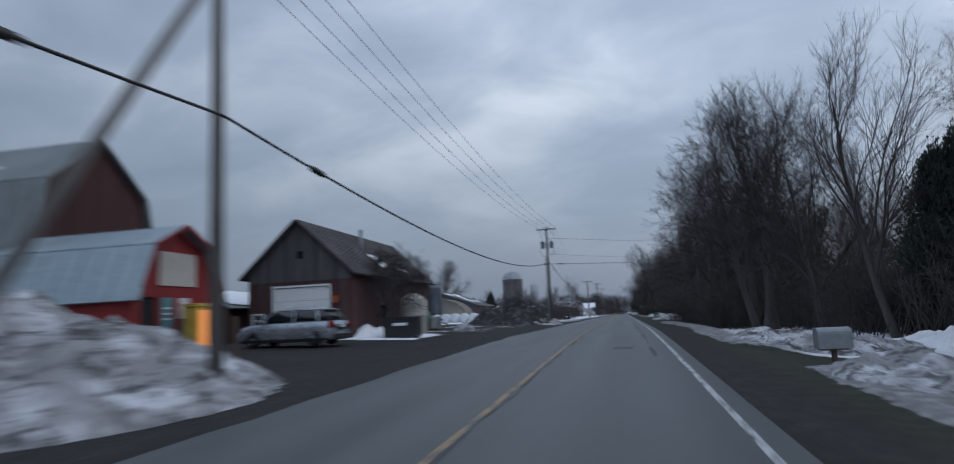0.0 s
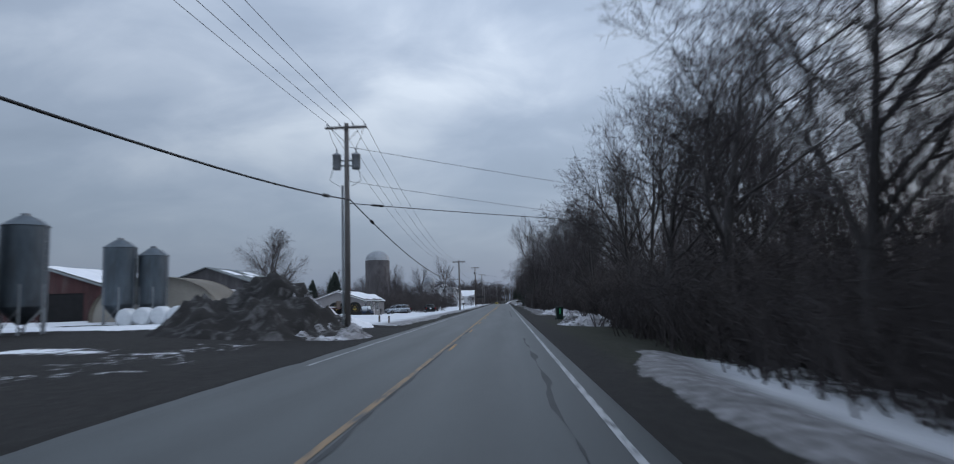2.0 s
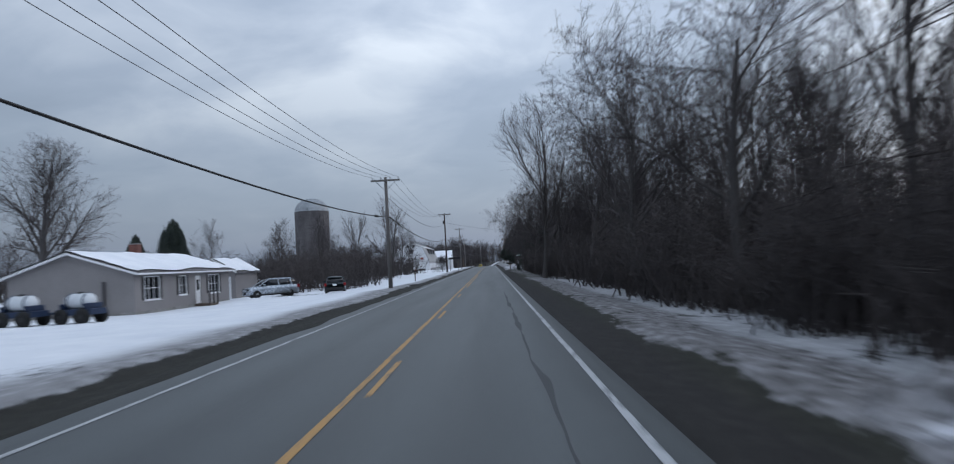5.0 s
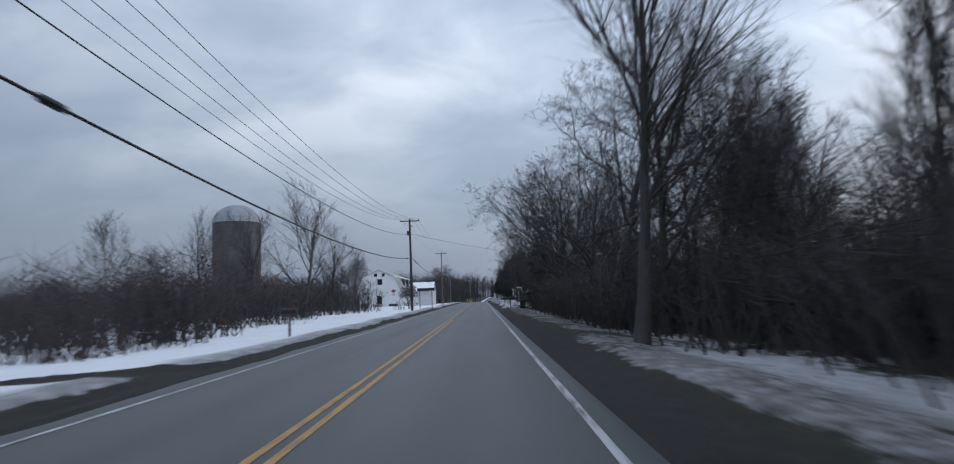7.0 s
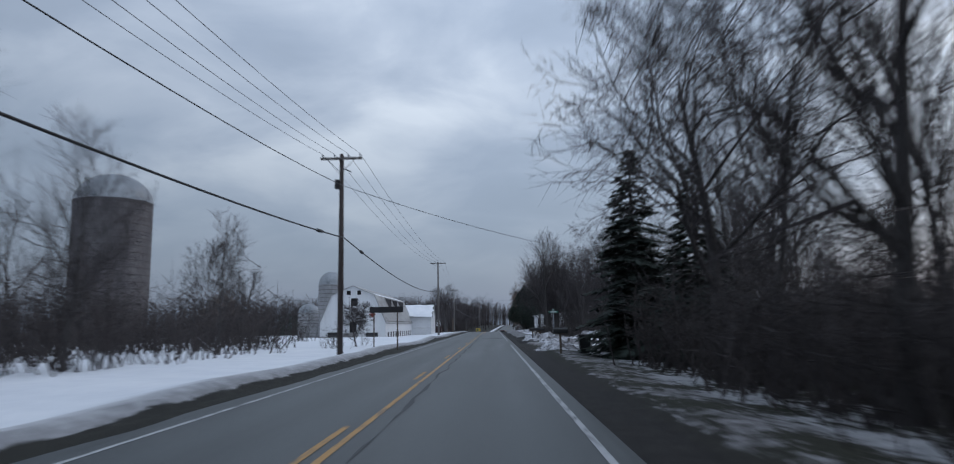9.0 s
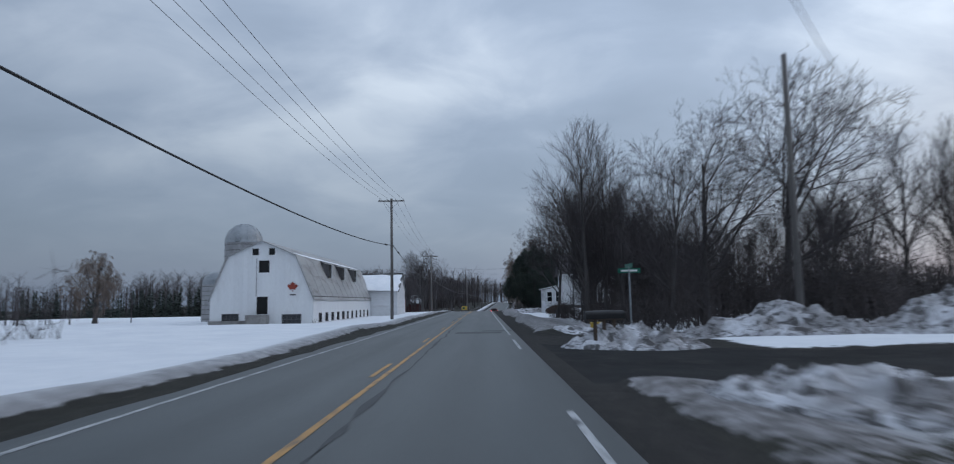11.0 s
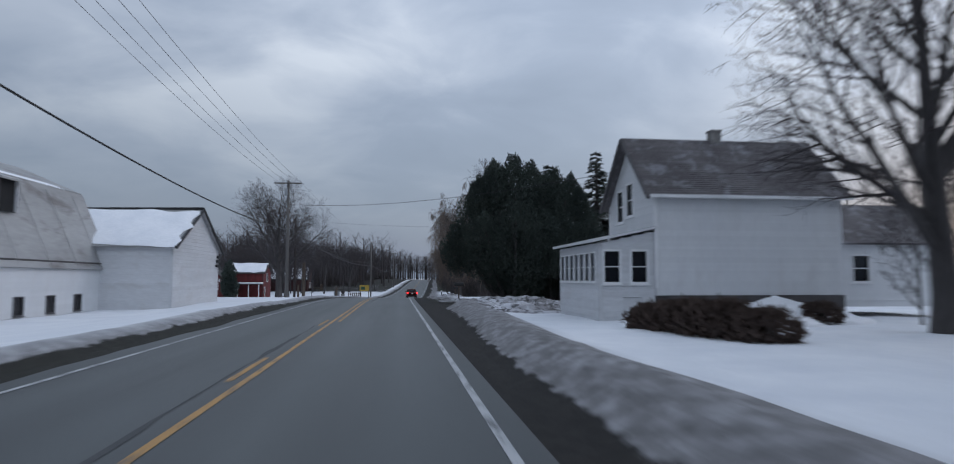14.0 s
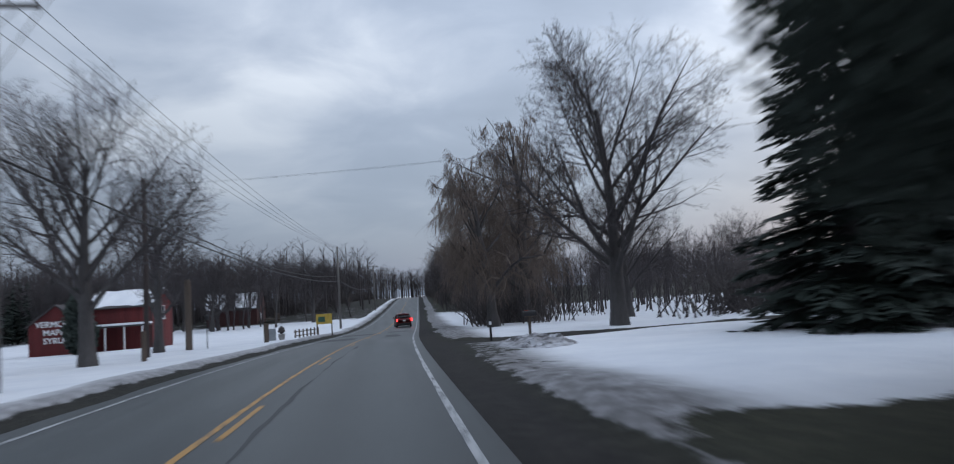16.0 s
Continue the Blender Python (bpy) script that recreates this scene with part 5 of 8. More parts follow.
SPRUCE = [spruce_meshes(1, 11.0, 3.0, 34), spruce_meshes(2, 10.0, 2.6, 32)]
for x, y, k, s in ((9.3, 222.3, 0, 1.02), (10.9, 217.2, 1, 0.88), (10.4, 227.0, 1, 0.8), (17, 180, 0, 0.85), (21, 192, 1, 0.9), (22.9, 361.0, 0, 1.42), (16.8, 356.8, 1, 1.32), (27, 364, 1, 0.9)):
    place_evergreen(SPRUCE[k], "spruce_tree", x, y, rng.random() * 360, s, "dark green spruce among bare trees", "spruces")
for x, y, s in ((17.5, 37, 0.9), (18, 25, 1.1)):
    place_evergreen(SPRUCE[int(s * 10) % 2], "spruce_tree", x, y, rng.random() * 360, s, "dark green spruce at the edge of the woods", "spruces")
big = cedar_meshes(3, ((-3.3, 0.2, 6.0, 2.3, 3.9), (-4.7, -0.2, 4.5, 1.6, 2.3), (-1.7, 1.2, 7.0, 2.3, 4.6), (0.2, -0.6, 7.0, 2.6, 5.2), (2.6, 0.6, 6.8, 2.4, 4.6), (4.3, -0.2, 5.2, 1.9, 3.2), (0.0, -2.0, 5.0, 2.5, 3.7), (-2.6, -1.4, 4.6, 2.0, 2.9), (2.6, -1.4, 4.8, 2.1, 3.1), (0.8, 2.1, 6.0, 2.4, 4.6), (0.1, 0.2, 10.4, 1.3, 2.6), (-1.6, -0.3, 9.9, 1.2, 2.4), (1.7, 0.3, 9.9, 1.2, 2.5), (-2.9, 0.4, 8.8, 1.1, 2.2), (3.2, 0.3, 8.9, 1.1, 2.3), (0.3, -0.2, 2.3, 1.9, 2.3), (-1.3, 0.0, 2.9, 1.6, 2.4), (1.5, 0.0, 2.9, 1.6, 2.4)), 3600, 0.18, M_CEDAR, 0.4)
place_evergreen(big, "arborvitae", 10.8, 343.2, 0, 0.85, "huge dark multi-stemmed arborvitae with a ragged top")
place_evergreen(big, "cedar_tree", 17.6, 33.5, 25, 0.74, "broad dark evergreen with low limbs at the woods' edge")
place_evergreen(big, "arborvitae", 14.6, 344.9, 140, 0.7, "smaller dark arborvitae crowding a larger one in snow", tall=1.15)
for x, y, k, t in ((-32.4, 174.5, 0.42, 1.6), (-37.4, 176.0, 0.29, 1.95)):
    place_evergreen(big, "juniper", x, y, 75, k, "dark rounded evergreen behind the beige house", "dark evergreens", t)
column = cedar_meshes(4, ((0, 0, 2.6, 1.0, 2.7), (0.2, 0.1, 1.6, 1.1, 1.6)), 1500, 0.30, M_CEDAR, 0.1)
for x, y, s in ((-30.4, 399, 1.0), (-23.4, 400.5, 1.12), (-44, 402, 1.1)):
    place_evergreen(column, "columnar_cedar", x, y, 40 * s, s, "dark columnar cedar in snow beside the red shed", "cedars")
low = cedar_meshes(6, ((0, 0, 0.45, 0.75, 0.5), (0.5, 0.2, 0.4, 0.6, 0.45)), 700, 0.16, M_SHRUB, 0.02)
for x, y, s in ((11.2, 316.9, 1.2), (11.5, 315.0, 1.35), (11.8, 313.2, 1.4), (12.1, 311.6, 1.2), (19.6, 320.2, 1.1)):
    place_evergreen(low, "shrub", x, y, 70 * s, s, "brown clipped foundation shrub in snow", "foundation shrubs")

# ---- buildings ----
def profile_height(profile, s):
    return float(np.interp(s, [p[0] for p in profile], [p[1] for p in profile]))


def cut(z0, z1, holes):
    """What is left of the span z0..z1 after the holes."""
    spans, z = [], z0
    for a, b in sorted(holes):
        if b <= z0 or a >= z1:
            continue
        if a > z + 0.005:
            spans.append((z, a))
        z = max(z, b)
    if z < z1 - 0.005:
        spans.append((z, z1))
    return spans


def prism(bm, pts, y0, y1):
    """A slab from a polygon in x, z between two depths."""
    a = [bm.verts.new((x, y0, z)) for x, z in pts]
    b = [bm.verts.new((x, y1, z)) for x, z in pts]
    bm.faces.new(a)
    bm.faces.new(b[::-1])
    n = len(pts)
    for i in range(n):
        bm.faces.new((a[(i + 1) % n], a[i], b[i], b[(i + 1) % n]))


def wall_mesh(profile, holes, depth=0.14):
    """A wall that stands in x, z with its outer face at y = 0 and openings cut through it."""
    bm = bmesh.new()
    s0, s1 = profile[0][0], profile[-1][0]
    cuts = sorted({round(v, 4) for v in [p[0] for p in profile] + [v for h in holes for v in h[:2]] if s0 <= v <= s1})
    for a, b in zip(cuts, cuts[1:]):
        if b - a < 0.004:
            continue
        mid = (a + b) / 2
        top = profile_height(profile, mid)
        for lo, hi in cut(0, top, [h[2:] for h in holes if h[0] < mid < h[1]]):
            if hi >= top - 0.004:
                prism(bm, [(a, lo), (b, lo), (b, profile_height(profile, b)), (a, profile_height(profile, a))], 0, depth)
            else:
                prism(bm, [(a, lo), (b, lo), (b, hi), (a, hi)], 0, depth)
    bmesh.ops.remove_doubles(bm, verts=bm.verts, dist=0.0005)
    return bm


def upright_boards(wall, profile, holes, width, mat, z_lo=0.0, z_hi=99.0, proud=0.022):
    s0, s1 = profile[0][0], profile[-1][0]
    n = max(int((s1 - s0) / width), 1)
    w = (s1 - s0) / n
    for k in range(n):
        a, b = s0 + k * w + 0.006, s0 + (k + 1) * w - 0.006
        ha, hb = profile_height(profile, a), profile_height(profile, b)
        for lo, hi in cut(z_lo, min(min(ha, hb), z_hi), [h[2:] for h in holes if h[0] < b - 0.02 and h[1] > a + 0.02]):
            bm = bmesh.new()
            slant = hi >= min(ha, hb) - 0.01
            prism(bm, [(a, lo), (b, lo), (b, hb if slant else hi), (a, ha if slant else hi)], -proud, 0.0)
            part("board", bm, mat, wall)


def clapboards(wall, profile, holes, height, mat, z_lo=0.0, proud=0.032):
    top = max(p[1] for p in profile)
    z = z_lo
    while z < top - 0.04:
        z1 = min(z + height, top)
        xs = np.linspace(profile[0][0], profile[-1][0], 241)
        ok = [x for x in xs if profile_height(profile, x) >= z + height * 0.45]
        if ok:
            for a, b in cut(ok[0], ok[-1], [h[:2] for h in holes if h[2] < z1 - 0.02 and h[3] > z + 0.02]):
                bm = bmesh.new()
                v = [bm.verts.new(p) for p in ((a, -proud, z), (b, -proud, z), (b, -0.006, z1), (a, -0.006, z1), (a, 0, z), (b, 0, z))]
                bm.faces.new((v[0], v[1], v[2], v[3]))
                bm.faces.new((v[4], v[5], v[1], v[0]))
                part("clapboard", bm, mat, wall)
        z = z1


def window(parent, s0, s1, z0, z1, trim, bars=(1, 1), glass=M_GLASS, frame_w=0.07, name="window", sill=True, proud=0.05):
    """A framed window in a wall's opening: casing, sill, sash bars and pane."""
    w = part(name, boxes((s0 - frame_w, s0, -proud, 0.05, z0 - frame_w, z1 + frame_w), (s1, s1 + frame_w, -proud, 0.05, z0 - frame_w, z1 + frame_w), (s0, s1, -proud, 0.05, z1, z1 + frame_w), (s0, s1, -proud, 0.05, z0 - frame_w, z0)), trim, parent)
    part("pane", boxes((s0, s1, 0.05, 0.06, z0, z1)), glass, w, "dark glass pane")
    bm = bmesh.new()
    for k in range(1, bars[0] + 1):
        x = s0 + (s1 - s0) * k / (bars[0] + 1)
        box(bm, x - 0.018, x + 0.018, 0.015, 0.05, z0, z1)
    for k in range(1, bars[1] + 1):
        z = z0 + (z1 - z0) * k / (bars[1] + 1)
        box(bm, s0, s1, 0.02, 0.048, z - 0.02, z + 0.02)
    if bars[0] + bars[1]:
        part("sash_bar", bm, trim, w)
    else:
        bm.free()
    if sill:
        part("sill", boxes((s0 - frame_w - 0.04, s1 + frame_w + 0.04, -proud - 0.05, 0, z0 - frame_w - 0.05, z0 - frame_w - 0.002)), trim, w)
    return w


def roof_slabs(profile, y0, y1, over, thick, ribs=0.0):
    """Sloping slabs over a gable profile; ribs: spacing of standing seams."""
    slabs = []
    for (xa, za), (xb, zb) in zip(profile, profile[1:]):
        a, b = Vector((xa, 0, za)), Vector((xb, 0, zb))
        d = (b - a).normalized()
        nrm = Vector((-d.z, 0, d.x))
        if xa == profile[0][0]:
            a = a - d * over
        if xb == profile[-1][0]:
            b = b + d * over
        bm = bmesh.new()
        pts = [a, b, b + nrm * thick, a + nrm * thick]
        va = [bm.verts.new((p.x, y0, p.z)) for p in pts]
        vb = [bm.verts.new((p.x, y1, p.z)) for p in pts]
        bm.faces.new(va)
        bm.faces.new(vb[::-1])
        for i in range(4):
            bm.faces.new((va[(i + 1) % 4], va[i], vb[i], vb[(i + 1) % 4]))
        seams = []
        y = y0 + ribs / 2
        while ribs and y < y1 - 0.05:
            seam = bmesh.new()
            q = [a + nrm * thick, b + nrm * thick, b + nrm * (thick + 0.03), a + nrm * (thick + 0.03)]
            ra = [seam.verts.new((p.x, y - 0.02, p.z)) for p in q]
            rb = [seam.verts.new((p.x, y + 0.02, p.z)) for p in q]
            seam.faces.new(ra)
            seam.faces.new(rb[::-1])
            for i in (1, 2, 3):
                seam.faces.new((ra[(i + 1) % 4], ra[i], rb[i], rb[(i + 1) % 4]))
            seams.append(seam)
            y += ribs
        slabs.append((bm, a, b, d, nrm, seams))
    return slabs


def wall_poses(W, L):
    """Outer faces of the four walls of a house whose front gable stands at y = 0."""
    return {"front": pose(0, 0, 0), "back": pose(0, L, 0, 0, 0, 180), "right": pose(W / 2, L / 2, 0, 0, 0, 90), "left": pose(-W / 2, L / 2, 0, 0, 0, -90)}


def gabled(name, place, rz, W, L, eave, top, label, category, knee=None, wall_mat=None, roof_mat=None, holes=None, over=0.35, front_over=0.3, ribs=0.0, courses=0.0, thick=0.1, skip=(), group=""):
    """A house or barn: four walls with openings, and roof slabs. Returns the thing, its walls, profiles and slabs."""
    holes = holes or {}
    h = thing(name, place, label, category, group, rz)
    gable = [(-W / 2, eave), (0, top), (W / 2, eave)] if not knee else [(-W / 2, eave), (-knee[0], knee[1]), (0, top), (knee[0], knee[1]), (W / 2, eave)]
    flat = [(-L / 2, eave), (L / 2, eave)]
    walls, profiles = {}, {}
    for side, m in wall_poses(W, L).items():
        if side in skip:
            continue
        p = gable if side in ("front", "back") else flat
        if side in ("left", "right"):
            p = [(-L / 2 + 0.142, eave), (L / 2 - 0.142, eave)]
        ob = part("wall", wall_mesh(p, holes.get(side, ())), wall_mat, h)
        ob.matrix_local = m
        walls[side], profiles[side] = ob, p
    slabs = []
    for bm, a, b, d, nrm, seams in roof_slabs(gable, -front_over, L + front_over, over, thick, ribs):
        roof = part("roof", bm, roof_mat, h)
        slabs.append(roof)
        for seam in seams:
            part("roof_seam", seam, roof_mat, roof)
        n = int((b - a).length / courses) if courses else 0
        for k in range(n):
            p0, p1 = a.lerp(b, k / n), a.lerp(b, (k + 1) / n)
            lo, hi = (0.026, 0.006) if a.z < b.z else (0.006, 0.026)
            q = [p0 + nrm * (thick + 0.001), p1 + nrm * (thick + 0.001), p1 + nrm * (thick + hi), p0 + nrm * (thick + lo)]
            cb = bmesh.new()
            prism(cb, [(p.x, p.z) for p in q], -front_over, L + front_over)
            part("shingle_course", cb, roof_mat, roof)
    return h, walls, profiles, slabs


def roof_patch(parent, a, b, y0, y1, lift, thick, mat, label, seed, n=14):
    """An uneven sheet of snow lying on a slope from a to b (x, z)."""
    a, b = Vector((a[0], 0, a[1])), Vector((b[0], 0, b[1]))
    d = (b - a).normalized()
    nrm = Vector((-d.z, 0, d.x))
    if nrm.z < 0:
        nrm = -nrm
    bm = bmesh.new()
    grid = []
    for j in range(n + 1):
        row = []
        for i in range(9):
            s, t = i / 8, j / n
            e = 0.10 * noise.noise((t * 6, seed, 0.5)) * (1 if i in (0,) else 0) + 0.12 * noise.noise((t * 5, seed + 3, 0.5)) * (1 if i == 8 else 0)
            f = 0.05 * noise.noise((s * 5, seed + 9, 0)) * (1 if j in (0, n) else 0)
            p = a.lerp(b, s + e)
            rim = 0.0 if i in (0, 8) or j in (0, n) else 1.0
            p = p + nrm * (lift + thick * rim * (0.8 + 0.4 * noise.noise((s * 4, t * 7, seed))))
            row.append(bm.verts.new((p.x, y0 + (y1 - y0) * (t + f), p.z)))
        grid.append(row)
    for j in range(n):
        for i in range(8):
            bm.faces.new((grid[j][i], grid[j][i + 1], grid[j + 1][i + 1], grid[j + 1][i]))
    return part("roof_snow", bm, mat, parent, label, True)


def trim_board(parent, p0, p1, w, mat, name="trim_board"):
    bm = bmesh.new()
    tube(bm, [p0, p1], w, 4)
    return part(name, bm, mat, parent)


def old_barn():
    z = land(-20, 25)
    h, w, p, r = gabled("old_barn", (-20, 25.3, z), 90, 6.9, 15, 4.4, 9.4, "large weathered dark red gambrel barn with a worn metal roof", "barn", (2.75, 7.2), M_RED_DARK, M_GREY_ROOF, {"front": [(-0.5, 0.6, 3.6, 4.7), (-1.2, 1.2, 0, 2.6)], "left": [(-4, -3, 1.6, 2.6), (3, 4, 1.6, 2.6)]}, 0.3, 0.35, ribs=0.9)
    upright_boards(w["front"], p["front"], [(-0.5, 0.6, 3.6, 4.7), (-1.2, 1.2, 0, 2.6)], 0.26, M_RED_DARK)
    # sheet coloured black for the unlit barn interior
    part("door", boxes((-1.15, 1.15, 0.05, 0.1, 0.02, 2.6)), M_INTERIOR_SHADE, w["front"], "dark barn doorway")
    window(w["front"], -0.45, 0.55, 3.65, 4.65, M_GREY_WOOD, (1, 1))
    roof_patch(h, (-2.72, 7.22), (-1.55, 8.16), 3.2, 12.0, 0.14, 0.08, M_SNOW, "old snow on the barn roof", 2)
    for s in (-3.5, 3.5):
        window(w["left"], s - 0.45, s + 0.45, 1.65, 2.55, M_GREY_WOOD, (1, 1))


def red_shed():
    z = land(-13, 21.5)
    holes = [(-1.75, -1.0, 0.05, 2.2), (0.75, 1.5, 0.9, 2.0)]
    h, w, p, r = gabled("red_shed", (-13, 21.4, z), 90, 4.2, 5.8, 2.45, 4.6, "small bright red gambrel farm-stand shed with a metal roof", "shed", (1.5, 3.85), M_RED, M_METAL_ROOF, {"front": holes}, 0.45, 0.4, ribs=0.75)
    upright_boards(w["front"], p["front"], holes, 0.2, M_RED)
    # shade of the open doorway, put in as a black sheet
    part("door", boxes((-1.73, -1.02, 0.04, 0.08, 0.06, 2.2)), M_INTERIOR_SHADE, w["front"], "dark open doorway")
    window(w["front"], 0.78, 1.47, 0.95, 1.95, M_TRIM, (0, 1))
    part("sign_board", boxes((-0.95, 0.95, -0.07, -0.03, 2.6, 3.75), bevel=0.01), M_CREAM, w["front"], "blank cream sign board")
    for s, m, lab in ((-0.55, M_TEAL, "faded teal poster"), (0.35, M_WHITE_WORN, "white notice board")):
        part("poster", boxes((s - 0.26, s + 0.26, -0.06, -0.026, 1.2, 2.2)), m, w["front"], lab)
    bars = bmesh.new()
    for k in range(3):
        box(bars, -0.72, -0.38, -0.066, -0.061, 1.45 + 0.18 * k, 1.51 + 0.18 * k)
    part("lettering_bar", bars, M_TRIM, w["front"])
    for s in (-1, 1):
        trim_board(h, (s * 2.15, -0.42, 2.45), (s * 1.53, -0.42, 3.9), 0.07, M_RED)
        trim_board(h, (s * 1.53, -0.42, 3.9), (0, -0.42, 4.67), 0.07, M_RED)
    # cabinet and posts in front
    c = thing("vending_cabinet", (-12.3, 21.5, land(-12.3, 21.5)), "tall yellow vending cabinet lit from inside by the red shed", "cabinet", rz=90)
    part("body", boxes((-0.33, 0.33, -0.28, 0.28, 0.0, 1.85), bevel=0.03), M_YELLOW_PAINT, c)
    part("door", boxes((-0.27, 0.27, -0.31, -0.282, 0.12, 1.75), bevel=0.01), M_AMBER, c, "glowing amber glass door")
    part("top", boxes((-0.36, 0.36, -0.31, 0.30, 1.86, 1.98), bevel=0.02), M_YELLOW_PAINT, c)
    for y in (20.2, 23.2):
        q = thing("wooden_post", (-11.9, y, land(-11.9, y)), "upright weathered wooden post beside the farm stand", "post", "farm stand posts")
        part("shaft", boxes((-0.07, 0.07, -0.07, 0.07, -0.2, 1.5), bevel=0.01), M_WOOD, q)


def farm_garage():
    z = land(-15, 40)
    e, t = 4.15 - z, 7.15 - z
    door = (-1.6, 1.85, 0.02, 3.1)
    holes = [door, (-0.12, 0.32, 4.75, 5.2), (-2.95, -2.3, 0.9, 1.6)]
    sh = [(-3.2, -2.4, 1.1, 2.0), (0.2, 1.0, 1.1, 2.0), (4.6, 5.5, 0.02, 2.1)]
    h, w, p, r = gabled("farm_garage", (-16.3, 36.6, z), 0, 6.5, 15.5, e, t, "weathered red and grey board garage barn with a white overhead door", "barn", None, M_RED_DARK, M_SHINGLE_OLD, {"front": holes, "right": sh}, 0.5, 0.45, courses=0.17)
    upright_boards(w["front"], p["front"], holes, 0.2, M_GREY_WOOD, 3.45)
    upright_boards(w["front"], p["front"], holes, 0.2, M_RED_OLD, 0, 3.43)
    upright_boards(w["right"], p["right"], sh, 0.24, M_RED_OLD)
    d = part("overhead_door", boxes(*[(door[0], door[1], 0.04, 0.09, 0.03 + 0.765 * k, 0.78 + 0.765 * k) for k in range(4)]), M_TRIM, w["front"], "white sectional overhead door")
    for k in range(4):
        a = door[0] + 0.25 + 0.85 * k
        part("pane", boxes((a, a + 0.5, 0.03, 0.042, 1.5, 1.8)), M_GLASS, d, "small dark pane")
    trims = ((door[0] - 0.12, door[0], -0.04, 0.03, 0, 3.22), (door[1], door[1] + 0.12, -0.04, 0.03, 0, 3.22), (door[0], door[1], -0.04, 0.03, 3.11, 3.22))
    for tr in trims:
        part("door_trim", boxes(tr), M_TRIM, w["front"])
    window(w["front"], -0.12, 0.32, 4.75, 5.2, M_GREY_WOOD, (0, 0), sill=False)
    window(w["front"], -2.95, -2.3, 0.95, 1.6, M_TRIM, (1, 1))
    part("wall_lamp", boxes((2.2, 2.42, -0.2, -0.02, 2.1, 2.5), bevel=0.02), M_ORANGE, w["front"], "orange notice beside the door")
    for a, b in ((-3.2, -2.4), (0.2, 1.0)):
        window(w["right"], a, b, 1.15, 2.0, M_GREY_WOOD, (1, 1))
    part("side_door", boxes((4.6, 5.5, 0.03, 0.08, 0.02, 2.1)), M_GREY_WOOD, w["right"], "grey side door")
    roof_patch(h, (1.9, e + (t - e) * 0.43), (2.9, e + (t - e) * 0.135), 5.6, 7.0, 0.15, 0.05, M_SNOW, "small snow patch on the roof", 4)
    roof_patch(h, (2.8, e + (t - e) * 0.164), (3.2, e + (t - e) * 0.045), 9.6, 10.4, 0.15, 0.05, M_SNOW, "small snow patch on the roof", 6)
    bm = bmesh.new()
    tube(bm, [(1.2, 6.5, t - 1.4), (1.2, 6.5, t + 0.2)], 0.12, 10)
    part("stovepipe", bm, M_STEEL, h, "metal stovepipe")
    # lean-to shed in the gap behind
    hh, ww, pp, rr = gabled("lean_to_shed", (-23.6, 37.5, land(-23.6, 38)), 0, 4.4, 6, 2.2, 3.3, "low dark wooden shed with snow on its metal roof", "shed", None, M_RED_DARK, M_GREY_ROOF, {"front": [(-1.0, 1.0, 0, 1.9)]}, 0.3, 0.3, ribs=0.8)
    roof_patch(hh, (0.1, 3.3), (2.2, 2.25), 0.2, 5.6, 0.13, 0.1, M_SNOW, "snow on the shed roof", 8)
    # black sheet in place of the shade within the shed
    part("door", boxes((-1.0, 1.0, 0.05, 0.1, 0, 1.9)), M_INTERIOR_SHADE, ww["front"], "dark doorway")


def grain_bin(x, y, top, r, group):
    z = land(x, y)
    b = thing("grain_bin", (x, y, z), "galvanised steel feed bin with a conical cap on legs", "grain bin", group)
    t = top - z
    hip = 1.5
    prof = [(0.25, 0.55), (r, hip)]
    n = int((t - 0.75 - hip) / 0.42)
    for k in range(n):
        zz = hip + (t - 0.75 - hip) * k / n
        step = (t - 0.75 - hip) / n
        prof += [(r + 0.012, zz + 0.03), (r, zz + step - 0.03)]
    part("drum", lathe(prof + [(r, t - 0.75)], 28), M_BIN, b, "", True)
    part("cap", lathe([(r + 0.07, t - 0.76), (r * 0.35, t - 0.22), (r * 0.2, t - 0.18)], 28), M_BIN, b, "conical metal cap")
    part("lid", lathe([(r * 0.22, t - 0.2), (r * 0.22, t - 0.06), (0.05, t)], 14), M_CAN, b)
    for k in range(6):
        a = k * math.pi / 3
        bm = bmesh.new()
        tube(bm, [(r * math.cos(a), r * math.sin(a), -0.1), (r * math.cos(a), r * math.sin(a), hip + 1.2)], 0.055, 6)
        part("leg", bm, M_CAN, b)
    for k in range(6):
        a, c = k * math.pi / 3, (k + 1) * math.pi / 3
        bm = bmesh.new()
        tube(bm, [(r * math.cos(a), r * math.sin(a), 0.1), (r * math.cos(c), r * math.sin(c), hip - 0.1)], 0.03, 5)
        part("brace", bm, M_CAN, b)
    bm = bmesh.new()
    for s in (-0.18, 0.18):
        tube(bm, [(r * 0.98 + 0.12, s, 0.4), (r * 0.98 + 0.12, s, t - 0.7), (r * 0.5, s, t - 0.3)], 0.02, 5)
    for k in range(14):
        zz = 0.6 + (t - 1.4) * k / 13
        tube(bm, [(r + 0.1, -0.18, zz), (r + 0.1, 0.18, zz)], 0.015, 4)
    part("ladder", bm, M_CAN, b)


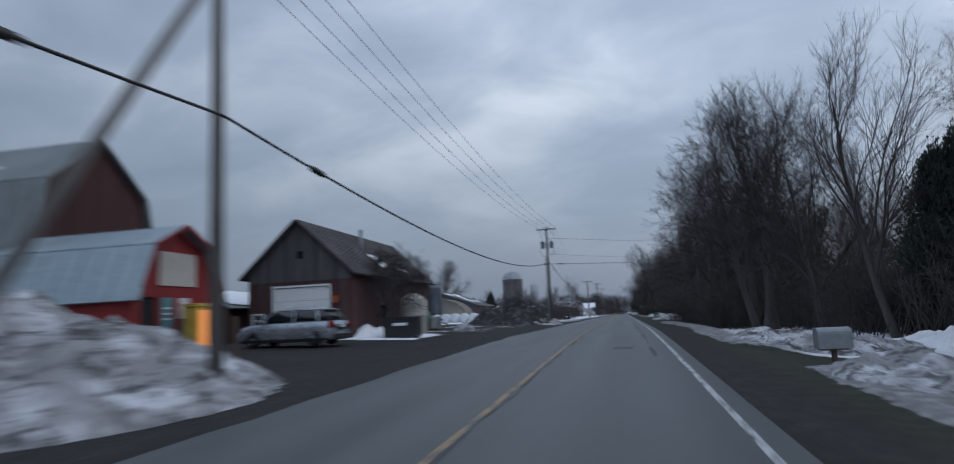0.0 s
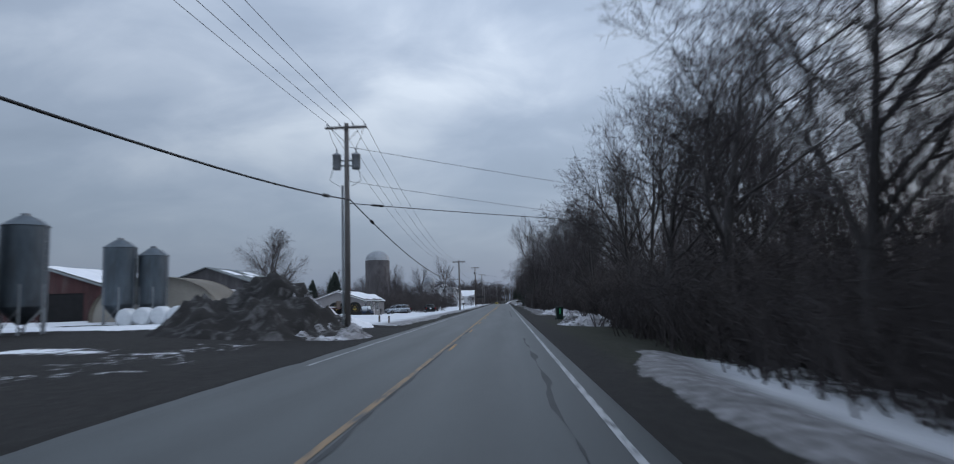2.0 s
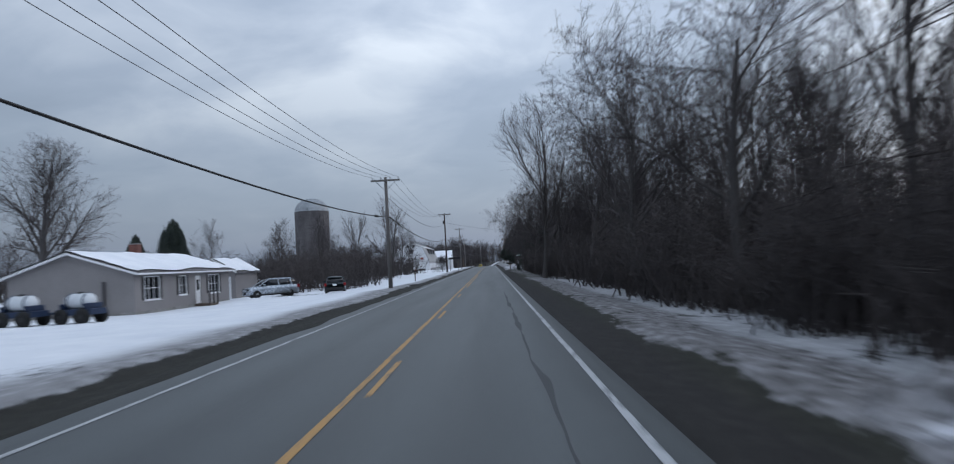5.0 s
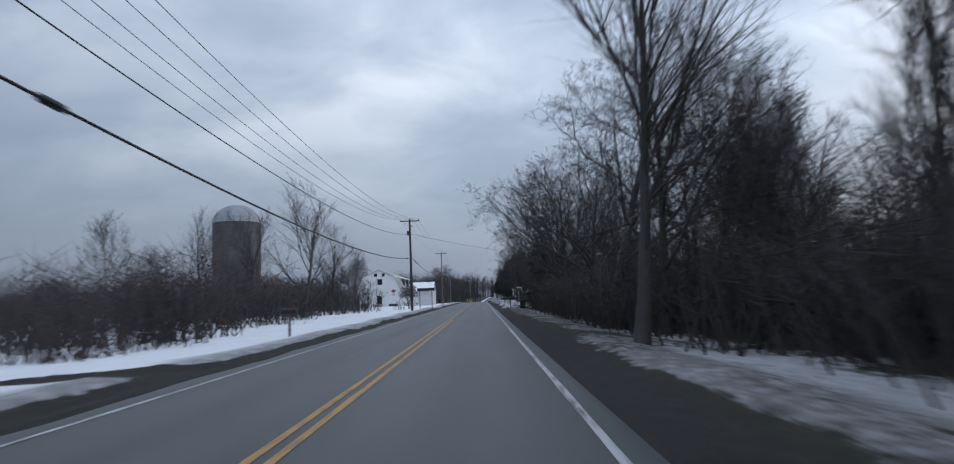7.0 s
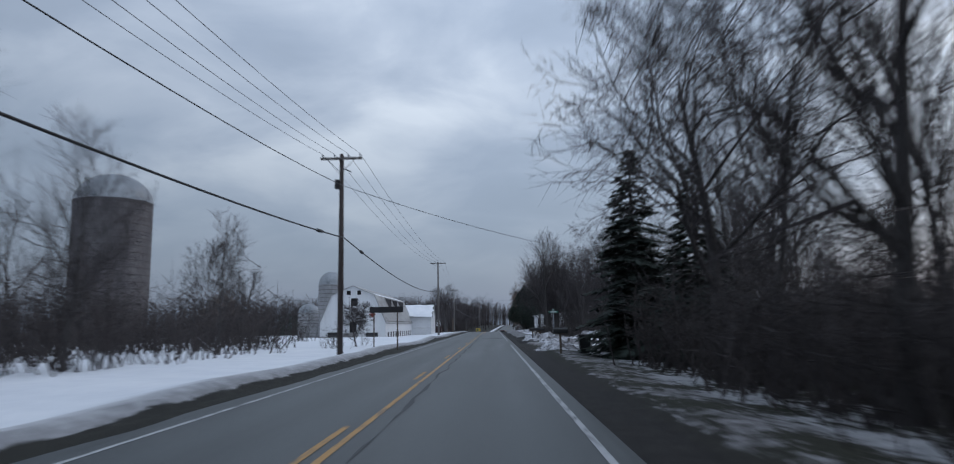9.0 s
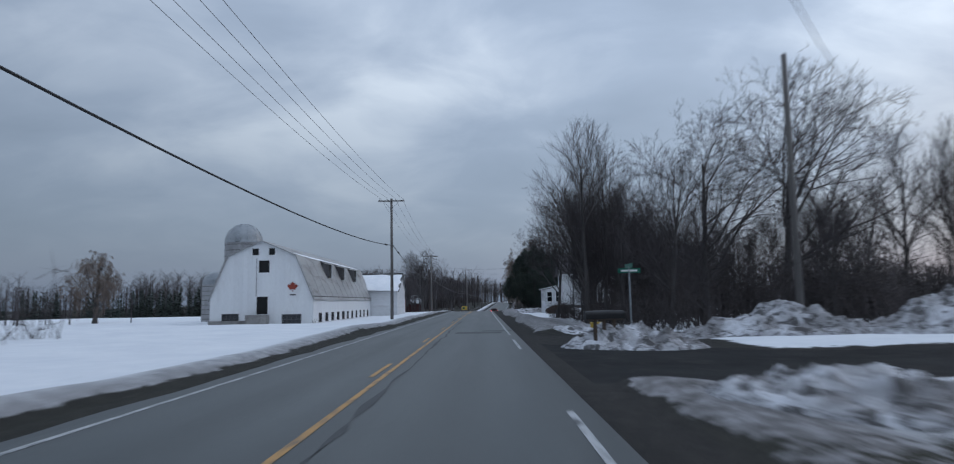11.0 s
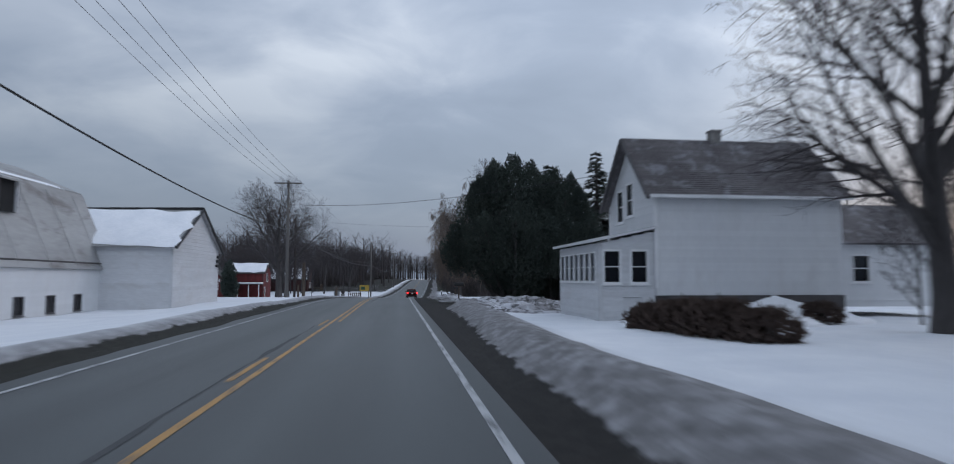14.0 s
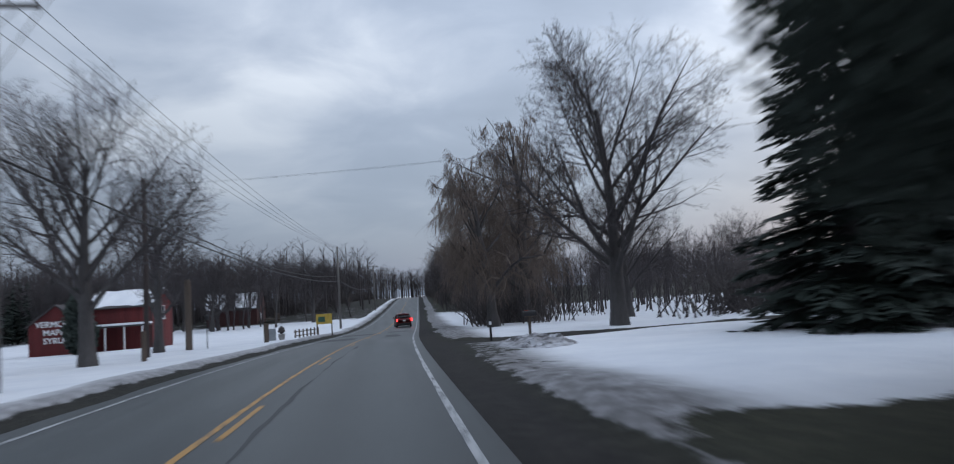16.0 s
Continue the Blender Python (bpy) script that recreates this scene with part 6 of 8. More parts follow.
def bale(x, y):
    b = thing("wrapped_bale", (x, y, surface(x, y) - 0.05), "round hay bale in white plastic wrap", "bale", "white wrapped bales", random.uniform(-8, 8))
    bm = lathe([(0.05, -0.6), (0.42, -0.6), (0.56, -0.52), (0.62, -0.3), (0.63, 0.3), (0.56, 0.52), (0.42, 0.6), (0.05, 0.6)], 20)
    bmesh.ops.rotate(bm, verts=bm.verts, matrix=Matrix.Rotation(radians(90), 3, "X"))
    bmesh.ops.translate(bm, verts=bm.verts, vec=(0, 0, 0.6))
    for v in bm.verts:
        v.co += Vector((0.03, 0.03, 0.03)) * noise.noise(v.co * 3)
    part("wrap", bm, M_BALE, b, "", True)


def hoop_barn():
    x, y, W, L, H = -24.2, 90.6, 10, 5, 3.5
    z = land(x, y)
    h = thing("hoop_barn", (x, y, z), "tan fabric-covered hoop shelter beside the farm yard", "shelter")
    bm = bmesh.new()
    n, m = 20, 10
    rows = []
    for j in range(m + 1):
        row = []
        for i in range(n + 1):
            a = math.pi * i / n
            sag = 0.06 * abs(math.sin(j * math.pi * 0.5)) * math.sin(a)
            row.append(bm.verts.new((-W / 2 * math.cos(a), L * j / m, (H - sag) * math.sin(a) ** 0.8)))
        rows.append(row)
    for j in range(m):
        for i in range(n):
            bm.faces.new((rows[j][i], rows[j][i + 1], rows[j + 1][i + 1], rows[j + 1][i]))
    bmesh.ops.solidify(bm, geom=bm.faces[:], thickness=0.05)
    part("cover", bm, M_FABRIC, h, "tan fabric cover", True)
    bm = bmesh.new()
    prism(bm, [(-W / 2 * math.cos(math.pi * i / n) * 0.985, H * math.sin(math.pi * i / n) ** 0.8 * 0.985) for i in range(n + 1)], 0.35, 0.42)
    part("end_wall", bm, M_FABRIC, h)
    for k in range(6):
        part("side_post", boxes((W / 2 - 0.02, W / 2 + 0.1, 0.3 + k * 1.65, 0.42 + k * 1.65, -0.1, 0.9)), M_WOOD, h)
    part("side_board", boxes((W / 2 + 0.1, W / 2 + 0.14, 0.2, L - 0.2, 0.15, 0.6)), M_WOOD, h)


def grey_roof_barn():
    x, y, W, L = -28.5, 108.7, 13.6, 12
    z = land(-22, 112)
    holes = [(-5.5, -2.2, 0, 2.6)]
    h, w, p, r = gabled("machine_barn", (x, y, z), 0, W, L, 3.15, 5.5, "low red barn with grey gable and snow-patched grey metal roof", "barn", None, M_RED_OLD, M_GREY_ROOF, {"front": holes}, 0.5, 0.4, ribs=0.9)
    upright_boards(w["front"], p["front"], holes, 0.34, M_GREY_WOOD)
    upright_boards(w["right"], p["right"], [], 0.3, M_RED_OLD)
    # the bay's inner shade is a flat black sheet
    part("door", boxes((-5.5, -2.2, 0.06, 0.12, 0, 2.6)), M_INTERIOR_SHADE, w["front"], "dark open bay")
    sl = (3.15 - 5.5) / (W / 2)
    for k, (a, b, y0, y1) in enumerate(((0.8, 2.4, 1.0, 3.4), (2.0, 3.4, 4.2, 6.4), (0.6, 1.9, 6.8, 9.5), (3.6, 5.4, 2.6, 4.6), (4.2, 5.6, 7.2, 9.0))):
        roof_patch(h, (a, 5.5 + sl * a), (b, 5.5 + sl * b), y0, y1, 0.135, 0.06, M_SNOW, "snow patch on the roof", 20 + k)
    hh, ww, pp, rr = gabled("red_barn", (-37.5, 96, land(-37.5, 96)), 0, 12, 16, 3.0, 4.9, "long low red barn with snow on its roof", "barn", None, M_RED_DARK, M_GREY_ROOF, {"front": [(0.6, 4.4, 0, 2.5)]}, 0.5, 0.4, ribs=1.0)
    upright_boards(ww["front"], pp["front"], [(0.6, 4.4, 0, 2.5)], 0.3, M_RED_OLD)
    upright_boards(ww["right"], pp["right"], [], 0.4, M_RED_OLD)
    part("door", boxes((0.6, 4.4, 0.06, 0.12, 0, 2.5)), M_INTERIOR_SHADE, ww["front"], "dark open bay")
    roof_patch(hh, (0.4, 4.8), (5.9, 3.1), 0.3, 15.5, 0.135, 0.1, M_SNOW, "snow on the barn roof", 31)
    hh, ww, pp, rr = gabled("red_barn", (-33, 66, land(-33, 66)), 0, 9, 14, 2.7, 4.4, "low dark red barn with an open front behind the feed bins", "barn", None, M_RED_DARK, M_GREY_ROOF, {"front": [(0.2, 3.6, 0, 2.3)]}, 0.5, 0.4, ribs=1.0)
    part("door", boxes((0.2, 3.6, 0.06, 0.12, 0, 2.3)), M_INTERIOR_SHADE, ww["front"], "dark open bay")
    upright_boards(ww["right"], pp["right"], [], 0.4, M_RED_OLD)


def wheel(parent, x, y, z, r, w, rim=M_RIM, axis="Y"):
    bm = lathe([(r * 0.55, -w / 2), (r * 0.9, -w / 2), (r, -w * 0.32), (r, w * 0.32), (r * 0.9, w / 2), (r * 0.55, w / 2)], 22)
    rot = Matrix.Rotation(radians(90), 3, "X" if axis == "Y" else "Y")
    bmesh.ops.rotate(bm, verts=bm.verts, matrix=rot)
    bmesh.ops.translate(bm, verts=bm.verts, vec=(x, y, z))
    t = part("wheel", bm, M_RUBBER, parent, "", True)
    bm = lathe([(0.02, -w * 0.52), (r * 0.2, -w * 0.54), (r * 0.5, -w * 0.42), (r * 0.56, -w * 0.52), (r * 0.56, w * 0.52), (r * 0.5, w * 0.42), (r * 0.2, w * 0.54), (0.02, w * 0.52)], 16)
    bmesh.ops.rotate(bm, verts=bm.verts, matrix=rot)
    bmesh.ops.translate(bm, verts=bm.verts, vec=(x, y, z))
    part("rim", bm, rim, t)


def car(name, place, rz, L, W, H, paint, label, wagon=True, brake=False, snow=False):
    """A car that points along +x, lofted from cross-sections, with glass, lamps and wheels."""
    c = thing(name, place, label, "car", rz=rz)
    hood, belt = (H * 0.60, H * 0.635) if wagon else (H * 0.56, H * 0.60)
    xs = [-0.5, -0.485, -0.44, -0.30, -0.05, 0.16, 0.24, 0.36, 0.46, 0.495, 0.5]
    top = [belt * 0.86, belt * 0.98, belt * 1.02, belt * 1.02, belt, belt * 0.99, hood * 1.02, hood * 0.97, hood * 0.86, hood * 0.72, hood * 0.6]
    half = [0.40, 0.455, 0.48, 0.5, 0.5, 0.5, 0.495, 0.48, 0.44, 0.38, 0.34]
    bm = bmesh.new()
    rings = []
    for x, t, w in zip(xs, top, half):
        w *= W
        lo = 0.24 * H / 1.6
        pts = [(-w * 0.92, lo), (-w, lo + 0.12), (-w, t * 0.72), (-w * 0.96, t * 0.93), (-w * 0.84, t), (w * 0.84, t), (w * 0.96, t * 0.93), (w, t * 0.72), (w, lo + 0.12), (w * 0.92, lo)]
        rings.append([bm.verts.new((x * L, a, b)) for a, b in pts])
    for r0, r1 in zip(rings, rings[1:]):
        for k in range(len(r0)):
            bm.faces.new((r0[k], r0[(k + 1) % len(r0)], r1[(k + 1) % len(r0)], r1[k]))
    bm.faces.new(rings[0])
    bm.faces.new(rings[-1][::-1])
    part("body", bm, paint, c, "", True)
    rear = -0.48 if wagon else -0.36
    roof_r = -0.385 if wagon else -0.20

    def shell(z0, z1, inset0, inset1, xa0, xb0, xa1, xb1, mat, nm):
        bm = bmesh.new()
        v = []
        for z, i, xa, xb in ((z0, inset0, xa0, xb0), (z1, inset1, xa1, xb1)):
            w = W * 0.5 - i
            v.append([bm.verts.new(q) for q in ((xa * L, -w, z), (xb * L, -w, z), (xb * L, w, z), (xa * L, w, z))])
        for k in range(4):
            bm.faces.new((v[0][k], v[0][(k + 1) % 4], v[1][(k + 1) % 4], v[1][k]))
        bm.faces.new(v[0][::-1])
        bm.faces.new(v[1])
        bmesh.ops.bevel(bm, geom=bm.edges[:], offset=0.05, segments=2, affect="EDGES")
        return part(nm, bm, mat, c, "", True)

    shell(belt * 0.97, H - 0.08, 0.09, 0.23, rear, 0.27, roof_r, 0.07, M_GLASS, "glasshouse")
    shell(H - 0.145, H, 0.19, 0.32, roof_r - (0.045 if wagon else 0.02), 0.10, roof_r + 0.06, 0.0, paint, "roof")
    part("skirt", boxes((-0.44 * L, 0.44 * L, -W * 0.502, W * 0.502, 0.20 * H / 1.6, 0.33 * H / 1.6), bevel=0.03), M_BLACK, c, "dark plastic lower cladding")
    for s in (-1, 1):
        for xa, xb in ((-0.10, -0.10), (-0.35, -0.325) if wagon else (-0.28, -0.265)):
            bm = bmesh.new()
            tube(bm, [(xa * L, s * (W * 0.5 - 0.085), belt * 0.98), (xb * L + 0.02, s * (W * 0.5 - 0.235), H - 0.08)], 0.045, 6)
            part("pillar", bm, paint, c)
        bm = bmesh.new()
        tube(bm, [(0.272 * L, s * (W * 0.5 - 0.09), belt * 0.98), (0.085 * L, s * (W * 0.5 - 0.23), H - 0.09)], 0.04, 6)
        part("pillar", bm, paint, c)
        for x in (-0.31, 0.31):
            wheel(c, x * L, s * (W * 0.5 - 0.11), 0.335 * H / 1.6, 0.335 * H / 1.6, 0.21)
        lampm = M_BRAKE if brake else M_LAMP_RED
        part("tail_lamp", boxes((-0.502 * L, -0.455 * L, s * W * 0.47 - 0.13, s * W * 0.47 + 0.05, belt * 0.72, belt * 0.98), bevel=0.02), lampm, c, "red tail lamp")
        part("headlamp", boxes((0.452 * L, 0.492 * L, s * W * 0.36 - 0.17, s * W * 0.36 + 0.14, hood * 0.66, hood * 0.84), bevel=0.02), M_GLASS, c)
        part("mirror", boxes((0.165 * L, 0.195 * L, s * W * 0.5 - 0.02, s * W * 0.5 + 0.18 * s + 0.02, belt, belt + 0.14), bevel=0.02), paint, c)
    part("bumper", boxes((-0.515 * L, -0.48 * L, -W * 0.42, W * 0.42, 0.28, 0.52), bevel=0.03), M_BLACK, c, "dark rear bumper")
    part("plate", boxes((-0.508 * L, -0.498 * L, -0.16, 0.16, belt * 0.72, belt * 0.72 + 0.15)), M_TRIM, c, "plain pale plate")
    if snow:
        part("snow_cap", boxes((roof_r * L + 0.1, 0.03 * L, -W * 0.22, W * 0.22, H - 0.01, H + 0.05), bevel=0.03), M_SNOW, c, "snow on the roof")
    return c


def heap(name, x, y, rx, ry, hgt, mat, label, seed, lumps=0.25, category="snow pile", rz=0.0, n=44):
    """A lumpy pile resting on the ground."""
    bm = bmesh.new()
    rows = []
    for j in range(n + 1):
        row = []
        for i in range(n + 1):
            u, v = 2 * i / n - 1, 2 * j / n - 1
            r = math.hypot(u, v)
            f = max(1 - r ** 1.25, 0) ** (1.0 if category == "dirt pile" else 0.9)
            f *= 0.75 + 0.5 * noise.noise((u * 1.5, v * 1.5, seed))
            z = hgt * f + hgt * lumps * (noise.fractal((u * 4, v * 4, seed + 2), 0.8, 2.0, 4)) * min(f * 3, 1)
            row.append(bm.verts.new((u * rx, v * ry, 0 if r >= 0.99 else z)))
        rows.append(row)
    for j in range(n):
        for i in range(n):
            bm.faces.new((rows[j][i], rows[j][i + 1], rows[j + 1][i + 1], rows[j + 1][i]))
    for f in [f for f in bm.faces if all(math.hypot(v.co.x / rx, v.co.y / ry) > 1.0 for v in f.verts)]:
        bm.faces.remove(f)
    c, s = math.cos(radians(rz)), math.sin(radians(rz))
    for v in bm.verts:
        gx, gy = x + v.co.x * c - v.co.y * s, y + v.co.x * s + v.co.y * c
        edge = math.hypot(v.co.x / rx, v.co.y / ry) > 0.97
        v.co.z += surface(gx, gy) - (0.12 if edge else 0.0)
    ob = new(name, mesh_of(name, bm, mat, True))
    ob.matrix_world = pose(x, y, 0, 0, 0, rz)
    return tagged(ob, label, category)


old_barn()
red_shed()
farm_garage()
for x, y, t, r in ((-25.8, 74.6, 7.5, 1.2), (-24.2, 77.2, 7.1, 1.15), (-25.0, 87.5, 6.75, 1.06), (-23.2, 88.6, 6.2, 0.98)):
    grain_bin(x, y, t, r, "feed bins in the farm yard")
for k in range(6):
    bale(-23.4 + 1.3 * k, 85.9 - 0.22 * k)
hoop_barn()
grey_roof_barn()
car("parked_suv", (-13.2, 30.0, land(-13.2, 30) + 0.02), 178, 5.0, 1.9, 1.75, M_SILVER, "silver SUV parked in the dark farm yard")
heap("snow_mound", -10.7, 12.5, 5.8, 6.2, 2.75, M_DIRTY_SNOW, "big dirty plowed snow pile beside the farm drive", 1.0, 0.3)
heap("snow_mound", -12.6, 38.4, 1.5, 2.0, 0.75, M_SNOW, "white snow pile against the garage wall", 2.0, 0.3)
heap("dirt_mound", -10.4, 75.5, 5.4, 5.2, 3.5, M_DIRT_PILE, "dark dirt heap streaked with old snow", 3.0, 0.25, "dirt pile")
heap("snow_mound", -7.0, 74.6, 2.5, 3.0, 1.05, M_DIRTY_SNOW, "dirty snow against the dirt heap by the pole", 4.0, 0.35)
heap("snow_mound", -8.5, 75.4, 2.1, 2.3, 2.7, M_DIRTY_SNOW, "snow lumps heaped on top of the dirt pile", 5.0, 0.35)
heap("snow_mound", -9.8, 86.6, 3.0, 2.2, 1.15, M_SNOW, "tall clean snow pile in the farmyard entrance", 7.0, 0.35)
heap("snow_mound", -13.0, 88.0, 3.2, 1.6, 0.7, M_DIRTY_SNOW, "low dirty snow pile by the farm entrance", 6.0, 0.4)


def silo(x, y, r, wall_top, dome_top, mat, label, hoops, dark_top=0.0):
    z = land(x, y)
    s = thing("silo", (x, y, z), label, "silo")
    h = wall_top - z
    prof = []
    n = int(h / 0.75)
    for k in range(n):
        prof += [(r + 0.012, h * k / n + 0.02), (r, h * (k + 1) / n - 0.02)]
    part("stave_wall", lathe([(r, -0.2)] + prof + [(r, h)], 48), mat, s)
    for k in range(hoops):
        zz = 0.5 + (h - 0.8) * k / (hoops - 1)
        part("hoop", lathe([(r + 0.01, zz - 0.03), (r + 0.045, zz - 0.025), (r + 0.045, zz + 0.025), (r + 0.01, zz + 0.03)], 40), M_HOOP, s)
    d = dome_top - wall_top
    part("dome", lathe([(r + 0.06, h - 0.02)] + [(r * math.cos(a), h + d * math.sin(a)) for a in (k * math.pi / 2 / 9 for k in range(10))], 32), M_DOME, s, "pale metal dome cap", True)
    bm = bmesh.new()
    for k in range(12):
        a = k * math.pi / 6
        tube(bm, [((r + 0.01) * math.cos(a) * math.cos(t), (r + 0.01) * math.sin(a) * math.cos(t), h + (d + 0.01) * math.sin(t)) for t in (j * math.pi / 2 / 8 for j in range(8))], 0.025, 4)
    part("dome_rib", bm, M_STEEL, s)
    bm = bmesh.new()
    box(bm, r - 0.1, r + 0.75, -0.45, 0.45, 0.3, h - 0.4)
    bmesh.ops.bevel(bm, geom=[e for e in bm.edges if abs(e.verts[0].co.z - e.verts[1].co.z) > 1], offset=0.2, segments=3, affect="EDGES")
    ch = part("unloading_chute", bm, mat, s, "vertical chute")
    ch.matrix_local = pose(0, 0, 0, 0, 0, 150)
    part("hatch", boxes((-0.35, 0.35, -r - 0.06, -r + 0.2, h + 0.1, h + 0.7), bevel=0.04), M_CAN, s)


def beige_house():
    z = land(-21, 147)
    W, L = 7.9, 14.6
    front = []
    right = [(-6.1, -4.3, 1.05, 2.45), (-1.5, -0.5, 1.15, 2.4), (1.05, 1.95, 0.25, 2.4), (3.3, 5.2, 1.05, 2.4)]
    h, w, p, r = gabled("ranch_house", (-24.0, 143.8, z), 0, W, L, 2.8, 4.1, "single-storey beige ranch house with snow on a low roof", "house", None, M_BEIGE, M_SHINGLE_GREY, {"front": front, "right": right}, 0.45, 0.35, thick=0.12)
    clapboards(w["front"], p["front"], front, 0.2, M_BEIGE, 0.35, 0.014)
    clapboards(w["right"], p["right"], right, 0.2, M_BEIGE, 0.35, 0.014)
    part("foundation", boxes((-W / 2 - 0.02, W / 2 + 0.03, -0.04, L, -0.4, 0.34)), M_CONCRETE, h, "grey block foundation")
    for a, b, c, d in (right[0], right[1], right[3]):
        window(w["right"], a, b, c, d, M_TRIM, (2 if b - a > 1 else 1, 1))
        for s in (a - 0.36, b + 0.11):
            part("shutter", boxes((s, s + 0.25, -0.045, -0.016, c - 0.05, d + 0.05)), M_BLACK, w["right"], "dark shutter")
    part("front_door", boxes((1.07, 1.93, 0.03, 0.08, 0.27, 2.4)), M_TRIM, w["right"], "white front door")
    part("door_pane", boxes((1.3, 1.7, 0.015, 0.03, 1.3, 2.1)), M_GLASS, w["right"])
    part("porch_step", boxes((W / 2 + 0.05, W / 2 + 1.2, L / 2 + 0.8, L / 2 + 2.2, -0.3, 0.3)), M_WOOD, h)
    for y in (0.8, 1.5, 2.2):
        part("porch_rail", boxes((W / 2 + 1.12, W / 2 + 1.2, L / 2 + y - 0.04, L / 2 + y + 0.04, 0.3, 1.2)), M_BLACK, h)
    part("porch_rail", boxes((W / 2 + 1.1, W / 2 + 1.22, L / 2 + 0.75, L / 2 + 2.25, 1.18, 1.25)), M_BLACK, h)
    for s in (-1, 1):
        roof_patch(h, (s * 0.0, 4.2), (s * (W / 2 + 0.36), 2.77), -0.3, L + 0.3, 0.125, 0.12, M_SNOW, "even snow blanket on the roof", 41 + s, 20)
        trim_board(h, (s * (W / 2 + 0.42), -0.37, 2.67), (0, -0.37, 4.13), 0.085, M_TRIM, "rake_board")
    trim_board(h, (W / 2 + 0.44, -0.35, 2.67), (W / 2 + 0.44, L + 0.35, 2.67), 0.08, M_TRIM, "gutter")
    ch = part("chimney", boxes((-0.3, 0.3, 7.2, 7.8, 3.0, 4.9)), M_BRICK, h, "short brick chimney")
    part("chimney_cap", boxes((-0.35, 0.35, 7.15, 7.85, 4.9, 4.98)), M_CONCRETE, ch)
    part("vent_pipe", boxes((W / 2 - 1.9, W / 2 - 1.75, -0.2, -0.05, 0.0, 2.3)), M_GREY_WOOD, h)
    # garage wing
    g, gw, gp, gr = gabled("garage_wing", (-23.3, 163.0, land(-23, 163)), 0, 4.0, 5.6, 2.5, 3.7, "beige garage wing with one open bay beside the house", "garage", None, M_BEIGE, M_SHINGLE_GREY, {"front": [(-0.9, 0.2, 0, 2.0), (0.4, 1.6, 0, 2.1)]}, 0.3, 0.3)
    clapboards(gw["front"], gp["front"], [(-0.9, 0.2, 0, 2.0), (0.4, 1.6, 0, 2.1)], 0.2, M_BEIGE, 0, 0.014)
    # black sheet set back in the bay as its shade
    part("open_bay", boxes((-0.9, 0.2, 0.6, 0.66, 0, 2.0)), M_INTERIOR_SHADE, gw["front"], "dark open bay")
    part("garage_door", boxes((0.4, 1.6, 0.03, 0.08, 0.02, 2.1)), M_TRIM, gw["front"], "white garage door")
    for s in (-1, 1):
        trim_board(g, (s * 2.25, -0.32, 2.42), (0, -0.32, 3.75), 0.07, M_TRIM, "rake_board")
        roof_patch(g, (0, 3.8), (s * 2.2, 2.5), -0.25, 5.8, 0.105, 0.1, M_SNOW, "snow on the garage roof", 51 + s)


def tank_cart(x, y, rz):
    c = thing("tank_cart", (x, y, surface(x, y) - 0.05), "blue farm cart carrying a white plastic tank", "cart", "tank carts in the snow", rz)
    part("frame", boxes((-1.0, 1.0, -0.5, 0.5, 0.46, 0.74), (-0.75, -0.62, -0.5, 0.5, 0.74, 1.0), (0.62, 0.75, -0.5, 0.5, 0.74, 1.0), (0.95, 2.0, -0.06, 0.06, 0.5, 0.62), bevel=0.02), M_BLUE, c)
    bm = lathe([(0.05, -0.66), (0.31, -0.64), (0.37, -0.52), (0.37, 0.52), (0.31, 0.64), (0.05, 0.66)], 20)
    bmesh.ops.rotate(bm, verts=bm.verts, matrix=Matrix.Rotation(radians(90), 3, "Y"))
    bmesh.ops.translate(bm, verts=bm.verts, vec=(0, 0, 1.1))
    t = part("tank", bm, M_BALE, c, "white plastic tank", True)
    part("lid", lathe_at(((0.14, 0), (0.14, 0.08), (0.05, 0.11)), (0, 0, 1.45)), M_BLACK, t)
    for s in (-0.45, 0.45):
        part("strap", lathe_ring(0.375, s, 1.1), M_BLUE, c)
    for sx in (-0.5, 0.5):
        for sy in (-0.5, 0.5):
            wheel(c, sx * 1.2, sy * 1.1, 0.38, 0.38, 0.24, M_BLACK)


def lathe_ring(r, x, z):
    bm = lathe([(r - 0.01, -0.04), (r + 0.02, -0.04), (r + 0.02, 0.04), (r - 0.01, 0.04)], 20)
    bmesh.ops.rotate(bm, verts=bm.verts, matrix=Matrix.Rotation(radians(90), 3, "Y"))
    bmesh.ops.translate(bm, verts=bm.verts, vec=(x, 0, z))
    return bm


